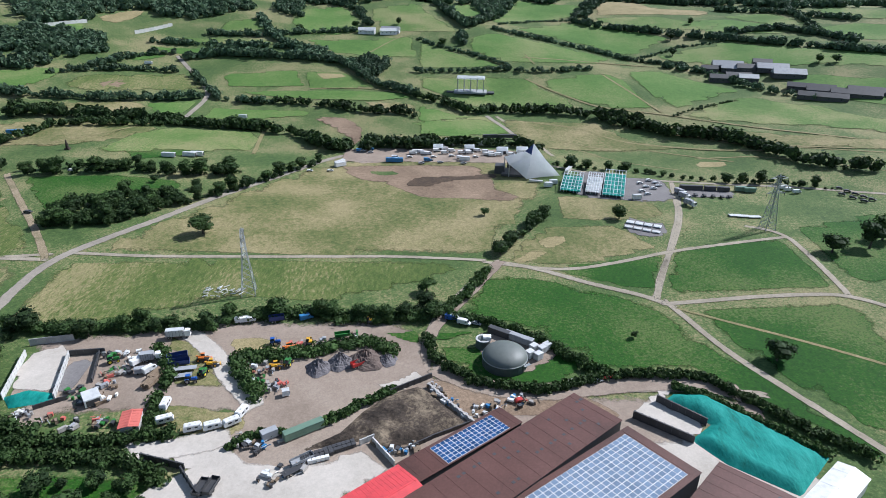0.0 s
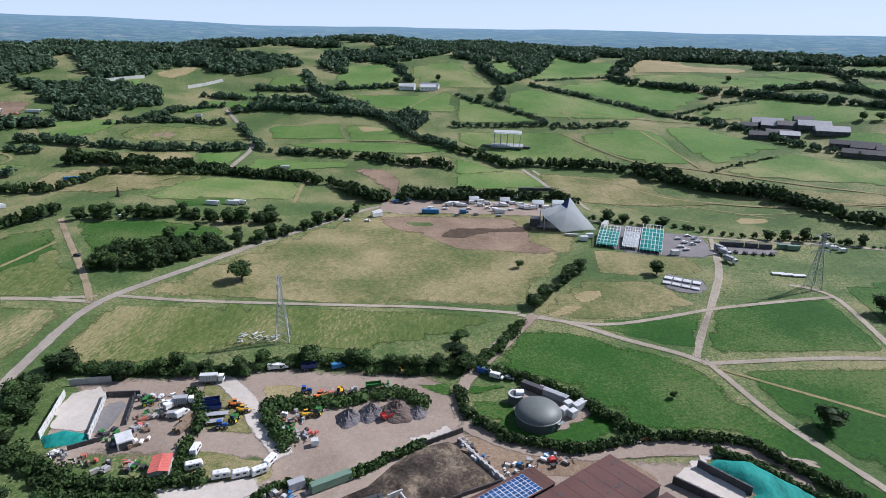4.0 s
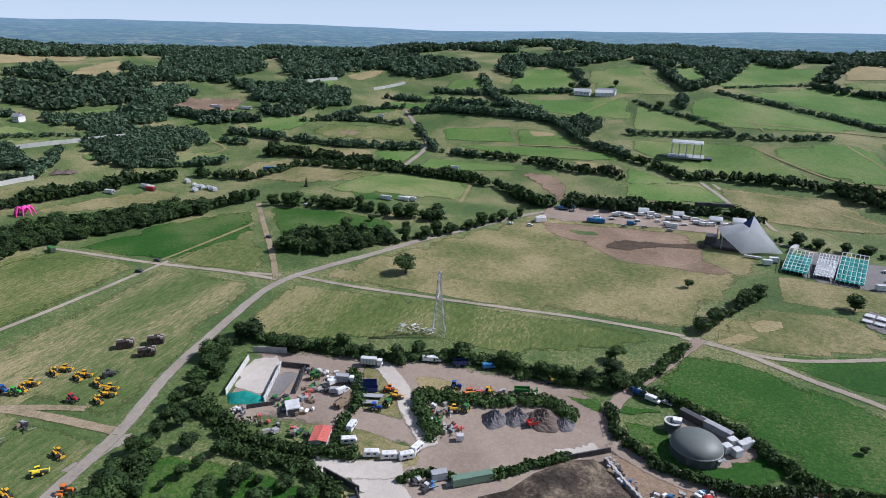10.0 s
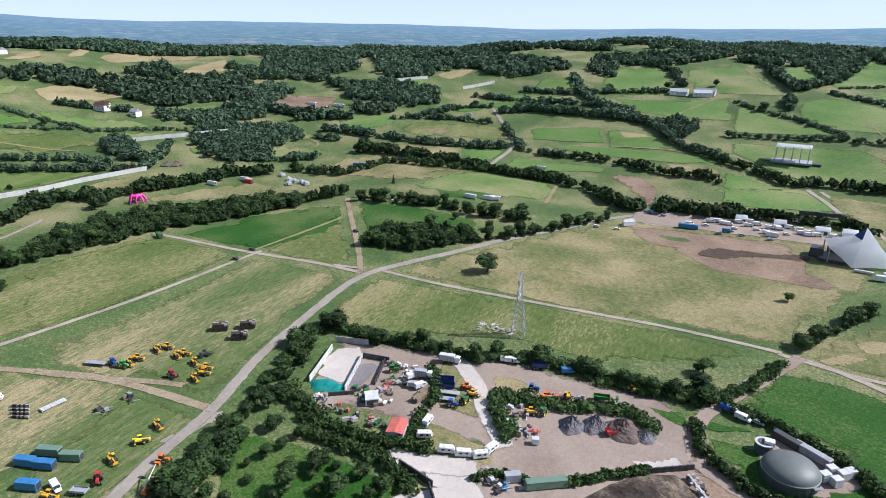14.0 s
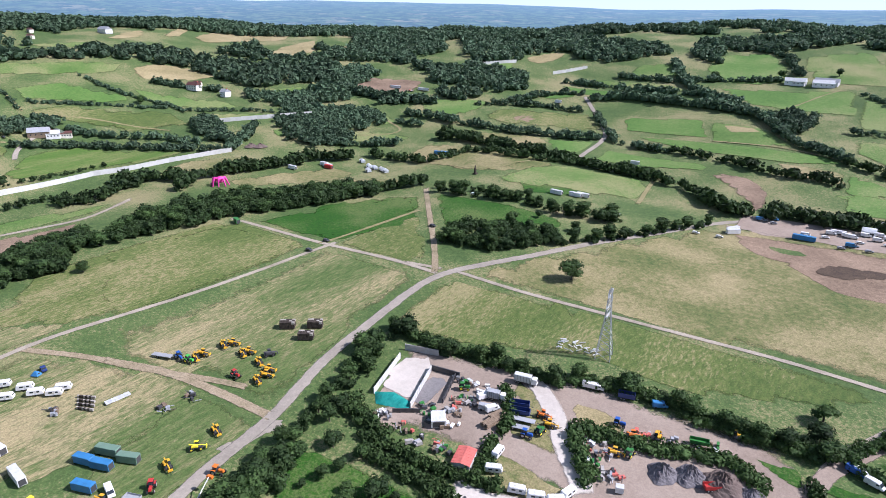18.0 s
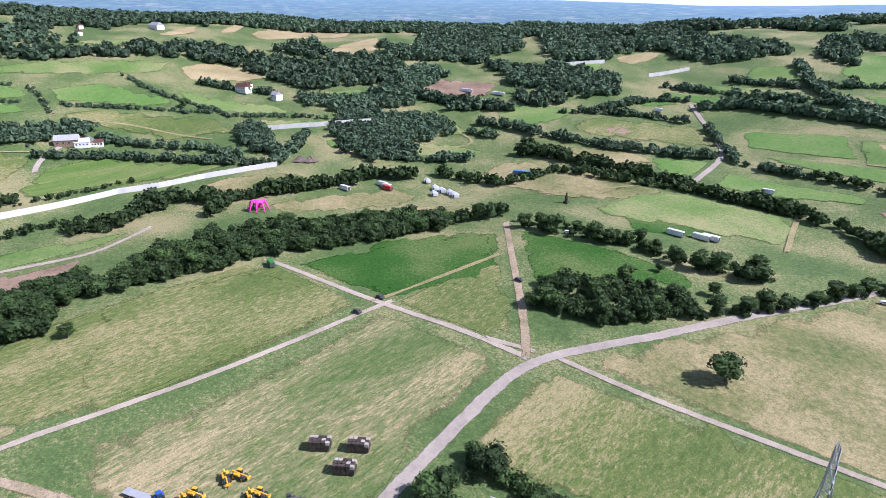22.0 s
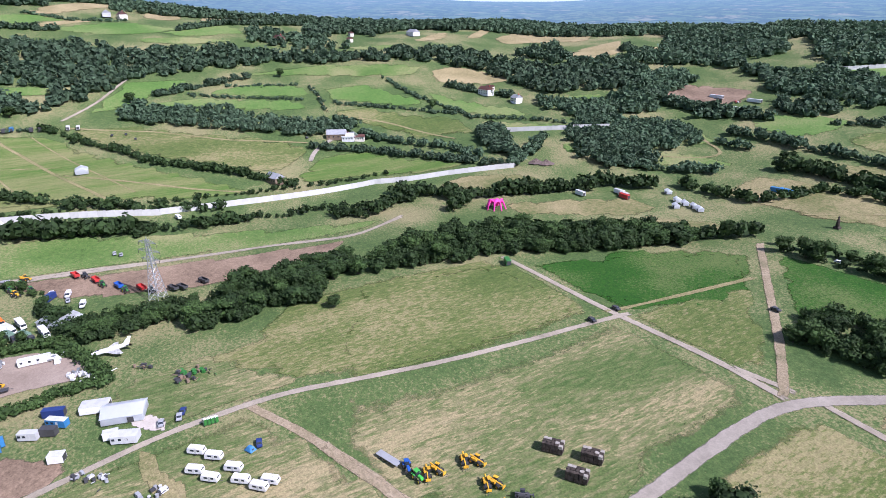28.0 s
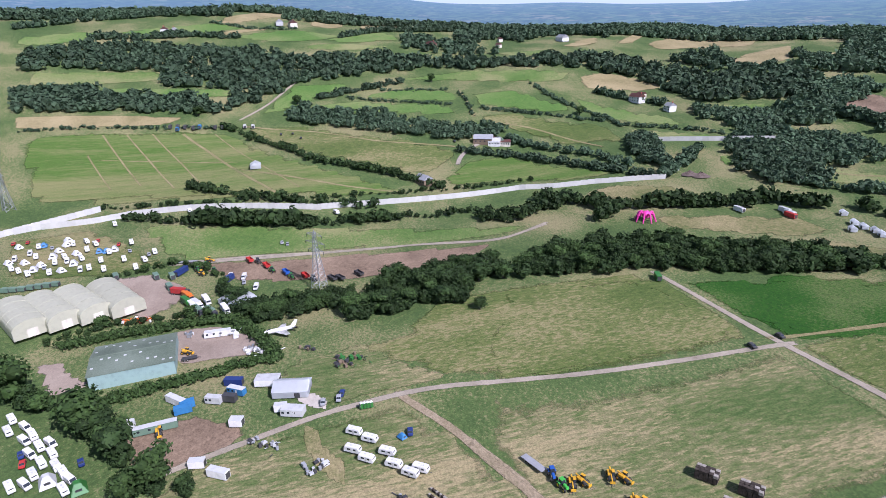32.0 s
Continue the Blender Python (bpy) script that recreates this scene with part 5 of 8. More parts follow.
def caravan(spot, heading, length=5.6, tint="white"):
    def build():
        r = root_of("caravan", "white touring caravan parked on the grass", "caravan", "parked caravans")
        L = length / 2
        part("body", made(profile, [(-L, .5), (L * .92, .5), (L, 1.2), (L * .8, 2.5), (-L * .85, 2.55), (-L, 1.6)], -1.1, 1.1, .12), P[tint], r)
        boxes("window", P["glass"], r, [((-.9, -1.12, 1.75), (1.2, .05, .6)), ((1.1, -1.12, 1.75), (.9, .05, .6)), ((.4, 1.12, 1.75), (1.3, .05, .6)), ((L * .9, 0, 1.85), (.08, 1.4, .5))])
        boxes("door", P["pale"], r, [((.15, -1.12, 1.45), (.6, .05, 1.7))])
        boxes("roof_hatch", P["pale"], r, [((-.6, 0, 2.56), (.6, .5, .12)), ((1.0, 0, 2.54), (.4, .4, .1))])
        wheels(r, [(0, -1.0), (0, 1.0)], .32, .2)
        part("drawbar", made(tube, (L, 0, .5), (L + 1, 0, .5), .07), P["dark"], r)
        return r
    return placed(("caravan", length, tint), build, spot, heading)


def car(spot, heading, tint="grey"):
    def build():
        r = root_of("car", P[tint].name.replace("_", " ") + " hatchback car parked on the ground", "car", "parked cars")
        part("body", made(profile, [(-2.1, .35), (2.1, .35), (2.15, .8), (1.2, .95), (.55, 1.42), (-1.3, 1.45), (-2.0, 1.0)], -.87, .87, .1), P[tint], r)
        boxes("window", P["glass"], r, [((-.3, -.88, 1.15), (1.7, .05, .36)), ((-.3, .88, 1.15), (1.7, .05, .36))])
        part("windscreen", made(profile, [(1.16, 1.0), (1.22, 1.02), (.62, 1.42), (.56, 1.40)], -.72, .72), P["glass"], r)
        wheels(r, [(-1.3, -.8), (1.3, -.8), (-1.3, .8), (1.3, .8)], .32, .2)
        return r
    return placed(("car", tint), build, spot, heading)


def van(spot, heading, tint="white", length=5.4):
    def build():
        r = root_of("van", P[tint].name.replace("_", " ") + " delivery van parked on the ground", "van", "parked vans")
        L = length / 2
        part("body", made(profile, [(-L, .45), (L, .45), (L + .05, 1.1), (L - .75, 1.35), (L - 1.35, 2.3), (-L, 2.4)], -1, 1, .1), P[tint], r)
        part("windscreen", made(profile, [(L - .72, 1.4), (L - .64, 1.42), (L - 1.22, 2.22), (L - 1.3, 2.2)], -.85, .85), P["glass"], r)
        boxes("window", P["glass"], r, [((L - 1.7, -1.01, 1.75), (.8, .05, .5)), ((L - 1.7, 1.01, 1.75), (.8, .05, .5))])
        wheels(r, [(-L * .6, -.9), (L * .62, -.9), (-L * .6, .9), (L * .62, .9)], .36, .24)
        return r
    return placed(("van", tint, length), build, spot, heading)


def lorry(spot, heading, cab="white", load="dark", length=11.0):
    def build():
        r = root_of("lorry", P[cab].name.replace("_", " ") + " lorry with a " + P[load].name.replace("_", " ") + " body", "lorry", "parked lorries")
        L = length / 2
        part("cab", made(box, (L - 1.1, 0, 1.9), (2.1, 2.4, 2.4), .93, .12), P[cab], r)
        boxes("windscreen", P["glass"], r, [((L - .07, 0, 2.3), (.08, 2.0, .9))])
        part("body", made(box, (-1.15, 0, 2.25), (length - 2.5, 2.5, 2.6), 1, .06), P[load], r)
        part("chassis", made(box, (0, 0, .8), (length - .5, 1.0, .3)), P["dark"], r)
        boxes("rib", P["dark"], r, [((-1.15 + i * (length - 3) / 5 - (length - 3) / 2, s * 1.26, 2.25), (.08, .05, 2.5)) for i in range(6) for s in (-1, 1)])
        wheels(r, [(x, y) for x in (-L + 1, -L + 2.2, L - 1.2) for y in (-1.05, 1.05)], .48, .3)
        return r
    return placed(("lorry", cab, load, length), build, spot, heading)


def trailer(spot, heading, tint="grey", length=8.0, sides=0.0):
    def build():
        r = root_of("trailer", P[tint].name.replace("_", " ") + " farm trailer standing on its wheels", "trailer", "parked trailers")
        part("bed", made(box, (0, 0, 1.0), (length, 2.4, .2), 1, .03), P[tint], r)
        if sides:
            boxes("side_board", P[tint], r, [((0, -1.17, 1.1 + sides / 2), (length, .08, sides)), ((0, 1.17, 1.1 + sides / 2), (length, .08, sides)), ((-length / 2 + .05, 0, 1.1 + sides / 2), (.08, 2.3, sides)), ((length / 2 - .05, 0, 1.1 + sides / 2), (.08, 2.3, sides))])
        part("drawbar", made(tube, (length / 2, 0, .9), (length / 2 + 1.4, 0, .6), .09), P["dark"], r)
        wheels(r, [(x, y) for x in (-length * .3, -length * .3 + 1.1) for y in (-1.0, 1.0)], .45, .35)
        return r
    return placed(("trailer", tint, length, sides), build, spot, heading)


def tractor(spot, heading, tint="green"):
    def build():
        r = root_of("tractor", P[tint].name.replace("_", " ") + " farm tractor with a glazed cab", "tractor", "parked tractors")
        part("bonnet", made(box, (1.35, 0, 1.45), (2.1, .95, .9), .85, .1), P[tint], r)
        part("cab", made(box, (-.5, 0, 2.1), (1.5, 1.5, 1.5), .85, .06), P["glass"], r)
        part("cab_roof", made(box, (-.5, 0, 2.92), (1.6, 1.55, .18), .95, .05), P[tint], r)
        part("chassis", made(box, (.4, 0, .9), (3.4, .7, .5), 1, .05), P["dark"], r)
        boxes("mudguard", P[tint], r, [((-.8, -1.0, 1.75), (1.5, .5, .12)), ((-.8, 1.0, 1.75), (1.5, .5, .12))])
        part("exhaust", made(tube, (.9, .4, 1.8), (.9, .4, 2.8), .06), P["dark"], r)
        wheels(r, [(-.8, -1.0), (-.8, 1.0)], .9, .55, "lemon" if tint in ("green", "lime") else "rim")
        wheels(r, [(1.8, -.9), (1.8, .9)], .6, .42, "lemon" if tint in ("green", "lime") else "rim")
        return r
    return placed(("tractor", tint), build, spot, heading)


def telehandler(spot, heading, tint="yellow"):
    def build():
        r = root_of("telehandler", "yellow telescopic handler with its boom lowered", "telehandler", "parked telehandlers")
        part("chassis", made(box, (0, 0, 1.0), (4.2, 1.7, .7), .95, .08), P["dark"], r)
        part("engine_cover", made(box, (-.4, -.65, 1.55), (2.2, .75, .7), .9, .08), P[tint], r)
        part("cab", made(box, (.1, .55, 1.95), (1.4, .9, 1.3), .85, .06), P["glass"], r)
        part("cab_roof", made(box, (.1, .55, 2.66), (1.45, .95, .14), .95, .04), P[tint], r)
        part("boom", made(tube, (-2.1, -.05, 2.1), (2.9, -.05, 1.2), .26, .2, 8), P[tint], r)
        part("fork_carriage", made(box, (3.1, 0, .8), (.3, 1.6, .8), .9, .05), P[tint], r)
        boxes("fork", P["dark"], r, [((3.8, -.4, .4), (1.2, .12, .08)), ((3.8, .4, .4), (1.2, .12, .08))])
        wheels(r, [(x, y) for x in (-1.4, 1.4) for y in (-1.0, 1.0)], .62, .42, tint)
        return r
    return placed(("telehandler", tint), build, spot, heading)


def container(spot, heading, tint="sky", l=6.1, w=2.45, h=2.6, label="", windows=0, name="shipping_container"):
    def build():
        r = root_of(name, label or P[tint].name.replace("_", " ") + " steel container on the grass", "container" if name == "shipping_container" else "cabin", "cabins and containers")
        part("body", made(box, (0, 0, h / 2 + .1), (l, w, h), 1, .05), P[tint], r)
        part("roof", made(box, (0, 0, h + .13), (l + .08, w + .08, .1), .98, .03), P["pale" if windows or tint in ("white", "cream") else tint], r)
        n = max(1, int(l / 5)) if h > 1 else 0
        for i in range(n):
            for s in (-1, 1):
                part("rib", made(box, (-l / 2 + l * (i + .5) / n, s * w / 2, h / 2 + .1), (.12, .07, h * .9)), P[tint], r)
        boxes("door", P["dark" if windows == 0 else "pale"], r, [((l / 2 + .02, 0, h / 2), (.05, w * .8, h * .8))] if not windows else [((l * .1, -w / 2 - .04, 1.15), (.8, .06, 2.0))])
        for i in range(windows):
            part("window", made(box, (-l * .38 + i * l * .25, -w / 2 - .04, 1.7), (.9, .06, .8), 1, .02), P["glass"], r)
        return r
    return placed((name, tint, l, w, h, windows), build, spot, heading)


def marquee(spot, heading, l=12.0, w=8.0, eave=2.6, ridge=4.6, tint="canvas", label="white gabled marquee pitched on the grass"):
    def build():
        r = root_of("marquee", label, "marquee")
        part("wall", made(box, (0, 0, eave / 2), (l, w, eave), .99, .05), P[tint], r)
        part("roof", made(profile, [(-w / 2 - .2, eave - .1), (w / 2 + .2, eave - .1), (w / 2 + .2, eave + .05), (0, ridge), (-w / 2 - .2, eave + .05)], -l / 2 - .1, l / 2 + .1), P[tint], r).matrix_local = pose(0, 0, 0, 0, 0, 90)
        boxes("doorway", P["dark"], r, [((l * .2, -w / 2 - .02, 1.0), (2.0, .06, 2.0))])
        return r
    return placed(("marquee", l, w, tint), build, spot, heading)


def tent(spot, heading, tint="white", size=3.0):
    def build():
        r = root_of("tent", P[tint].name.replace("_", " ") + " camping tent on the grass", "tent", "camping tents")
        bm = made(box, (0, 0, size * .3), (size * 1.3, size, size * .6), .35, .15)
        part("canopy", bm, P[tint], r)
        boxes("doorway", P["dark"], r, [((size * .5, 0, size * .2), (.06, size * .35, size * .35))])
        return r
    return placed(("tent", tint, size), build, spot, heading)


def toilet(spot, heading):
    def build():
        r = root_of("portable_toilet", "dark green portable toilet with a white roof", "portable toilet", "row of portable toilets")
        part("cabin", made(box, (0, 0, 1.1), (1.1, 1.1, 2.2), .97, .05), P["green"], r)
        part("roof", made(box, (0, 0, 2.3), (1.15, 1.15, .25), .7, .04), P["white"], r)
        boxes("door", P["olive"], r, [((0, -.56, 1.05), (.8, .05, 1.8))])
        return r
    return placed("toilet", build, spot, heading)


def crate_stack(spot, heading, n=(5, 3, 2), size=(1.2, 1.1, 1.0), tint="timber", label="stack of dark wooden crates under pale tops"):
    def build():
        r = root_of("crate_stack", label, "crate stack", "stacks of crates")
        rng = random.Random(n[0])
        for i in range(n[0]):
            for j in range(n[1]):
                for k in range(n[2]):
                    c = ((i - n[0] / 2) * size[0] * 1.08 + rng.uniform(-.05, .05), (j - n[1] / 2) * size[1] * 1.1, size[2] * (k + .5) * 1.03)
                    part("crate", made(box, c, size, 1, .04), P["crate_top" if k == n[2] - 1 and rng.random() < .45 else "crate_brown"] if tint == "timber" else P[tint], r)
        return r
    return placed(("crates", n, tint), build, spot, heading)


def heap(spot, radius, h, material="stone", label="heap of crushed grey stone on the yard"):
    rng = np.random.default_rng(int(abs(spot[0] * 7 + spot[1])))
    vs, fs, n, m = [], [], 36, 12
    for k in range(m + 1):
        for i in range(n):
            a, q = i / n * 6.28319, k / m
            rr = radius * q * (1 + .1 * math.sin(3 * a + spot[0]) + .05 * math.sin(7 * a))
            x, y = rr * math.cos(a), rr * math.sin(a)
            z = h * (1 - q) ** 1.1 * (1 + .1 * rng.normal()) if 0 < k < m else (h * .98 if k == 0 else -.1)
            vs.append((x, y, z + .06 * rng.normal() * (k < m)))
    for k in range(m):
        for i in range(n):
            j = (i + 1) % n
            fs.append((k * n + i, k * n + n + i, k * n + n + j, k * n + j))
    ob = new("heap", mesh_from("heap", vs, fs, P[material]))
    ob.matrix_world = pose(spot[0], spot[1], land(*spot) + .2)
    return tagged(ob, label, "heap", "heaps on the yard")


def lumpy(pts, material, h, name, label, category, rough=0.5, step=1.6, wave=0.25):
    """A raised, uneven body of material over a plan outline, with sloping rims."""
    bm = bmesh.new()
    bm.faces.new([bm.verts.new((x, y, 0)) for x, y in pts])
    for axis in (0, 1):
        c, hi = min(p[axis] for p in pts) + step, max(p[axis] for p in pts)
        while c < hi:
            no = (1, 0, 0) if axis == 0 else (0, 1, 0)
            bmesh.ops.bisect_plane(bm, geom=bm.verts[:] + bm.edges[:] + bm.faces[:], plane_co=(c * no[0], c * no[1], 0), plane_no=no)
            c += step
    bmesh.ops.triangulate(bm, faces=bm.faces[:])
    segs = list(zip(pts, pts[1:] + pts[:1]))
    for v in bm.verts:
        x, y = v.co.x, v.co.y
        d = min(edge_distance(x, y, a, b) for a, b in segs)
        up = min(1.0, d / (h * 1.5 + .01))
        v.co.z = land(x, y) + .15 + h * up * (1 + rough * (noise.noise((x * wave, y * wave, 3)) + .4 * noise.noise((x * wave * 4, y * wave * 4, 9))))
    bmesh.ops.recalc_face_normals(bm, faces=bm.faces[:])
    if sum(f.normal.z for f in bm.faces) < 0:
        bmesh.ops.reverse_faces(bm, faces=bm.faces[:])
    me = bpy.data.meshes.new(name)
    bm.to_mesh(me)
    bm.free()
    me.materials.append(P[material])
    me.polygons.foreach_set("use_smooth", [True] * len(me.polygons))
    return tagged(new(name, me), label, category)


def edge_distance(x, y, a, b):
    dx, dy = b[0] - a[0], b[1] - a[1]
    t = min(1, max(0, ((x - a[0]) * dx + (y - a[1]) * dy) / (dx * dx + dy * dy + 1e-9)))
    return math.hypot(x - a[0] - t * dx, y - a[1] - t * dy)


def wall_run(pts, h, thick=0.35, material="wall", label="plain concrete retaining wall", name="wall_run", piece="panel", step=2.4):
    """A standing wall or fence, panel by panel."""
    root = new(name)
    root.matrix_world = pose(pts[0][0], pts[0][1], land(*pts[0]))
    tagged(root, label, "fence" if "fence" in name else "wall")
    me = None
    for x, y, a in along(pts, step):
        if me is None:
            bm = made(box, (step / 2, 0, h / 2 - .3), (step * .97, thick, h + .6), 1, thick * .1)
            box(bm, (0, 0, h / 2 - .2), (thick * .9, thick * 1.7, h + .5))
            me = bpy.data.meshes.new(piece)
            bm.to_mesh(me)
            bm.free()
            me.materials.append(P[material])
        ob = new(piece, me)
        ob.parent = root
        ob.matrix_parent_inverse = root.matrix_world.inverted()
        ob.matrix_world = pose(x, y, land(x, y), 0, 0, math.degrees(a))
    return root


def pylon(spot, heading, h=31.0, arm=(5.2, 6.4, 5.2), label="galvanised steel lattice electricity pylon"):
    """A lattice tower: four legs, bracing, three pairs of arms with insulators."""
    r = thing("pylon", spot, heading, label, "pylon", lift=0)

    def half(z):
        return 2.5 * (1 - z / h * 1.3) + .5 if z < h * .62 else 0.45 + .55 * (1 - (z - h * .62) / (h * .38))
    zs = [0, .1, .2, .29, .38, .46, .54, .62, .69, .76, .83, .9, .96]
    zs = [q * h for q in zs]
    for sx in (-1, 1):
        for sy in (-1, 1):
            bm = bmesh.new()
            for z0, z1 in zip(zs, zs[1:]):
                tube(bm, (sx * half(z0), sy * half(z0), z0 - (.5 if z0 == 0 else 0)), (sx * half(z1), sy * half(z1), z1), .16, None, 5)
            part("leg", bm, P["steel"], r)
    for k, (z0, z1) in enumerate(zip(zs, zs[1:])):
        bm = bmesh.new()
        a, b = half(z0), half(z1)
        for s in (-1, 1):
            tube(bm, (-a, s * a, z0), (b, s * b, z1), .09, None, 4), tube(bm, (a, s * a, z0), (-b, s * b, z1), .09, None, 4)
            tube(bm, (s * a, -a, z0), (s * b, b, z1), .09, None, 4), tube(bm, (s * a, a, z0), (s * b, -b, z1), .09, None, 4)
        part("bracing", bm, P["steel"], r)
    for z, w in zip((.64 * h, .77 * h, .9 * h), arm):
        for s in (-1, 1):
            bm, q = bmesh.new(), half(z)
            for y in (-q, q):
                tube(bm, (s * q, y, z), (s * w, 0, z + .3), .09, None, 4), tube(bm, (s * q, y, z + h * .05), (s * w, 0, z + .3), .09, None, 4)
            ob = part("cross_arm", bm, P["steel"], r)
            part("insulator", made(tube, (s * w, 0, z + .3), (s * w, 0, z - 1.6), .13, .1, 6), P["dark"], ob)
    part("peak", made(tube, (0, 0, .95 * h), (0, 0, h), .3, .08, 5), P["steel"], r)
    return r


def frame_of(o, u, v):
    """The plan frame of a building from three roof corners: centre, heading, length, width."""
    ux, uy = u[0] - o[0], u[1] - o[1]
    l = math.hypot(ux, uy)
    vx, vy = v[0] - o[0], v[1] - o[1]
    nx, ny = -uy / l, ux / l
    w = vx * nx + vy * ny
    return (o[0] + ux / 2 + nx * w / 2, o[1] + uy / 2 + ny * w / 2), math.degrees(math.atan2(uy, ux)), l, abs(w)


def shed(o, u, v, eave, rise, roof, wall, label, grow=1.0, sheets=0, skylights=0, solar=None, name="farm_shed", mono=False):
    """A long farm building: four walls, one or two roof slopes with sheet joints, skylights, solar panels."""
    c, head, l, w = frame_of(o, u, v)
    a = radians(head)
    if grow != 1.0:
        c = (c[0] + math.cos(a) * l * (grow - 1) / 2, c[1] + math.sin(a) * l * (grow - 1) / 2)
        l *= grow
    r = thing(name, c, head, label, "shed")
    for s in (-1, 1):
        hh = eave + (rise if mono and s > 0 else 0)
        part("wall", made(box, (0, s * (w / 2 - .1), hh / 2 - .5), (l - .3, .2, hh + 1)), P[wall], r)
        top = [(w / 2, eave), (-w / 2, eave + rise)] if mono else [(w / 2, eave), (0, eave + rise), (-w / 2, eave)]
        part("gable", made(profile, [(-w / 2, -1), (w / 2, -1)] + top, -.1, .1), P[wall], r).matrix_local = pose(s * (l / 2 - .25), 0, 0, 0, 0, -90)
    run = w if mono else w / 2
    sl = math.hypot(run, rise) + .35
    tilt = math.degrees(math.atan2(rise, run))
    for s in (1,) if mono else (-1, 1):
        slope = part("roof_slope", made(box, (0, 0, 0), (l + .5, sl, .12), 1, .03), P[roof], r)
        slope.matrix_local = pose(0, 0 if mono else s * w / 4, eave + rise / 2 + .1, tilt if mono else -s * tilt, 0, 0)
        for i in range(sheets):
            part("sheet_joint", made(box, (-l / 2 + l * (i + .5) / sheets, 0, .075), (.06, sl, .05)), P[roof], slope)
        rng = random.Random(sheets + 3)
        for i in range(skylights):
            part("skylight", made(box, (-l / 2 + l * (i + .5) / skylights, rng.choice((-.3, -.1, .1, .3)) * sl, .08), (1.0, .9, .05)), P["dark" if roof == "roof_brown" else "pale"], slope)
        if solar and solar[0] == s:
            _, nx, ny, x0, x1, y0, y1, tint = solar
            pw, ph = (x1 - x0) * l / nx, (y1 - y0) * sl / ny
            bm = made(box, (0, 0, 0), (pw * .87, ph * .87, .06), 1, .015)
            me = bpy.data.meshes.new("solar_panel")
            bm.to_mesh(me)
            bm.free()
            me.materials.append(P[tint])
            for i in range(nx):
                for j in range(ny):
                    ob = new("solar_panel", me)
                    ob.parent = slope
                    ob.matrix_local = pose(-l / 2 + x0 * l + (i + .5) * pw, -sl / 2 + y0 * sl + (j + .5) * ph, .16)
            part("panel_backing", made(box, (l * ((x0 + x1) / 2 - .5), sl * ((y0 + y1) / 2 - .5), .1), ((x1 - x0) * l, (y1 - y0) * sl, .04)), P["white"], slope)
    if not mono:
        part("ridge_cap", made(box, (0, 0, eave + rise + .18), (l + .5, .5, .12), .8), P[roof], r)
    return r


def polytunnel(spot, heading, l=30.0, w=11.0, h=6.5):
    def build():
        r = root_of("storage_tunnel", "cream fabric storage building with a rounded roof", "storage building", "row of storage buildings")
        arc = [(-w / 2, 0), (-w / 2, h * .5)] + [(-w / 2 * math.cos(t), h * .5 + h * .5 * math.sin(t)) for t in [i * .2618 for i in range(1, 12)]] + [(w / 2, h * .5), (w / 2, 0)]
        part("cover", made(profile, arc, -l / 2, l / 2), P["poly"], r).matrix_local = pose(0, 0, 0, 0, 0, 90)
        boxes("door", P["cream"], r, [((l / 2 + .05, 0, 1.9), (.1, 4.2, 3.8))])
        for i in range(5):
            ring = [(-(w / 2 + .06) * math.cos(t), h * .5 + (h * .5 + .06) * math.sin(t)) for t in [k * .2618 for k in range(13)]]
            bm = bmesh.new()
            for (a, b), (c, d) in zip(ring, ring[1:]):
                tube(bm, (-l / 2 + l * i / 4, a, b), (-l / 2 + l * i / 4, c, d), .06, None, 4)
            part("hoop", bm, P["poly"], r)
        return r
    return placed(("polytunnel", l, w), build, spot, heading)


def boom_lift(spot, heading):
    r = thing("boom_lift", spot, heading, "orange boom lift with its white arm raised", "boom lift")
    part("base", made(box, (0, 0, .9), (2.6, 2.0, .7), .95, .06), P["orange"], r)
    part("turret", made(box, (-.2, 0, 1.6), (2.2, 1.4, .8), .9, .06), P["orange"], r)
    part("boom", made(tube, (-1, 0, 2), (6.5, 0, 5.6), .2, .15, 8), P["white"], r)
    part("basket", made(box, (7.1, 0, 5.3), (1.0, 1.8, 1.0), 1, .05), P["orange"], r)
    wheels(r, [(x, y) for x in (-1, 1) for y in (-1, 1)], .45, .35)
    return r


def gas_tank(spot, radius):
    r = thing("gas_tank", spot, 0, "round dark tank under a grey inflated membrane dome", "gas tank")
    part("tank_wall", made(tube, (0, 0, -.5), (0, 0, 3.0), radius, None, 48), P["tank"], r)
    bm = bmesh.new()
    bmesh.ops.create_uvsphere(bm, u_segments=48, v_segments=20, radius=radius * .99)
    bmesh.ops.bisect_plane(bm, geom=bm.verts[:] + bm.edges[:] + bm.faces[:], plane_co=(0, 0, 0), plane_no=(0, 0, -1), clear_outer=True)
    for v in bm.verts:
        v.co.z = v.co.z * .5 + 3.0
    for f in bm.faces:
        f.smooth = True
    part("membrane", bm, P["dome"], r)
    part("rim_band", made(tube, (0, 0, 2.85), (0, 0, 3.15), radius * 1.015, None, 48), P["steel"], r)
    part("walkway", made(box, (radius * .9, -radius * .6, 2.5), (3.0, 1.2, .15), 1, .02, .6), P["steel"], r)
    for i in range(24):
        a = i * .2618
        part("stay", made(box, (radius * math.cos(a), radius * math.sin(a), 1.3), (.22, .22, 3.2), 1, 0, a), P["tank"], r)
    return r


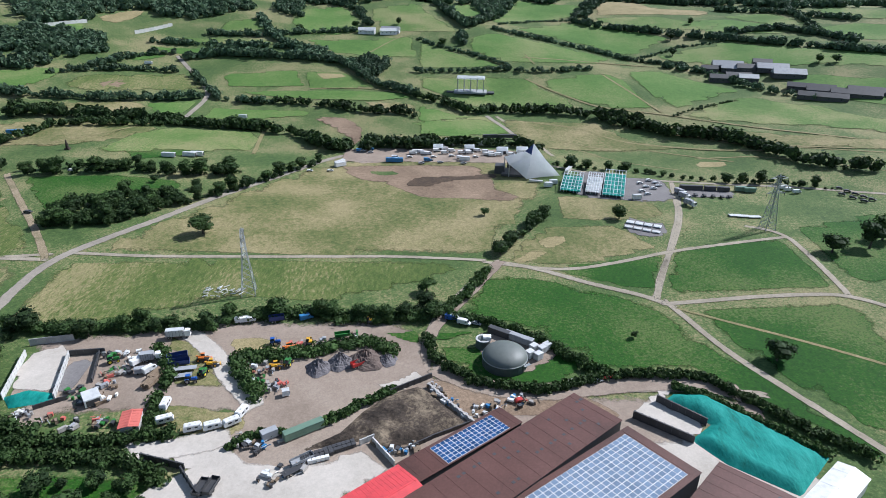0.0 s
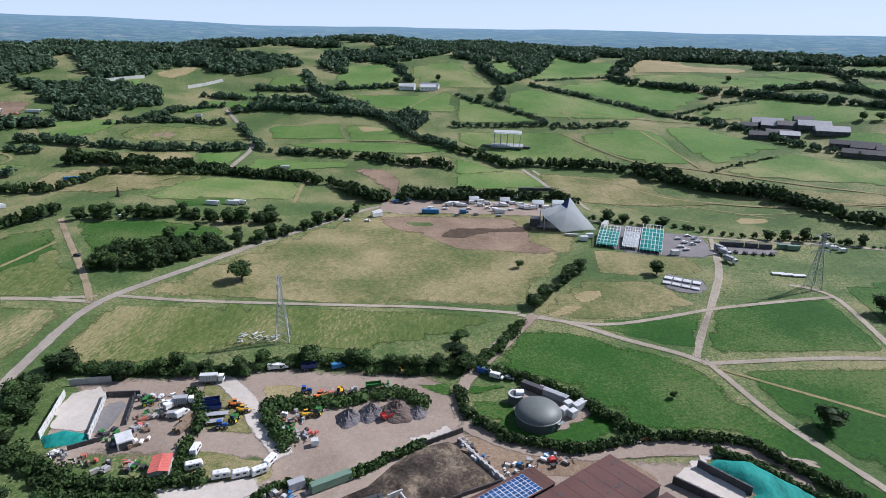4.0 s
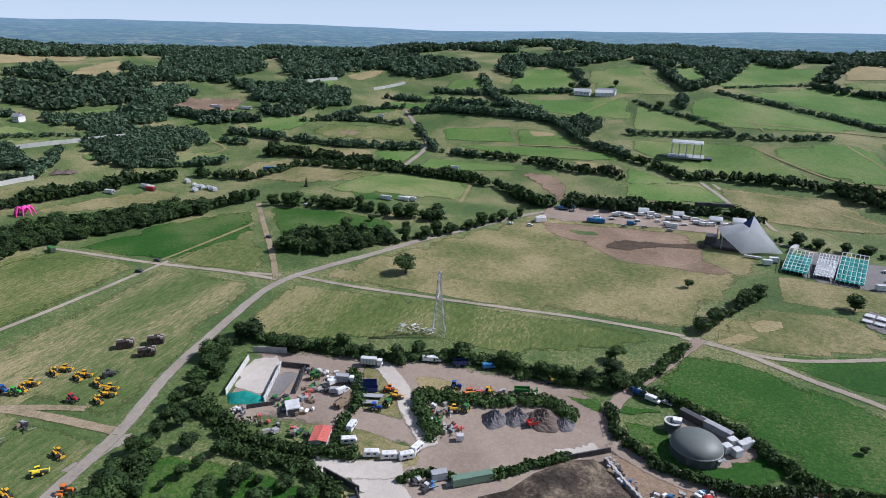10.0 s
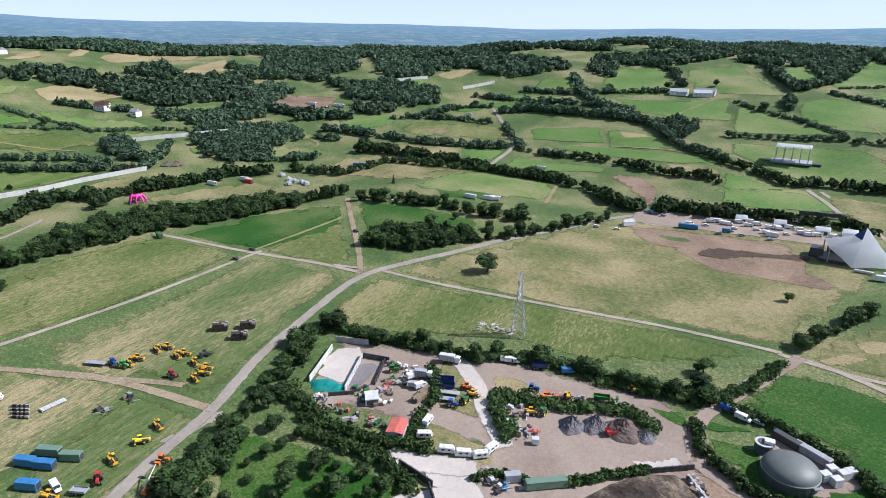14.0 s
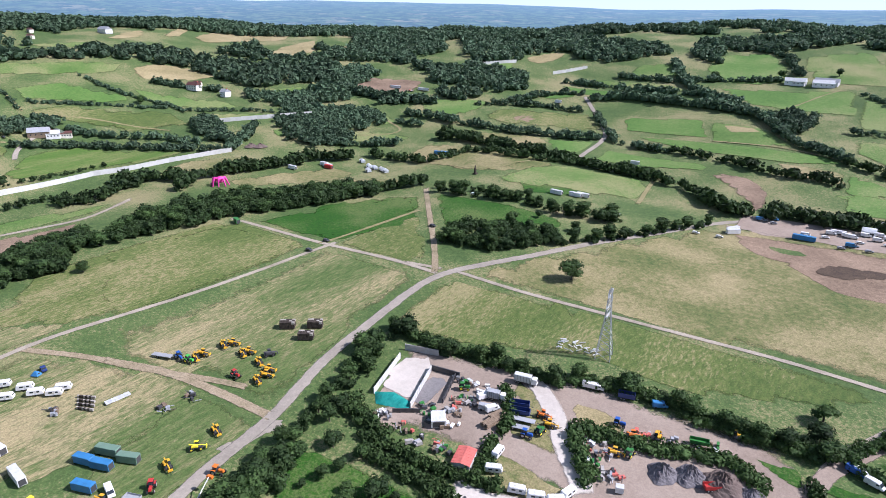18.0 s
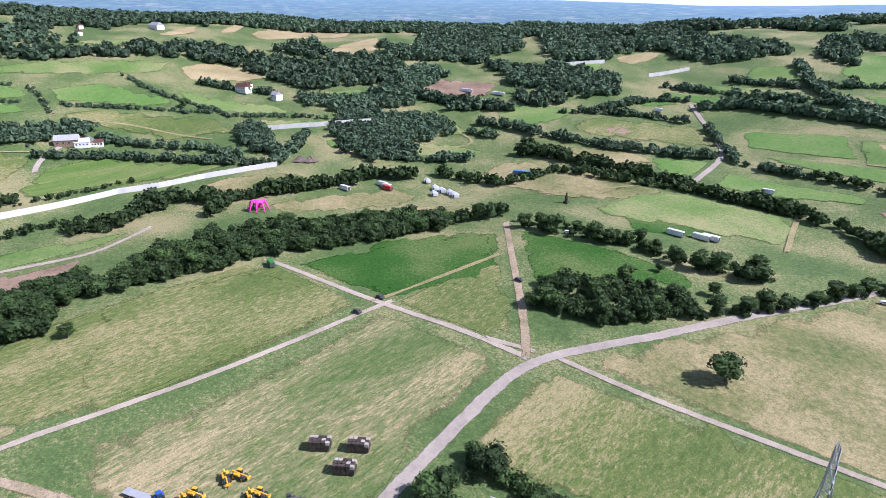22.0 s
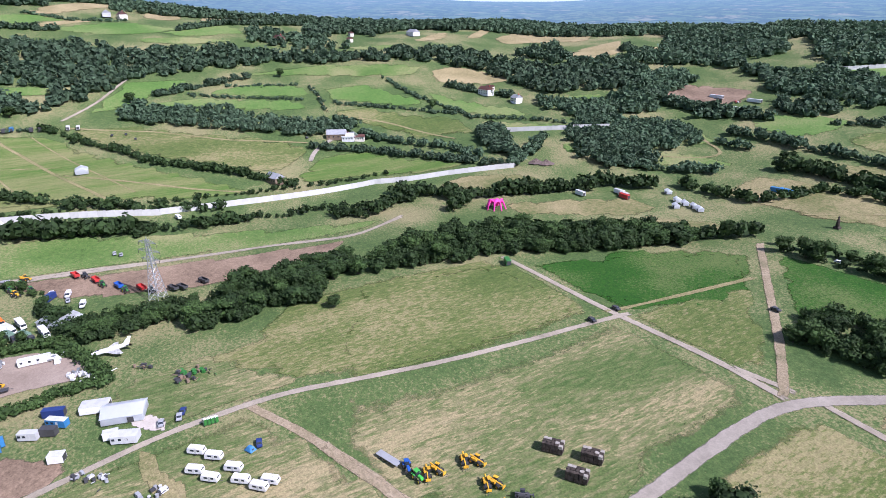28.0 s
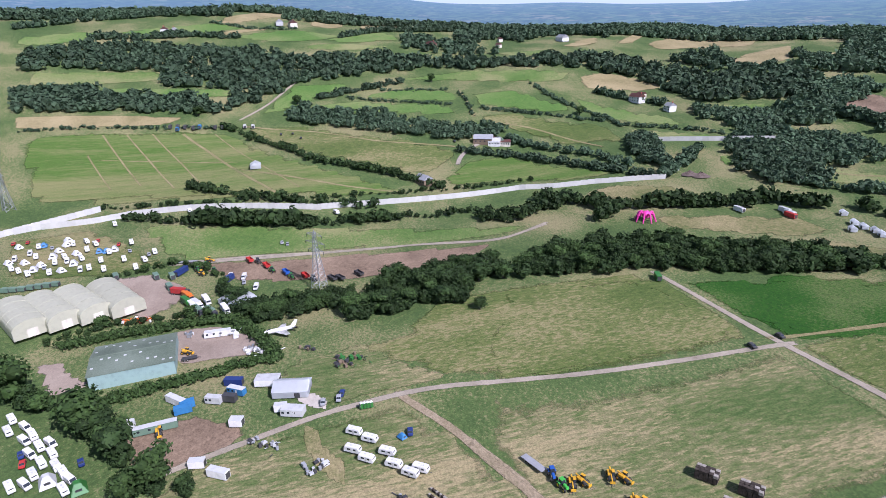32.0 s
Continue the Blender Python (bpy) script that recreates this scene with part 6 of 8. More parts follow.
def settling_tank(spot, radius):
    r = thing("settling_tank", spot, 0, "small open round concrete tank beside the gas dome", "tank")
    bm = bmesh.new()
    tube(bm, (0, 0, -.5), (0, 0, 3.2), radius, None, 32)
    part("tank_wall", bm, P["tank"], r)
    part("rim_band", made(tube, (0, 0, 3.1), (0, 0, 3.4), radius * 1.03, None, 32), P["pale"], r)
    part("cover", made(tube, (0, 0, 3.3), (0, 0, 3.6), radius * .9, radius * .5, 32), P["dome"], r)
    part("hatch", made(box, (radius * .5, 0, 3.9), (3.2, 2.6, 1.3), .95, .05), P["white"], r)
    return r


def pyramid_stage(spot, heading, h):
    """A white tent pyramid with one shaded skin coloured navy and an awning lifted over the open stage mouth."""
    r = thing("pyramid_stage", spot, heading, "large white pyramid stage tent with a dark open mouth", "stage tent", lift=0.2)

    def skin(rows, name, tint="canvas", label=""):
        bm = bmesh.new()
        bm.faces.new([bm.verts.new(p) for p in rows])
        bmesh.ops.triangulate(bm, faces=bm.faces[:])
        bmesh.ops.subdivide_edges(bm, edges=bm.edges[:], cuts=5, use_grid_fill=True)
        c = Vector((0, 0, h * .3))
        for v in bm.verts:
            d = min((v.co - Vector(a)).length for a in rows)
            v.co += (c - v.co).normalized() * min(d * .05, 0.7)
        return part(name, bm, P[tint], r, label)
    apex, right, front, back = (0, 0, h), (18.5, -2, 1.2), (-3, -12, .6), (4, 15, .8)
    brow, fold = (-5.2, 0.6, 15.6), (-1.0, -3.6, 14.4)
    tip, lip, rear = (-18.5, -1, 11.6), (-15, -8, 8.6), (-15, 9, 7.0)
    skin([apex, front, right], "side_skin")
    skin([apex, fold, front], "side_skin")
    skin([apex, right, back], "side_skin")
    skin([apex, back, rear, brow], "back_skin")
    # skin on the shaded side, its shade put in as navy
    skin([apex, brow, fold], "gusset", "navy", "tent skin under the peak, its shade coloured dark blue")
    skin([brow, tip, lip, front, fold], "awning", "canvas", "lifted white awning over the stage mouth")
    skin([brow, rear, tip], "awning", "canvas")
    # floor and back wall are coloured dark for the mouth's shaded interior
    part("stage_floor", made(box, (-11, 0, .9), (17, 15, 1.6), 1, .1), P["dark"], r)
    part("back_wall", made(box, (-9, 7.5, 4.2), (15, .5, 8), 1, .05), P["dark"], r)
    part("side_wing", made(box, (-21, 2, 2.6), (7, 9, 5.2), .9, .1), P["dark"], r)
    for x, y, z in ((-18, -1, 11), (-14.6, -7.8, 8.2), (-14.6, 8.6, 6.6)):
        part("mast", made(tube, (x, y, 0), (x, y, z), .35, .3, 8), P["steel"], r)
    for x in (-15, -11, -7):
        part("truss", made(box, (x, 0, 7.6), (.5, 13, .5), 1, .05), P["dark"], r)
    part("forestage", made(box, (3, -14, .5), (9, 1.6, 1.0), 1, .1), P["pale"], r)
    return r


def grandstand(spot, heading, l, w, tint, rise=4.0):
    """A raised viewing platform: a sheeted deck inside an open frame of white scaffolding that climbs to the rear."""
    r = thing("viewing_platform", spot, heading, "viewing platform of white scaffolding with teal sheeting", "platform", "viewing platforms")
    tilt = math.degrees(math.atan2(rise * .6, w))
    part("deck", made(box, (0, 0, 0), (l, w, .3), 1, .05), P[tint], r).matrix_local = pose(0, 0, 1.2 + rise * .3, tilt, 0, 0)
    for i in range(7):
        x = -l / 2 + l * i / 6
        for j in range(5):
            top = 2.6 + rise * j / 4
            part("post", made(tube, (x, -w / 2 + w * j / 4, 0), (x, -w / 2 + w * j / 4, top), .12, None, 5), P["canvas"], r)
        part("rafter", made(tube, (x, -w / 2, 2.6), (x, w / 2, 2.6 + rise), .17, None, 5), P["canvas"], r)
    for j in range(7):
        top = 2.6 + rise * j / 6
        part("purlin", made(tube, (-l / 2, -w / 2 + w * j / 6, top), (l / 2, -w / 2 + w * j / 6, top), .17, None, 5), P["canvas"], r)
    return r


def canopy_stage(spot, heading, l, w, h):
    r = thing("canopy_stage", spot, heading, "open steel stage frame with a flat white roof", "stage frame")
    part("roof", made(box, (0, 0, h), (l, w, 1.2), .97, .1), P["canvas"], r)
    part("deck", made(box, (0, 0, .8), (l * 1.15, w * 1.1, 1.6), 1, .1), P["grey"], r)
    for i in range(5):
        for s in (-1, 1):
            part("column", made(tube, (-l * .46 + l * .23 * i, s * w * .45, 0), (-l * .46 + l * .23 * i, s * w * .45, h), .3, None, 6), P["steel"], r)
    for s in (-1, 1):
        part("ramp", made(box, (s * l * .72, 0, .5), (l * .25, w * .6, .9), .9, .05), P["dark"], r)
    return r


def aircraft(spot, heading):
    r = thing("aircraft", spot, heading, "old white swept-wing jet aircraft standing on the grass", "aircraft")
    bm = bmesh.new()
    tube(bm, (-7, 0, 2.0), (4.5, 0, 1.9), .75, .95, 14)
    tube(bm, (4.5, 0, 1.9), (8, 0, 1.7), .95, .15, 14)
    part("fuselage", bm, P["white"], r)
    for s in (-1, 1):
        bm = bmesh.new()
        f = bm.faces.new([bm.verts.new(p) for p in ((2.2, s * .7, 1.6), (-2.2, s * 5.6, 1.5), (-4.0, s * 5.6, 1.5), (-3.0, s * .7, 1.6))])
        bmesh.ops.solidify(bm, geom=[f], thickness=.25)
        part("wing", bm, P["white"], r)
        bm = bmesh.new()
        f = bm.faces.new([bm.verts.new(p) for p in ((-5.2, s * .4, 2.2), (-7.2, s * 2.6, 2.2), (-8.0, s * 2.6, 2.2), (-7.2, s * .4, 2.2))])
        bmesh.ops.solidify(bm, geom=[f], thickness=.15)
        part("tailplane", bm, P["white"], r)
    part("fin", made(profile, [(-4.6, 2.5), (-7.2, 2.5), (-8.2, 5.2), (-7.0, 5.2)], -.12, .12), P["white"], r)
    part("cockpit", made(box, (4.2, 0, 2.75), (2.0, .8, .6), .6, .15), P["glass"], r)
    for x, y in ((4.5, 0), (-1.5, 1.4), (-1.5, -1.4)):
        part("undercarriage", made(tube, (x, y, 0), (x, y, 1.5), .14), P["dark"], r)
    return r


def sculpture(spot, s=1.0):
    """A big pink piece of outdoor art with bent limbs, and a white hut behind."""
    rng = random.Random(4)
    bm = bmesh.new()
    bmesh.ops.create_icosphere(bm, subdivisions=2, radius=3.2 * s, matrix=Matrix.Translation((0, 0, 5 * s)))
    for i in range(8):
        a = i * .785
        k = (5.2 * s * math.cos(a), 5.2 * s * math.sin(a), rng.uniform(6, 8.5) * s)
        tube(bm, (1.5 * s * math.cos(a), 1.5 * s * math.sin(a), 5 * s), k, 1.1 * s, .8 * s, 8)
        tube(bm, k, (8 * s * math.cos(a), 8 * s * math.sin(a), 0), .9 * s, .4 * s, 8)
    me = bpy.data.meshes.new("sculpture")
    bm.to_mesh(me)
    bm.free()
    me.materials.append(P["pink"])
    ob = new("sculpture", me)
    ob.matrix_world = pose(spot[0], spot[1], land(*spot))
    return tagged(ob, "hot pink spider-like outdoor sculpture among the trees", "sculpture")


def statue(spot, h=7.0):
    bm = bmesh.new()
    box(bm, (0, 0, h * .08), (h * .45, h * .45, h * .16), .9, .1)
    tube(bm, (0, 0, h * .12), (0, 0, h * .6), h * .16, h * .12, 10)
    tube(bm, (0, 0, h * .6), (0, 0, h * .82), h * .13, h * .06, 10)
    bmesh.ops.create_icosphere(bm, subdivisions=2, radius=h * .08, matrix=Matrix.Translation((0, 0, h * .9)))
    me = bpy.data.meshes.new("statue")
    bm.to_mesh(me)
    bm.free()
    me.materials.append(P["crate_brown"])
    ob = new("statue", me)
    ob.matrix_world = pose(spot[0], spot[1], land(*spot))
    return tagged(ob, "tall dark wooden statue standing in a field", "statue")


def house(spot, heading, l=12.0, w=8.0, eave=5.0, roof="roof_brown", wall="cream", label="small farmhouse with pale walls and a pitched roof"):
    def build():
        r = root_of("house", label, "house", "farm buildings")
        part("wall", made(box, (0, 0, eave / 2 - .5), (l, w, eave + 1)), P[wall], r)
        part("roof", made(profile, [(-w / 2 - .4, eave - .1), (w / 2 + .4, eave - .1), (0, eave + w * .38)], -l / 2 - .3, l / 2 + .3), P[roof], r).matrix_local = pose(0, 0, 0, 0, 0, 90)
        for i in range(4):
            for z in ((eave * .3, eave * .75) if eave > 4 else (eave * .5,)):
                for s in (-1, 1):
                    part("window", made(box, (-l * .36 + i * l * .24, s * (w / 2 + .02), z), (1.0, .08, 1.1)), P["glass"], r)
        boxes("chimney", P["brick_red"], r, [((l * .4, 0, eave + w * .38 + .4), (.8, .8, 1.6))] if eave > 4 else [])
        return r
    return placed(("house", l, w, eave, roof, wall), build, spot, heading)


def pipes(spot, heading, n=14, l=5.0, tint="white", label="scattered white poles lying on the grass"):
    r = thing("pole_pile", spot, heading, label, "pole pile")
    rng = random.Random(n)
    for i in range(n):
        x, y, a = rng.uniform(-8, 8), rng.uniform(-4, 4), rng.uniform(-.9, .9)
        part("pole", made(tube, (x, y, .25), (x + l * math.cos(a), y + l * math.sin(a), .35 + .5 * rng.random()), .22, None, 6), P[tint], r)
    return r


def logs(spot, heading, l=7.0, n=(5, 3), tint="timber", label="stacked grey timber poles on the yard"):
    r = thing("timber_stack", spot, heading, label, "timber stack")
    rng = random.Random(n[0])
    for i in range(n[0]):
        for k in range(n[1]):
            part("log", made(tube, (-l / 2 + rng.uniform(-.4, .4), (i - n[0] / 2) * .62, .35 + .55 * k), (l / 2 + rng.uniform(-.4, .4), (i - n[0] / 2) * .62, .35 + .55 * k), .29, None, 7), P[tint], r)
    return r


def scrap(spot, heading, tints, label="jumble of spare machine parts and pallets"):
    """A loose pile of odd boxes, bars and drums."""
    r = thing("scrap_pile", spot, heading, label, "scrap pile", "heaps of spare parts")
    rng = random.Random(int(abs(spot[0] * 13 + spot[1] * 7)))
    for i in range(9):
        x, y = rng.uniform(-3, 3), rng.uniform(-2, 2)
        t = P[rng.choice(tints)]
        q = rng.random()
        if q < .5:
            part("pallet", made(box, (x, y, .5 + .3 * rng.random()), (rng.uniform(1, 2.4), rng.uniform(.7, 1.4), rng.uniform(.5, 1.3)), .95, .04, rng.random() * 3), t, r)
        elif q < .8:
            part("bar", made(tube, (x, y, .3), (x + rng.uniform(-3, 3), y + rng.uniform(-2, 2), .5 + rng.random()), .14, None, 6), t, r)
        else:
            part("drum", made(tube, (x, y, 0), (x, y, 1.1), .5, None, 12), t, r)
    return r

# ---- farm buildings in the foreground ----
shed((18.9, 155.7), (-12.1, 130.4), (25.3, 148.1), 5.5, 0.8, 'roof_brown', 'dark', 'lean-to farm shed with a brown sheet roof and blue solar panels', sheets=10, mono=True, solar=(1, 14, 6, 0.12, 0.72, 0.12, 0.95, 'panel'))
shed((43.6, 161.8), (-3.6, 121.6), (57.6, 149.6), 7, 1, 'roof_brown', 'dark', 'long farm shed with a rusty brown sheet roof', grow=1.25, sheets=16, skylights=40, mono=True)
# sky reflection on these panels is put into their colour
shed((57.0, 146.3), (32.1, 127.3), (77.9, 131.5), 7, 1, 'roof_brown', 'dark', 'farm shed with a brown roof covered in solar panels with painted sky glare', grow=1.9, sheets=10, mono=True, solar=(1, 24, 12, 0.06, 0.92, 0.08, 0.92, 'panel_glare'))
shed((79.7, 132.9), (68.7, 121.7), (95.8, 119.3), 6, 1.5, 'roof_brown', 'dark', 'small farm shed with a dark brown roof', grow=1.5, sheets=6, skylights=4, mono=True)
shed((-11.5, 129.7), (-25.7, 117.5), (0.6, 118.1), 6, 1.2, 'roof_red', 'pale', 'farm shed with a bright red ribbed sheet roof', grow=1.6, sheets=24)
shed((114.5, 134.6), (96.6, 120.2), (119.6, 128.0), 5, 1, 'white', 'pale', 'shed with a plain white roof', grow=1.4, sheets=4)
lumpy([(80, 170), (90, 170), (102, 158), (117, 141), (101, 126), (85, 138), (78, 148), (87, 155), (75, 166)], 'teal', 2.2, 'silage_clamp', 'silage clamp under wrinkled teal sheeting', 'silage clamp', rough=0.35, wave=0.12)
lumpy([(-43, 140), (-31, 149), (-25, 159), (-17, 168), (-8, 172), (-4, 170), (9, 154), (0, 149), (-13, 142), (-20, 143), (-22, 146), (-30, 144)], 'muck', 1.6, 'manure_heap', 'broad dark manure heap trodden with ruts', 'manure heap', rough=0.8, wave=0.3)
lumpy([(-143, 160), (-137, 164), (-127, 163), (-126, 159), (-138, 155)], 'teal', 1.6, 'silage_clamp', 'low silage clamp under teal sheeting', 'silage clamp', rough=0.3)
wall_run([(73, 166), (85, 155)], 3.0, 0.5, 'dark', 'dark concrete wall of the silage clamp')
wall_run([(63, 158), (78, 147)], 3.0, 0.5, 'dark', 'dark concrete wall of the silage clamp')
wall_run([(-149, 182), (-143, 161)], 2.6, 0.3, 'fence', 'white rendered bay wall')
wall_run([(-151, 188), (-138, 192)], 2.8, 0.3, 'wall', 'plain grey bay wall')
wall_run([(-134, 183), (-127, 162)], 2.4, 0.4, 'fence', 'white rendered bay wall')
wall_run([(-134, 183), (-124, 185)], 2.4, 0.4, 'dark', 'dark concrete bay wall')
wall_run([(-124, 185), (-119, 170)], 2.0, 0.3, 'dark', 'dark concrete bay wall')
wall_run([(-130, 155), (-123, 160)], 1.8, 0.4, 'dark', 'dark concrete bay wall')
wall_run([(-17, 168), (-5, 176)], 2.2, 0.4, 'dark', 'dark wall of the manure yard')
wall_run([(-4, 172), (3, 163), (10, 155)], 1.8, 0.8, 'wall', 'weathered wall of the manure yard')
wall_run([(10, 154), (-1, 148), (-10, 142)], 1.6, 0.4, 'dark', 'dark wall of the manure yard')
wall_run([(-24, 144), (-21, 146), (-14, 137)], 2.2, 0.4, 'fence', 'pale concrete yard wall')
wall_run([(-87, 136), (-75, 133), (-66, 123)], 2.4, 0.4, 'dark', 'dark retaining wall beside the apron')
wall_run([(-49, 144), (-31, 157)], 1.0, 0.6, 'wall', 'low concrete block wall')
# ---- gas plant ----
gas_tank((23.4, 186.4), 8.3)
settling_tank((15.9, 196.6), 2.8)
container((22.6, 203.9), -33, 'dark', l=9.0)
container((29.9, 200.0), -33, 'grey', l=12.0)
for spot in [(35, 194), (38, 193), (36, 189)]:
    container(spot, 40, 'pale', l=3.0)
for spot in [(33, 190), (40, 195)]:
    container(spot, 40, 'white', l=3.0)
for spot in [(6, 214), (9, 211)]:
    van(spot, -20, 'white')
for spot in [(12, 213), (14, 211)]:
    car(spot, -20, 'grey')
for spot in [(4, 214)]:
    van(spot, -20, 'blue')
# ---- compound ----
caravan((-89.2, 158.4), 94)
caravan((-86.5, 151.2), 27)
caravan((-76.5, 148.1), 21)
caravan((-70.7, 149.2), 25)
caravan((-65.3, 151.2), 38)
caravan((-63.6, 155.9), 75)
shed((-99.8, 152.1), (-97.6, 144.4), (-94.0, 153.0), 2.8, 0.5, 'brick_red', 'wall', 'low store with a faded red sheet roof', sheets=6)
trailer((-95.1, 183.1), 22, 'navy', 7.0, sides=1.4)
trailer((-93.1, 179.7), 17, 'navy', 7.0, sides=1.4)
trailer((-90.2, 177.1), 14, 'grey', 8.0)
trailer((-90.3, 172.9), 17, 'grey', 8.0)
for spot in [(-86, 171)]:
    tractor(spot, 10, 'blue')
for spot in [(-83, 175), (-55, 182)]:
    tractor(spot, 80, 'green')
for spot in [(-86, 183)]:
    telehandler(spot, 10, 'orange')
for spot in [(-82, 180), (-59, 180)]:
    telehandler(spot, 15)
lorry((-100.0, 196.5), 11, 'white', 'pale', 9.0)
for spot in [(-99, 170)]:
    logs(spot, 75)
for spot in [(-99, 174)]:
    logs(spot, 75, l=6.0)
for spot in [(-108, 180), (-102, 176)]:
    van(spot, 60)
for spot in [(-104, 175)]:
    van(spot, 20, 'grey')
for spot in [(-104, 182)]:
    lorry(spot, 15, 'white', 'grey', 7.0)
for spot in [(-117, 180)]:
    tractor(spot, 30, 'green')
scrap((-121.2, 184.4), 0, ['steel', 'green', 'dark'])
scrap((-115.9, 184.2), 47, ['white', 'pale', 'timber'])
scrap((-109.9, 176.8), 94, ['dark', 'grey', 'rim'])
scrap((-114.8, 172.8), 141, ['timber', 'brick_red', 'grey'])
scrap((-113.0, 175.1), 8, ['steel', 'green', 'dark'])
scrap((-110.5, 183.9), 55, ['white', 'pale', 'timber'])
scrap((-113.4, 164.5), 102, ['dark', 'grey', 'rim'])
scrap((-112.1, 167.5), 149, ['timber', 'brick_red', 'grey'])
scrap((-117.1, 159.3), 16, ['steel', 'green', 'dark'])
scrap((-113.5, 161.1), 63, ['white', 'pale', 'timber'])
scrap((-114.7, 148.6), 110, ['dark', 'grey', 'rim'])
scrap((-108.6, 150.3), 157, ['timber', 'brick_red', 'grey'])
scrap((-104.7, 149.6), 24, ['steel', 'green', 'dark'])
scrap((-133.2, 150.2), 71, ['white', 'pale', 'timber'])
scrap((-131.3, 152.9), 118, ['dark', 'grey', 'rim'])
scrap((-120.8, 150.0), 165, ['timber', 'brick_red', 'grey'])
scrap((-121.7, 164.2), 32, ['steel', 'green', 'dark'])
scrap((-109.4, 160.3), 79, ['white', 'pale', 'timber'])
container((-113.8, 159.8), -51, 'white', l=6.0, w=5.0)
for spot, size, kind in (((-43.8, 180.8), (5.0, 4.2), 'stone'), ((-36.4, 184.4), (5.2, 4.4), 'stone'), ((-27.8, 186.4), (7.0, 4.6), 'brown_stone'), ((-19.8, 186.7), (4.0, 2.6), 'stone')):
    heap(spot, size[0], size[1], kind)
van((-78.1, 208.1), 15, 'white', 8.0)
trailer((-65.9, 209.3), 16, 'navy', 6.0, sides=1.6)
van((-54.6, 211.6), 30, 'sky')
for spot in [(-63, 194)]:
    tractor(spot, 10, 'blue')
for spot in [(-57, 191)]:
    telehandler(spot, 30, 'orange')
for spot in [(-50, 195), (-29, 211)]:
    telehandler(spot, 100)
trailer((-38.2, 200.0), 16, 'green', 6.0, sides=1.0)
trailer((-29.9, 182.4), 37, 'red', 5.0, sides=1.0)
scrap((-65.7, 176.6), 0, ['brick_red', 'grey', 'dark'])
scrap((-61.7, 174.6), 61, ['white', 'green', 'timber'])
scrap((-57.4, 169.4), 122, ['dark', 'grey', 'rim'])
scrap((-55.5, 171.0), 3, ['brick_red', 'grey', 'dark'])
scrap((-68.1, 179.7), 64, ['white', 'green', 'timber'])
scrap((-62.1, 179.9), 125, ['dark', 'grey', 'rim'])
scrap((-55.4, 194.0), 6, ['brick_red', 'grey', 'dark'])
scrap((-33.9, 200.2), 67, ['white', 'green', 'timber'])
scrap((-44.9, 195.3), 128, ['dark', 'grey', 'rim'])
for spot in [(-52, 166), (-65, 171)]:
    container(spot, 20, 'white', l=2.4, w=2.0, h=2.0)
container((-42.2, 148.4), 35, 'olive', l=13.0)
container((-52.3, 146.2), 35, 'grey', l=5.0)
crate_stack((-35.9, 139.6), 24, (7, 2, 1), (1.3, 1.3, 1.2), 'dark', 'row of black wrapped bales on the yard')
crate_stack((-29.7, 142.9), 26, (7, 2, 1), (1.3, 1.3, 1.2), 'dark', 'row of black wrapped bales on the yard')
crate_stack((-35.1, 137.7), 21, (5, 1, 1), (1.2, 1.2, 1.2), 'white', 'row of white plastic cube tanks')
trailer((-40.1, 136.2), 38, 'grey', 7.0, sides=0.8)
trailer((-42.0, 132.0), 39, 'dark', 6.0)
trailer((-65.6, 125.0), 82, 'dark', 6.0, sides=0.8)
trailer((-62.8, 125.4), 81, 'dark', 6.0, sides=1.0)
scrap((-57.4, 143.2), 0, ['timber', 'dark', 'pale'])
scrap((-55.0, 140.9), 53, ['white', 'sky', 'dark'])
scrap((-60.3, 144.3), 106, ['grey', 'rim', 'timber'])
scrap((-48.5, 129.2), 159, ['timber', 'dark', 'pale'])
scrap((-46.7, 131.3), 32, ['white', 'sky', 'dark'])
scrap((-40.8, 133.6), 85, ['grey', 'rim', 'timber'])
scrap((0.2, 167.2), 138, ['timber', 'dark', 'pale'])
scrap((4.0, 163.1), 11, ['white', 'sky', 'dark'])
scrap((-1.8, 171.5), 64, ['grey', 'rim', 'timber'])
scrap((12.2, 159.2), 117, ['timber', 'dark', 'pale'])
scrap((16.9, 161.2), 170, ['white', 'sky', 'dark'])
scrap((19.8, 162.9), 43, ['grey', 'rim', 'timber'])
scrap((9.4, 156.4), 96, ['timber', 'dark', 'pale'])
scrap((-13.0, 141.1), 149, ['white', 'sky', 'dark'])
scrap((-10.5, 142.3), 22, ['grey', 'rim', 'timber'])
scrap((-7.2, 143.1), 75, ['timber', 'dark', 'pale'])
scrap((25.6, 165.0), 128, ['white', 'sky', 'dark'])
scrap((30.4, 166.0), 1, ['grey', 'rim', 'timber'])
for spot in [(27, 165), (59, 178)]:
    car(spot, 20, 'red')
for spot in [(46, 175), (55, 176)]:
    car(spot, 20, 'white')
# ---- main arena and stages ----
pyramid_stage((57.4, 386.5), -8, 21)
grandstand((80.0, 364.0), -16, 12.0, 23.0, 'teal')
grandstand((93.5, 362.0), -16, 9.0, 24.0, 'pale')
grandstand((106.0, 362.5), -16, 12.5, 36.0, 'teal')
canopy_stage((23.5, 594.6), -4, 26.9, 16, 14)
# vehicles and cabins behind the arena
for spot in [(-35, 419), (-21, 432), (-15, 429), (11, 419), (17, 433), (24, 437), (30, 435), (34, 431), (1, 439), (5, 435), (48, 430)]:
    van(spot, 5)
for spot in [(-16, 407), (-3, 409), (-10, 414), (-54, 432), (-60, 435), (13, 407), (42, 436)]:
    car(spot, 20, 'grey')
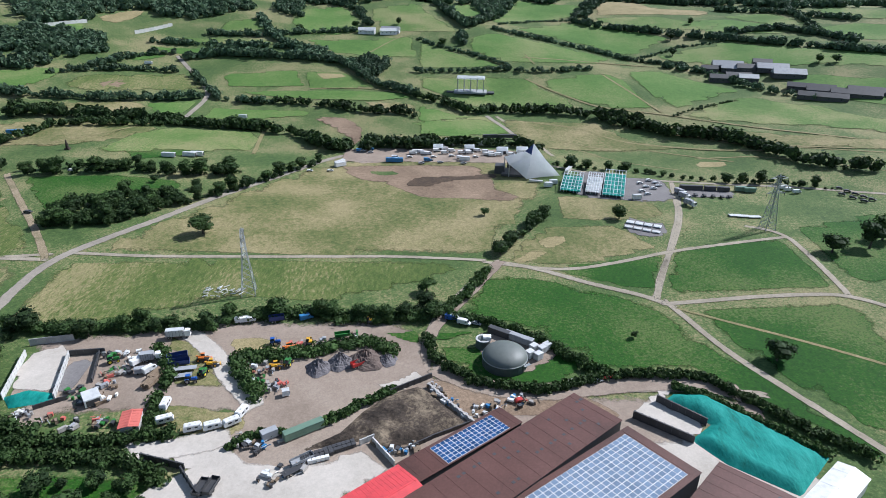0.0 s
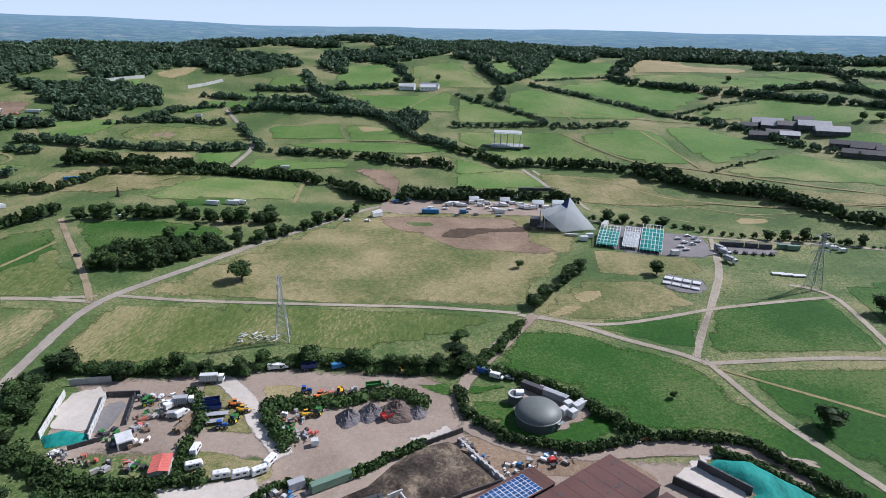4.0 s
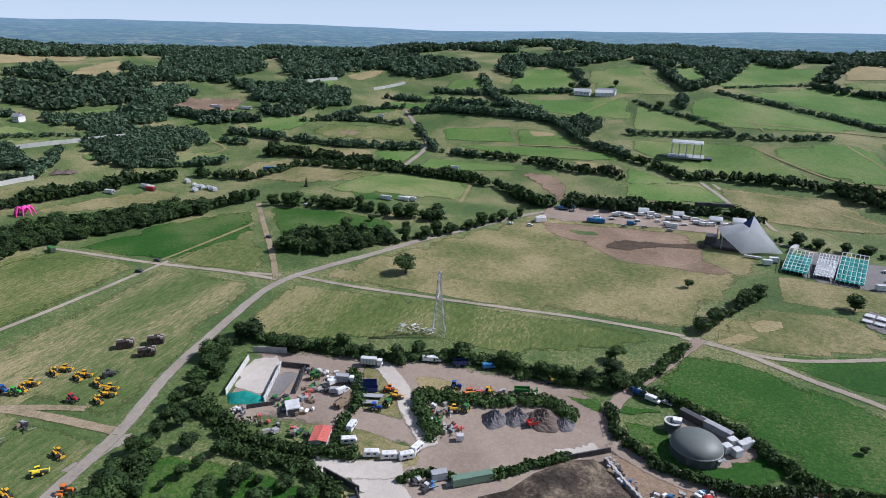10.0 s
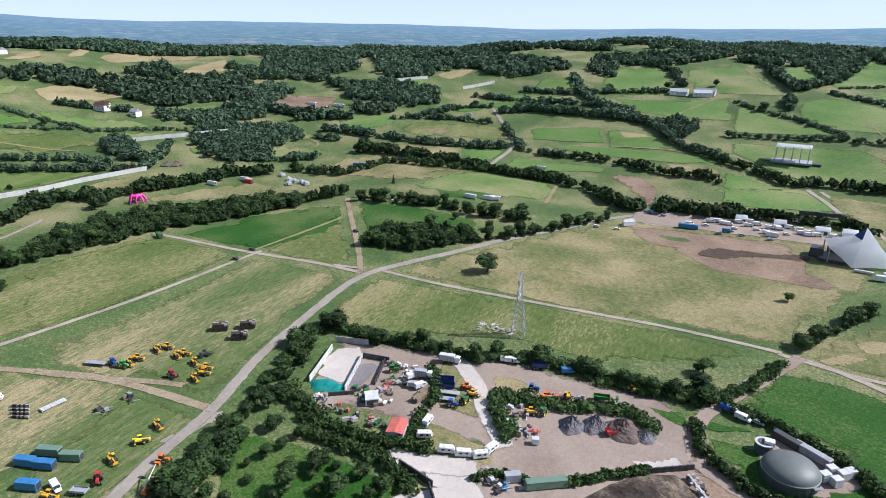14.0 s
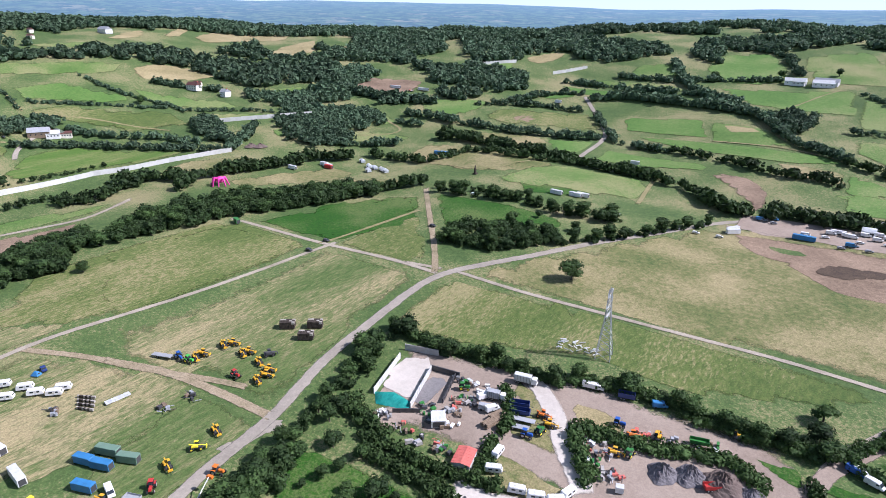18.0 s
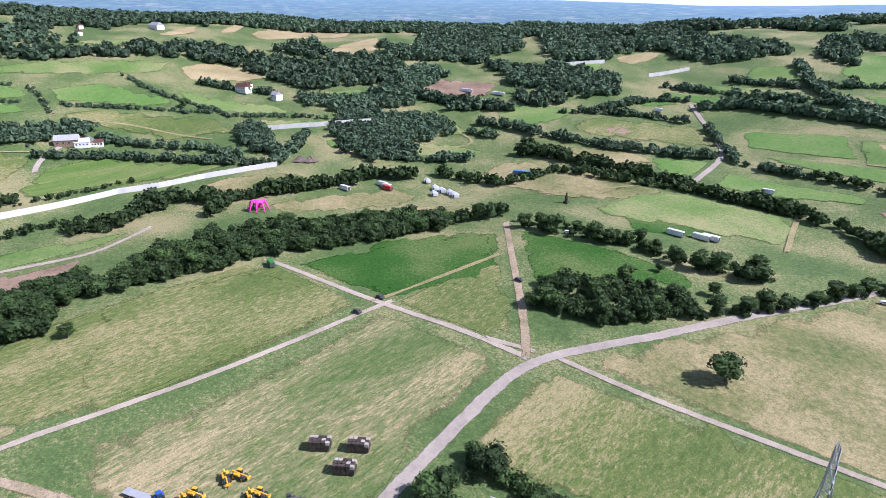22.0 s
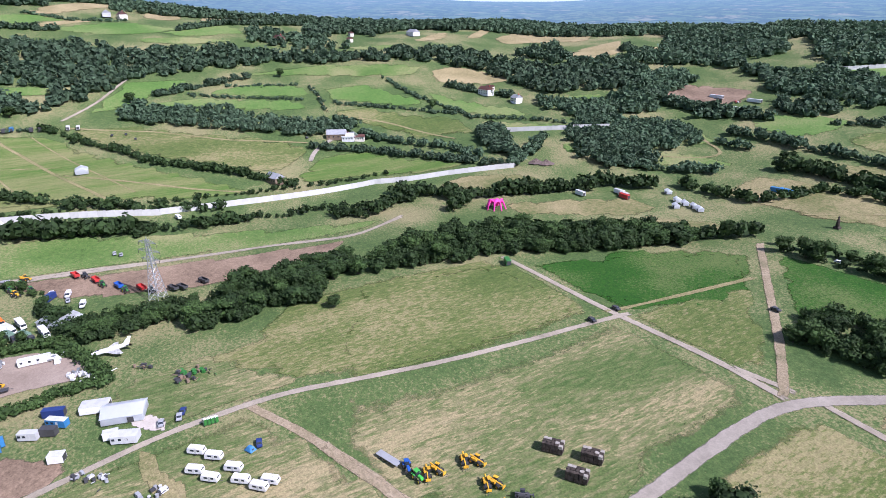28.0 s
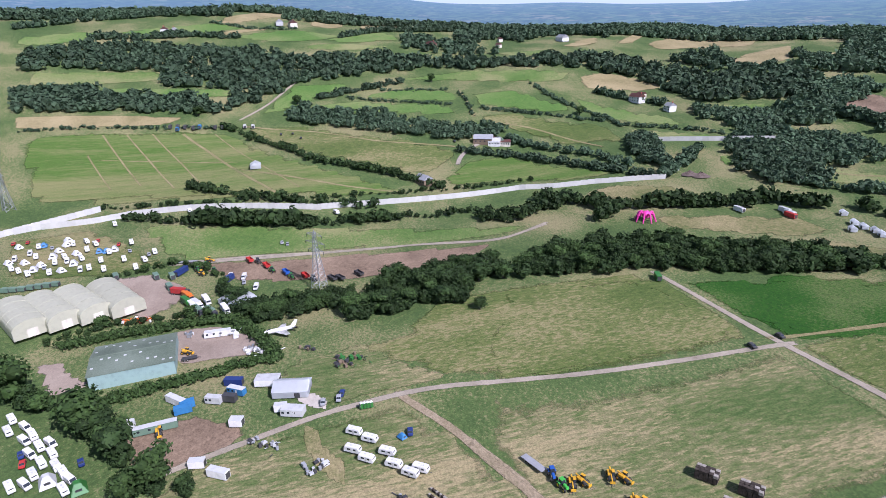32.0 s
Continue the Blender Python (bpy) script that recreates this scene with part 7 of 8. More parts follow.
for spot in [(-62, 435), (-55, 439), (-12, 413)]:
    van(spot, 5, 'sky')
for spot in [(3, 453), (29, 456), (42, 436), (57, 439)]:
    marquee(spot, 0, 8.0, 6.0)
lorry((36.3, 472.0), 12, 'dark', 'dark', 14.0)
lorry((49.8, 474.6), 12, 'dark', 'dark', 14.0)
container((-35.0, 411.7), 0, 'sky', l=12.0)
container((83.2, 394.5), 64, 'cream', l=10.0)
for spot in [(69, 369), (65, 364), (115, 344)]:
    container(spot, 10, 'white', l=5.0)
for spot in [(-72, 405)]:
    container(spot, 60, 'white', l=9.0)
for spot in [(125, 373), (133, 380), (127, 366), (136, 375), (136, 369), (131, 363), (122, 357), (124, 352)]:
    car(spot, 10, 'white')
for spot in [(143, 353), (148, 352), (153, 352), (158, 351), (163, 350), (168, 349), (173, 350)]:
    car(spot, 80, 'dark')
for spot in [(151, 364), (158, 364), (166, 363), (174, 362)]:
    container(spot, -5, 'dark', l=7.0)
for spot in [(144, 346), (143, 334), (144, 353)]:
    lorry(spot, -60, 'white', 'grey', 8.0)
for spot in [(102, 309.5), (106.3, 307.5), (110.6, 305.5), (115, 303.5)]:
    container(spot, -25, 'white', l=4.0, w=4.0, h=0.35, name='low_platform', label='low white platform laid on the ground')
for spot in [(99.5, 303.5), (103.8, 301.3), (108, 299), (112.3, 296.8)]:
    container(spot, -25, 'white', l=4.0, w=3.0, h=0.35, name='low_platform', label='low white platform laid on the ground')
for spot in [(163, 319), (167, 318), (173, 317)]:
    container(spot, 0, 'white', l=7.0, w=3.0, h=0.35, name='low_platform', label='low white platform laid on the ground')
for spot in [(185, 363), (190, 361)]:
    container(spot, 0, 'olive', l=7.0)
for spot in [(215, 363), (218, 359), (213, 367)]:
    van(spot, 10, 'white')
for spot in [(247, 364), (249, 359), (251, 354), (253, 349), (255, 344), (243, 354), (246, 348), (249, 342)]:
    car(spot, -30, 'dark')
house((293, 660), -12, 30.0, 12.0, 4.0, 'grey', 'dark', 'long dark farm building with a grey roof')
house((310, 647), -12, 24.0, 10.0, 4.0, 'dark', 'dark', 'long dark farm building with a dark roof')
house((330, 640), -12, 30.0, 12.0, 4.0, 'grey', 'dark', 'long dark farm building with a grey roof')
house((291, 626), -12, 24.0, 10.0, 4.0, 'dark', 'dark', 'long dark farm building with a dark roof')
house((338, 621), -12, 30.0, 12.0, 4.0, 'grey', 'dark', 'long dark farm building with a grey roof')
house((341, 583), -25, 40.0, 9.0, 3.0, 'dark', 'dark', 'long low dark farm building')
house((352, 569), -25, 40.0, 9.0, 3.0, 'dark', 'dark', 'long low dark farm building')
house((367, 556), -25, 40.0, 9.0, 3.0, 'dark', 'dark', 'long low dark farm building')
house((382, 557), -25, 40.0, 9.0, 3.0, 'dark', 'dark', 'long low dark farm building')
house((339, 558), -25, 40.0, 9.0, 3.0, 'dark', 'dark', 'long low dark farm building')
house((-70, 769), 10, 20.0, 8.0, 3.5, 'pale', 'white', 'low white farm building')
house((-94, 770), -10, 16.0, 8.0, 3.5, 'pale', 'white', 'low white farm building')
for spot in [(-186, 398), (-174, 403), (-170, 406)]:
    container(spot, -5, 'white', l=9.0)
for spot in [(-310, 434)]:
    container(spot, 10, 'sky', l=14.0)
for spot in [(-230, 360), (-138, 386), (-138, 371), (-89, 387), (-76, 389)]:
    car(spot, 10, 'white')
for spot in [(-71, 401)]:
    container(spot, 40, 'white', l=8.0)
for spot in [(-23, 429), (-17, 432), (-12, 428), (-6, 435), (0, 430), (12, 431), (18, 431), (30, 428), (34, 426), (39, 428)]:
    van(spot, 8)
for spot in [(-8, 421), (-34, 417), (-25, 421), (5, 424), (22, 422)]:
    car(spot, 15, 'white')
for spot in [(18, 439), (-5, 439)]:
    marquee(spot, 5, 7.0, 5.0)
# ---- pylons ----
pylon((-83.0, 230.0), 100)
pylon((-372.9, 74.9), 40)
pylon((172.6, 301.5), 10)
pylon((-540.9, -113.9), 40)
pipes((-94.5, 229.6), 10, 26, 2.4)
# ---- single trees ----
tree((-121.5, 282.6), 11, 'spreading broadleaf tree standing alone in the grass')
tree((23.0, 320.8), 5, 'spreading broadleaf tree standing alone in the grass')
tree((97.3, 315.1), 7.5, 'spreading broadleaf tree standing alone in the grass')
# the next one is a low shrub, drawn with the tree model
tree((75.5, 203.3), 3.4, 'spreading broadleaf tree standing alone in the grass')
tree((124.2, 188.8), 9, 'spreading broadleaf tree standing alone in the grass')
tree((191.0, 273.0), 11, 'spreading broadleaf tree standing alone in the grass')
tree((212.2, 277.6), 14, 'spreading broadleaf tree standing alone in the grass')
tree((225.2, 287.9), 14, 'spreading broadleaf tree standing alone in the grass')
tree((-6.4, 223.7), 8, 'spreading broadleaf tree standing alone in the grass')
tree((-67.3, 214.5), 8, 'spreading broadleaf tree standing alone in the grass')
tree((-50.2, 215.1), 8, 'spreading broadleaf tree standing alone in the grass')
tree((-133.5, 195.1), 8, 'spreading broadleaf tree standing alone in the grass')
tree((-140.0, 195.2), 7, 'spreading broadleaf tree standing alone in the grass')
tree((49.5, 312.4), 7, 'spreading broadleaf tree standing alone in the grass')
tree((55.1, 315.2), 9, 'spreading broadleaf tree standing alone in the grass')
tree((28.3, 272.8), 6, 'spreading broadleaf tree standing alone in the grass')
tree((-145.7, 339.9), 7, 'spreading broadleaf tree standing alone in the grass')
tree((-139.3, 365.6), 9, 'spreading broadleaf tree standing alone in the grass')
tree((-172.8, 346.2), 5, 'spreading broadleaf tree standing alone in the grass')
tree((-6.7, 236.3), 8, 'spreading broadleaf tree standing alone in the grass')
tree((-319.9, 141.8), 6, 'bare dead tree standing alone in the grass')
tree((-140.7, 100.0), 8, 'leafy orchard tree on mown grass')
tree((-140.0, 105.9), 7.5, 'leafy orchard tree on mown grass')
tree((-143.2, 116.0), 7, 'leafy orchard tree on mown grass')
tree((-146.8, 124.5), 6, 'leafy orchard tree on mown grass')
tree((-134.5, 130.3), 6, 'leafy orchard tree on mown grass')
tree((-123.8, 132.2), 6, 'leafy orchard tree on mown grass')
tree((-108.5, 121.7), 7, 'leafy orchard tree on mown grass')
tree((-114.7, 115.8), 5, 'leafy orchard tree on mown grass')
tree((-94.3, 126.0), 5, 'leafy orchard tree on mown grass')
tree((-111.5, 109.5), 8, 'leafy orchard tree on mown grass')
tree((-144.6, 138.6), 7, 'leafy orchard tree on mown grass')
tree((-145.7, 145.8), 7, 'leafy orchard tree on mown grass')
tree((-150.7, 139.5), 6, 'leafy orchard tree on mown grass')
tree((-136.6, 96.3), 9, 'leafy orchard tree on mown grass')
tree((-142.9, 93.6), 8, 'leafy orchard tree on mown grass')
tree((-97.8, 116.3), 7, 'leafy orchard tree on mown grass')
tree((-84.8, 124.0), 6, 'leafy orchard tree on mown grass')
tree((-110.1, 128.2), 4, 'leafy orchard tree on mown grass')
tree((-95.6, 131.0), 4, 'leafy orchard tree on mown grass')
tree((-157.8, 169.2), 8, 'leafy orchard tree on mown grass')
tree((-162.3, 177.8), 7, 'leafy orchard tree on mown grass')
tree((-162.4, 185.2), 6, 'leafy orchard tree on mown grass')
tree((-155.3, 159.8), 7, 'leafy orchard tree on mown grass')
tree((-147.8, 113.0), 6, 'leafy tree beside the farm track')
tree((-149.2, 122.1), 6, 'leafy tree beside the farm track')
tree((-140.9, 97.6), 8, 'leafy tree beside the farm track')
tree((-138.5, 102.4), 8, 'leafy tree beside the farm track')
tree((-134.5, 90.1), 9, 'leafy tree beside the farm track')
ORCHARD = random.Random(21)
for i in range(7):
    for j in range(6):
        spot = (-137 + i * 9.5 + j * 2.5 + ORCHARD.uniform(-2, 2), 93 + j * 6.4 + ORCHARD.uniform(-1.5, 1.5))
        if inside(*spot, [(-146, 124), (-110, 132), (-80, 128), (-68, 119), (-104, 92), (-126, 94)]) and ORCHARD.random() < .8:
            tree(spot, ORCHARD.uniform(3.0, 4.8), 'small leafy orchard tree on mown grass', 'orchard trees')
# ---- festival field: machines, cabins, caravans ----
for spot in [(-212, 145), (-201, 146), (-191, 146), (-213, 133), (-182, 138)]:
    telehandler(spot, -20)
for spot in [(-210, 148), (-200, 148), (-182, 142), (-213, 136), (-184, 145)]:
    telehandler(spot, 25)
for spot in [(-170.5, 111.8), (-168.6, 93.1)]:
    telehandler(spot, -15)
for spot in [(-168.5, 103.2)]:
    telehandler(spot, 50, 'lemon')
for spot in [(-218, 129)]:
    tractor(spot, -10, 'blue')
for spot in [(-213, 130)]:
    tractor(spot, 10, 'lime')
trailer((-223.9, 125.6), 21, 'grey', 9.0)
for spot in [(-191, 135)]:
    tractor(spot, 0, 'red')
for spot in [(-192, 152)]:
    telehandler(spot, 60, 'dark')
crate_stack((-202.6, 171.8), 39, (5, 3, 3))
crate_stack((-193.3, 179.2), 37, (5, 3, 3))
crate_stack((-189.7, 170.5), 36, (5, 3, 3))
container((-188.6, 85.4), 22, 'olive', l=8.0)
container((-180.3, 87.4), 26, 'olive', l=7.0)
container((-190.4, 78.9), 19, 'sky', l=6.5)
container((-184.1, 81.0), 21, 'sky', l=7.0)
container((-179.4, 73.4), 21, 'sky', l=7.0)
for spot in [(-172.0, 77.1)]:
    van(spot, -15)
trailer((-164.3, 79.5), 21, 'grey', 5.0, sides=0.6)
for spot in [(-164.1, 85.3)]:
    tractor(spot, -40, 'red')
for spot in [(-180, 63), (-170.4, 73.8)]:
    telehandler(spot, 20)
for spot in [(-169, 68), (-179, 57), (-180, 60)]:
    telehandler(spot, -10)
for spot in [(-147.1, 88.9)]:
    boom_lift(spot, 110)
for spot in [(-154.0, 100.7)]:
    tractor(spot, 20, 'orange')
crate_stack((-187.0, 58.5), 102, (6, 1, 1), (1.6, 1.5, 1.5), 'lemon', 'row of bright yellow wrapped bales')
container((-199.0, 63.6), -4, 'white', l=9.0)
container((-217.6, 64.6), 8, 'white', l=10.0)
container((-140.1, 84.2), 48, 'sky', l=7.0)
crate_stack((-221.5, 95.4), 30, (9, 1, 1), (0.7, 0.7, 0.9), 'timber', 'row of brown timber bollards')
crate_stack((-219.4, 94.2), 28, (9, 1, 1), (0.7, 0.7, 0.9), 'timber', 'row of brown timber bollards')
crate_stack((-217.4, 93.1), 27, (9, 1, 1), (0.7, 0.7, 0.9), 'timber', 'row of brown timber bollards')
crate_stack((-215.3, 91.8), 24, (9, 1, 1), (0.7, 0.7, 0.9), 'timber', 'row of brown timber bollards')
crate_stack((-213.1, 101.8), 84, (8, 2, 1), (1.0, 1.0, 0.6), 'pale', 'rows of pale stacked pallets')
for spot in [(-195, 108), (-193, 118), (-222, 85)]:
    scrap(spot, 10, ['grey', 'dark', 'timber'])
caravan((-255.6, 75.3), 53)
caravan((-250.5, 79.6), 53)
caravan((-247.3, 73.6), 54)
caravan((-241.9, 77.2), 50)
caravan((-242.8, 83.9), 53)
caravan((-236.9, 84.8), 52)
caravan((-231.7, 88.8), 47)
caravan((-232.5, 92.2), 51)
for spot in [(-249, 90)]:
    tent(spot, 30, 'sky', 2.6)
for spot in [(-250, 93)]:
    car(spot, -10, 'navy')
for spot in [(-275.2, 66.9), (-275.6, 72.6)]:
    car(spot, -10, 'grey')
for spot in [(-278, 74)]:
    car(spot, -20, 'navy')
toilet((-267.9, 79.6), 20)
toilet((-267.8, 80.8), 20)
toilet((-267.7, 81.9), 20)
toilet((-267.6, 83.1), 20)
container((-283.9, -1.6), 88, 'white', l=10.0, windows=3, name='site_cabin', label='white site cabin with small windows')
container((-279.1, 10.8), 96, 'olive', l=14.0, windows=3, name='site_cabin', label='long green site cabin with small windows')
container((-293.1, 15.8), 43, 'white', l=9.0)
container((-286.6, 18.8), 99, 'sky', l=6.0)
container((-289.5, 20.0), 102, 'sky', l=5.0)
container((-289.1, 29.1), 64, 'pale', l=6.0, windows=2, name='site_cabin', label='pale blue-grey site cabin')
container((-288.2, 34.7), 62, 'dark', l=5.0)
container((-292.0, 37.0), 54, 'sky', l=7.0, windows=2, name='site_cabin', label='blue site cabin with pale windows')
container((-298.4, 35.8), 70, 'navy', l=7.0)
container((-273.2, 37.4), 71, 'white', l=4.5, w=3.0)
container((-272.9, 56.4), 67, 'pale', l=8.0, w=4.0, windows=3, name='site_cabin', label='pale blue-grey site cabin')
container((-276.3, 52.3), 81, 'white', l=4.5)
marquee((-286.4, 56.8), 76, 13.0, 9.0)
container((-294.7, 48.2), 75, 'white', l=9.0, w=5.0)
container((-256.2, 25.9), 78, 'white', l=5.0)
container((-249.7, 32.6), 56, 'white', l=7.0)
for spot in [(-277, 12)]:
    telehandler(spot, 10)
for spot in [(-267, 13), (-261, 44), (-257, 49), (-244, 60), (-244, 63)]:
    scrap(spot, 20, ['dark', 'grey', 'pale'])
for spot in [(-302, 77), (-297, 80), (-314, 64), (-297, 76), (-298, 85), (-301, 82)]:
    scrap(spot, 20, ['green', 'dark', 'timber'])
aircraft((-331.5, 53.7), -83)
shed((-312.2, -17.3), (-314.6, 13.7), (-336.1, -36.2), 5.0, 1.7, 'barn_roof', 'barn_wall', 'large steel barn with a mossy green roof and blue-green walls', sheets=18, skylights=11)
polytunnel((-384.9, -21.0), 30, 36.0, 15.0, 8.0)
polytunnel((-382.0, -34.4), 34, 36.0, 15.0, 8.0)
polytunnel((-378.7, -46.4), 34, 36.0, 15.0, 8.0)
polytunnel((-375.2, -57.9), 31, 36.0, 15.0, 8.0)
container((-339.1, 27.8), 88, 'white', l=11.0, windows=3, name='site_cabin', label='white site cabin with dark windows')
container((-412.0, -76.0), 70, 'olive', l=4.0, h=2.0)
container((-411.4, -72.4), 70, 'olive', l=4.0, h=2.0)
container((-411.2, -68.6), 70, 'olive', l=4.0, h=2.0)
container((-411.6, -65.0), 70, 'olive', l=4.0, h=2.0)
container((-411.8, -61.4), 70, 'olive', l=4.0, h=2.0)
container((-412.1, -57.7), 70, 'olive', l=4.0, h=2.0)
container((-412.5, -53.9), 70, 'olive', l=4.0, h=2.0)
for spot in [(-380, 12)]:
    lorry(spot, 30, 'orange', 'orange', 9.0)
for spot in [(-374, 12)]:
    lorry(spot, 30, 'lime', 'green', 9.0)
for spot in [(-370, 17)]:
    lorry(spot, 30, 'white', 'pale', 9.0)
for spot in [(-363, 18), (-360, 24)]:
    lorry(spot, 30, 'dark', 'olive', 9.0)
for spot in [(-394, 2), (-408, -6), (-406, 2), (-413, -26)]:
    container(spot, 20, 'olive', l=5.0)
for spot in [(-411, 6), (-395, 30)]:
    container(spot, -30, 'navy', l=9.0)
for spot in [(-366, 38), (-372, 33)]:
    marquee(spot, -35, 11.0, 8.0)
for spot in [(-364, -14), (-364, -9), (-364, -5)]:
    scrap(spot, 10, ['orange', 'red', 'white'])
for spot in [(-340, 33), (-337, 36), (-321, 42), (-318, 46), (-343, 16)]:
    scrap(spot, 20, ['steel', 'white', 'pale'])
for spot in [(-328, 16), (-423, 19)]:
    telehandler(spot, 60)
trailer((-322.8, 17.7), 93, 'dark', 6.0)
for spot in [(-315, 48)]:
    pipes(spot, 120, 8, 6.0, 'white', 'large white drainage pipes beside the yard')
# machines on the bare ground
trailer((-416.9, 40.8), 20, 'red', 6.0, sides=1.2)
trailer((-407.0, 49.6), 20, 'red', 6.0, sides=1.2)
trailer((-395.1, 59.3), 20, 'blue', 6.0, sides=1.2)
trailer((-387.3, 68.8), 20, 'red', 6.0, sides=1.2)
tractor((-414.2, 45.2), 20, 'dark')
tractor((-400.2, 52.4), 20, 'green')
tractor((-388.4, 61.9), 20, 'green')
tractor((-382.2, 72.7), 20, 'dark')
tractor((-411.2, 14.2), 20, 'green')
tractor((-405.8, 16.6), 36, 'yellow')
tractor((-407.5, 22.8), 20, 'green')
tractor((-415.9, 18.1), 20, 'green')
for spot in [(-379, 82), (-378, 86), (-380, 96)]:
    trailer(spot, 25, 'dark', 6.0, sides=1.0)
trailer((-423.5, 8.2), 81, 'grey', 10.0)
for spot in [(-398, 31), (-396, 38), (-382, 44)]:
    van(spot, -10, 'white')
for spot in [(-390, 38), (-436, 62), (-439, 59)]:
    car(spot, 0, 'grey')
# campers
for spot in [(-494, -41), (-460, -26), (-472, -78), (-469, -59), (-449, -36), (-438, -38), (-436, -26), (-456, -75), (-443, -62), (-429, -61), (-429, -42), (-425, -34), (-423, -18), (-457, -49), (-442, -11), (-477, 96), (-501, 3)]:
    caravan(spot, 15)
for spot in [(-478, -64), (-470, -63), (-477, -90), (-454, -54), (-453, -88), (-450, -79), (-431, -56), (-462, -65), (-443, -69)]:
    tent(spot, 40, 'white', 4.0)
for spot in [(-453, -42), (-452, -38), (-474, -76)]:
    tent(spot, 10, 'sky', 4.0)
for spot in [(-470, -46), (-460, -33), (-484, -95), (-483, -87)]:
    car(spot, 5, 'red')
for spot in [(-468, -70), (-438, -66), (-448, -25), (-440, -14)]:
    car(spot, 15, 'grey')
for spot in [(-428, -46), (-443, -56), (-463, -80), (-457, -86)]:
    van(spot, 10)
for spot in [(-288, -29), (-281, -25), (-276, -20), (-272, -22), (-269, -17), (-265, -14), (-267, -23), (-263, -28), (-257, -12), (-293, -38), (-300, -39)]:
    caravan(spot, 30)
for spot in [(-274, -28)]:
    car(spot, 10, 'red')
for spot in [(-268, -23), (-279, -30), (-269, -10)]:
    car(spot, 20, 'navy')
for spot in [(-263, -18)]:
    tent(spot, 20, 'pale', 5.0)
for spot in [(-257, -8)]:
    tent(spot, 20, 'green', 5.0)
for spot in [(-442, -83), (-437, -78), (-431, -72), (-450, -59), (-444, -49), (-464, -46), (-470, -52), (-432, -15)]:
    caravan(spot, 25)
for spot in [(-437, -71), (-439, -52), (-453, -34), (-454, -66)]:
    tent(spot, 10, 'pale', 4.5)
for spot in [(-294, -33), (-286, -31), (-278, -27), (-282, -22), (-261, -11), (-263, -24)]:
    van(spot, 40)
for spot in [(-373, 21), (-369, 15), (-361, 30)]:
    lorry(spot, 20, 'white', 'white', 8.0)
for spot in [(-386, 8)]:
    lorry(spot, 60, 'dark', 'red', 10.0)
# ---- the long white fence ----
wall_run([(-524, -55), (-501, -105), (-505, -89), (-504, -56), (-508, -33), (-506, 3), (-497, 44), (-487, 83), (-487, 136), (-486, 193), (-486, 230)], 3.8, 0.18, 'fence', 'long tall white metal perimeter fence', name='perimeter_fence', step=5.0)
wall_run([(-486, 230), (-478, 252), (-471, 282), (-455, 327), (-463, 346), (-479, 360)], 3.8, 0.18, 'fence', 'long tall white metal perimeter fence', name='perimeter_fence', step=5.0)
wall_run([(-527, 365), (-502, 404), (-480, 445)], 3.8, 0.18, 'fence', 'long tall white metal perimeter fence', name='perimeter_fence', step=5.0)
wall_run([(-439, 677), (-407, 724)], 4.0, 0.18, 'fence', 'tall white metal perimeter fence', name='perimeter_fence', step=6.0)
wall_run([(-348, 715), (-323, 753)], 4.0, 0.18, 'fence', 'tall white metal perimeter fence', name='perimeter_fence', step=6.0)
# ---- far things ----
sculpture((-393.2, 274.2), .8)
statue((-257.1, 403.9))
for spot in [(-573, 46)]:
    marquee(spot, 0, 11.0, 8.0)
for spot in [(-357, 386), (-343, 379), (-336, 378), (-329, 378), (-323, 376), (-336, 370)]:
    marquee(spot, -30, 5.0, 3.5, 1.8, 3.0)
for spot in [(-386, 336), (-370, 359), (-375, 360)]:
    container(spot, 0, 'white', l=8.0)
for spot in [(-367, 357)]:
    container(spot, 0, 'red', l=8.0)
for spot in [(-306, 435)]:
    container(spot, 0, 'sky', l=12.0)
for spot in [(-665, -23), (-665, -17), (-664, -11), (-662, -4), (-661, 14), (-661, 20)]:
    container(spot, 0, 'dark', l=7.0)
for spot in [(-661, -17), (-664, 1)]:
    container(spot, 0, 'sky', l=7.0)
for spot in [(-660, 39), (-659, 46)]:
    container(spot, 0, 'white', l=8.0)
for spot in [(-639, 69), (-638, 79), (-626, 85), (-587, 212)]:
    car(spot, 0, 'dark')
house((-580, 242), 60, 8.0, 5.0, 3.2)
house((-572, 253), 60, 8.0, 5.0, 3.2)
house((-623, 416), 20, 8.0, 5.0, 3.2)
house((-582, 422), 0, 8.0, 5.0, 3.2)
house((-838, 348), 10, 8.0, 5.0, 3.2)
house((-915, -34), 10, 8.0, 5.0, 3.2)
house((-873, 363), 0, 8.0, 5.0, 3.2)
for spot in [(-578, 250)]:
    house(spot, -10, 12.0, 6.0, 3.0, 'barn_roof', 'white', 'long low farm building')
for spot in [(-440, 578), (-441, 554), (-472, 568)]:
    container(spot, 0, 'white', l=14.0)
for spot in [(-424, 550)]:
    container(spot, 0, 'sky', l=12.0)
for spot in [(-299, 631), (14, 415), (-170, 510)]:
    container(spot, 0, 'white', l=7.0)
for spot in [(-478, 572), (-451, 570), (-472, 549)]:
    scrap(spot, 0, ['brick_red', 'white', 'timber'])
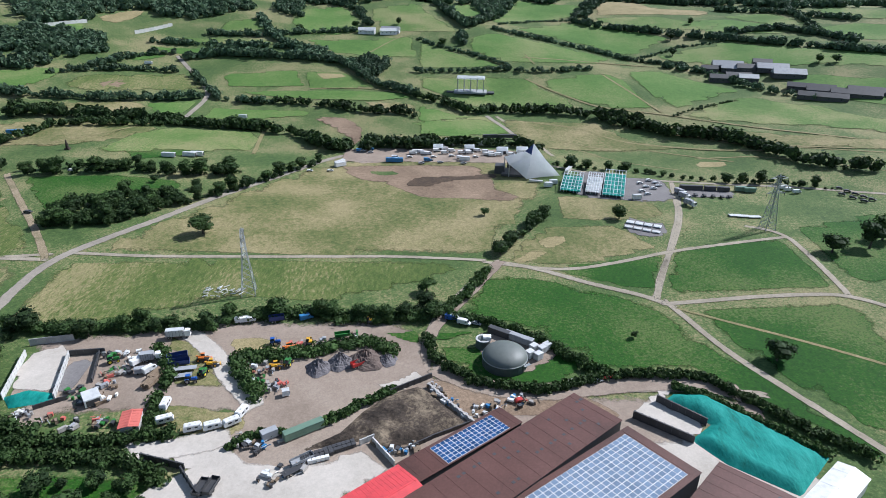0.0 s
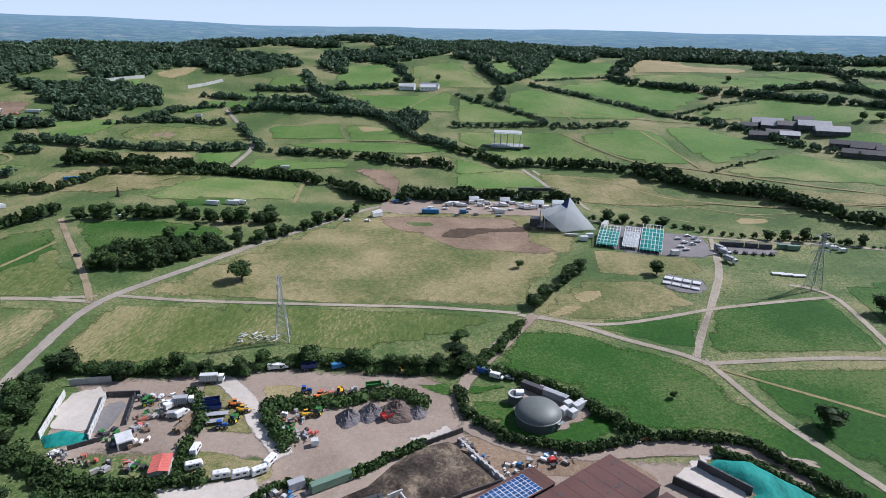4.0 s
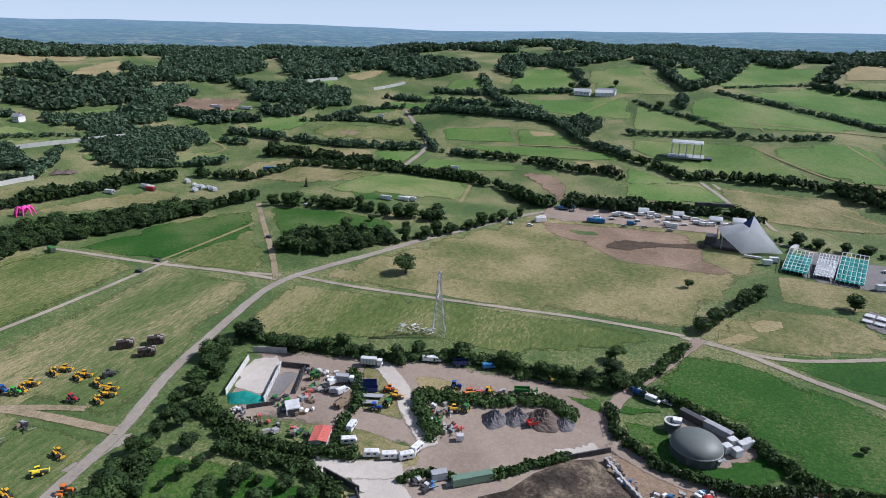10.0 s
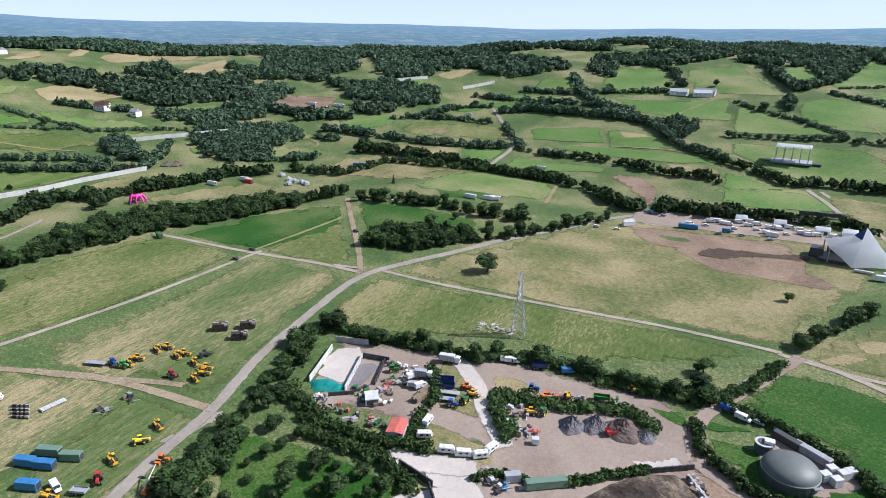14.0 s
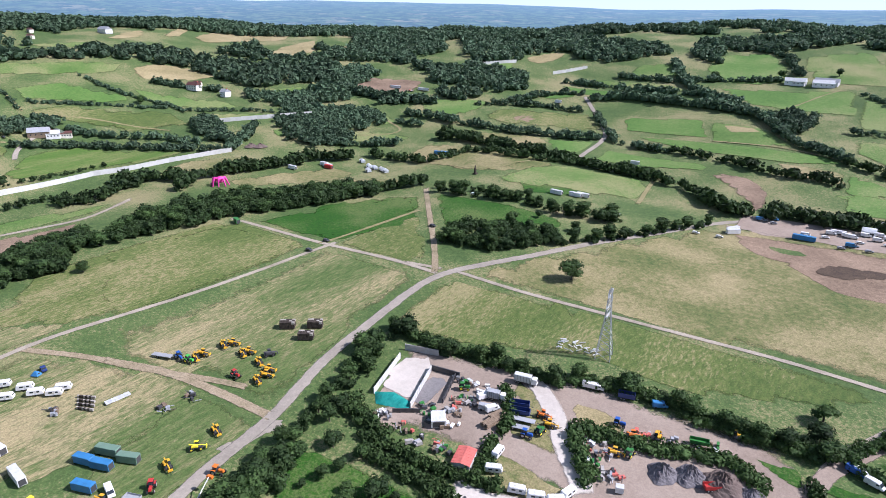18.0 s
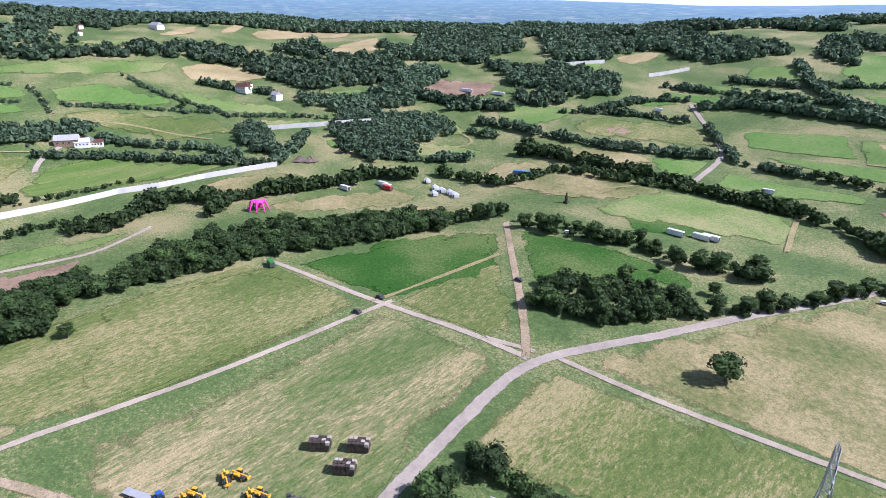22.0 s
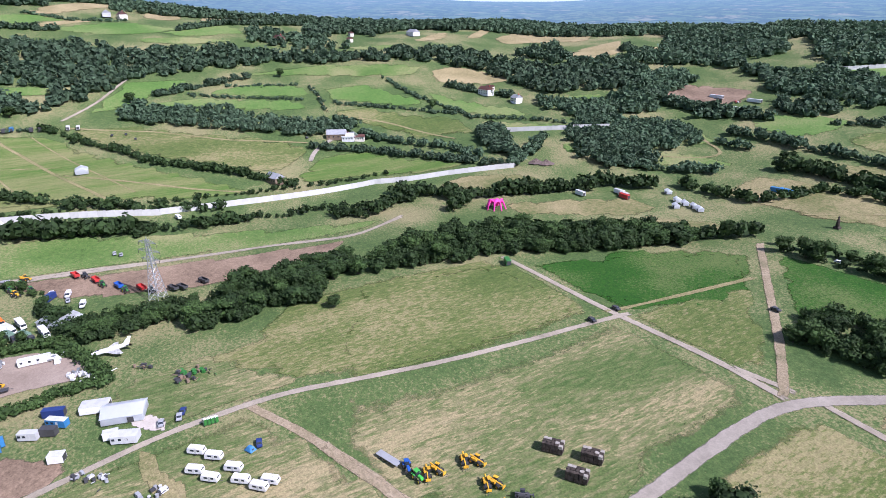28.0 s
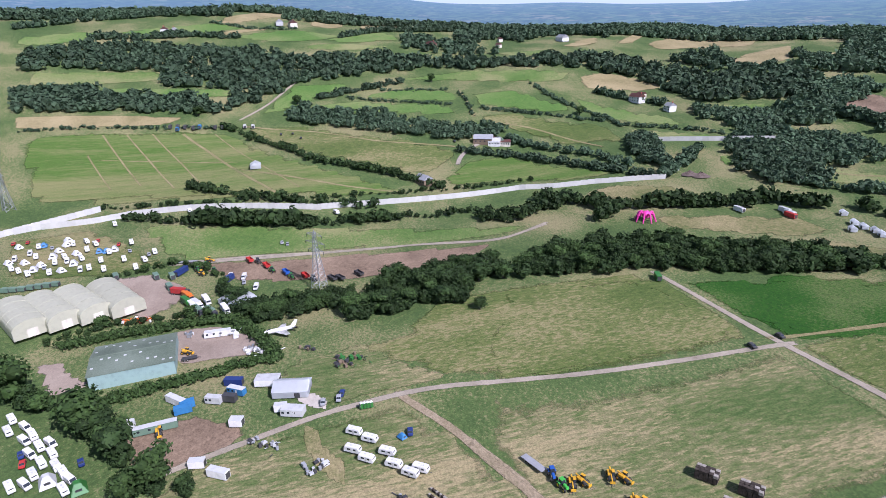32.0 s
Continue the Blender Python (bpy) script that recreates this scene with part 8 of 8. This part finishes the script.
for spot in [(-447, 354), (-453, 349)]:
    heap(spot, 6.0, 3.0, 'brown_stone', 'heap of brown rubble near the fence')
for spot in [(-318, 232)]:
    container(spot, -20, 'green', l=6.0)
for spot in [(-254, 231), (-256, 246), (-218, 297)]:
    car(spot, 0, 'dark')
house((-96, 771), 5, 20, 8, 3.5, 'pale', 'white', 'low white farm building')
house((-68, 774), -8, 22, 9, 3.5, 'grey', 'pale', 'low grey farm shed')
house((-615, 406), 10, 14, 8, 5, 'roof_brown', 'white', 'white farmhouse with a brown roof')
house((-579, 418), 0, 9, 7, 4.5, 'grey', 'white', 'small white cottage with a grey roof')
house((-581, 236), 60, 16, 9, 4, 'grey', 'timber', 'brick farmhouse with a slate-blue roof')
house((-575, 244), 60, 10, 7, 3.5, 'pale', 'white', 'low white outbuilding beside the farmhouse')
house((-516, 166), 20, 12, 8, 4, 'grey', 'timber', 'small brick barn with a grey roof')
house((-962, 89), 0, 22, 9, 4, 'grey', 'pale', 'pale farm building on the hill')
house((-951, 105), 10, 16, 9, 5, 'roof_brown', 'cream', 'cream farmhouse with a brown roof on the hill')
house((-916, -46), 0, 12, 8, 5, 'roof_brown', 'white', 'white cottage among fields')
house((-915, -35), 0, 12, 8, 5, 'grey', 'white', 'white cottage among fields')
house((-847, 263), 10, 16, 9, 5, 'roof_brown', 'timber', 'brick house among trees')
house((-834, 433), 0, 20, 9, 4, 'grey', 'white', 'white house among trees')
house((273, 625), -14, 20.0, 9.0, 3.6, 'dark', 'dark', 'dark farm shed among other sheds')
house((297, 651), -14, 26.0, 10.0, 3.6, 'grey', 'dark', 'dark farm shed among other sheds')
house((328, 659), -14, 18.0, 9.0, 3.6, 'dark', 'dark', 'dark farm shed among other sheds')
house((339, 627), -14, 22.0, 8.0, 3.6, 'pale', 'dark', 'dark farm shed among other sheds')
house((273, 655), -14, 16.0, 8.0, 3.6, 'dark', 'dark', 'dark farm shed among other sheds')
house((299, 621), -14, 18.0, 9.0, 3.6, 'pale', 'dark', 'dark farm shed among other sheds')
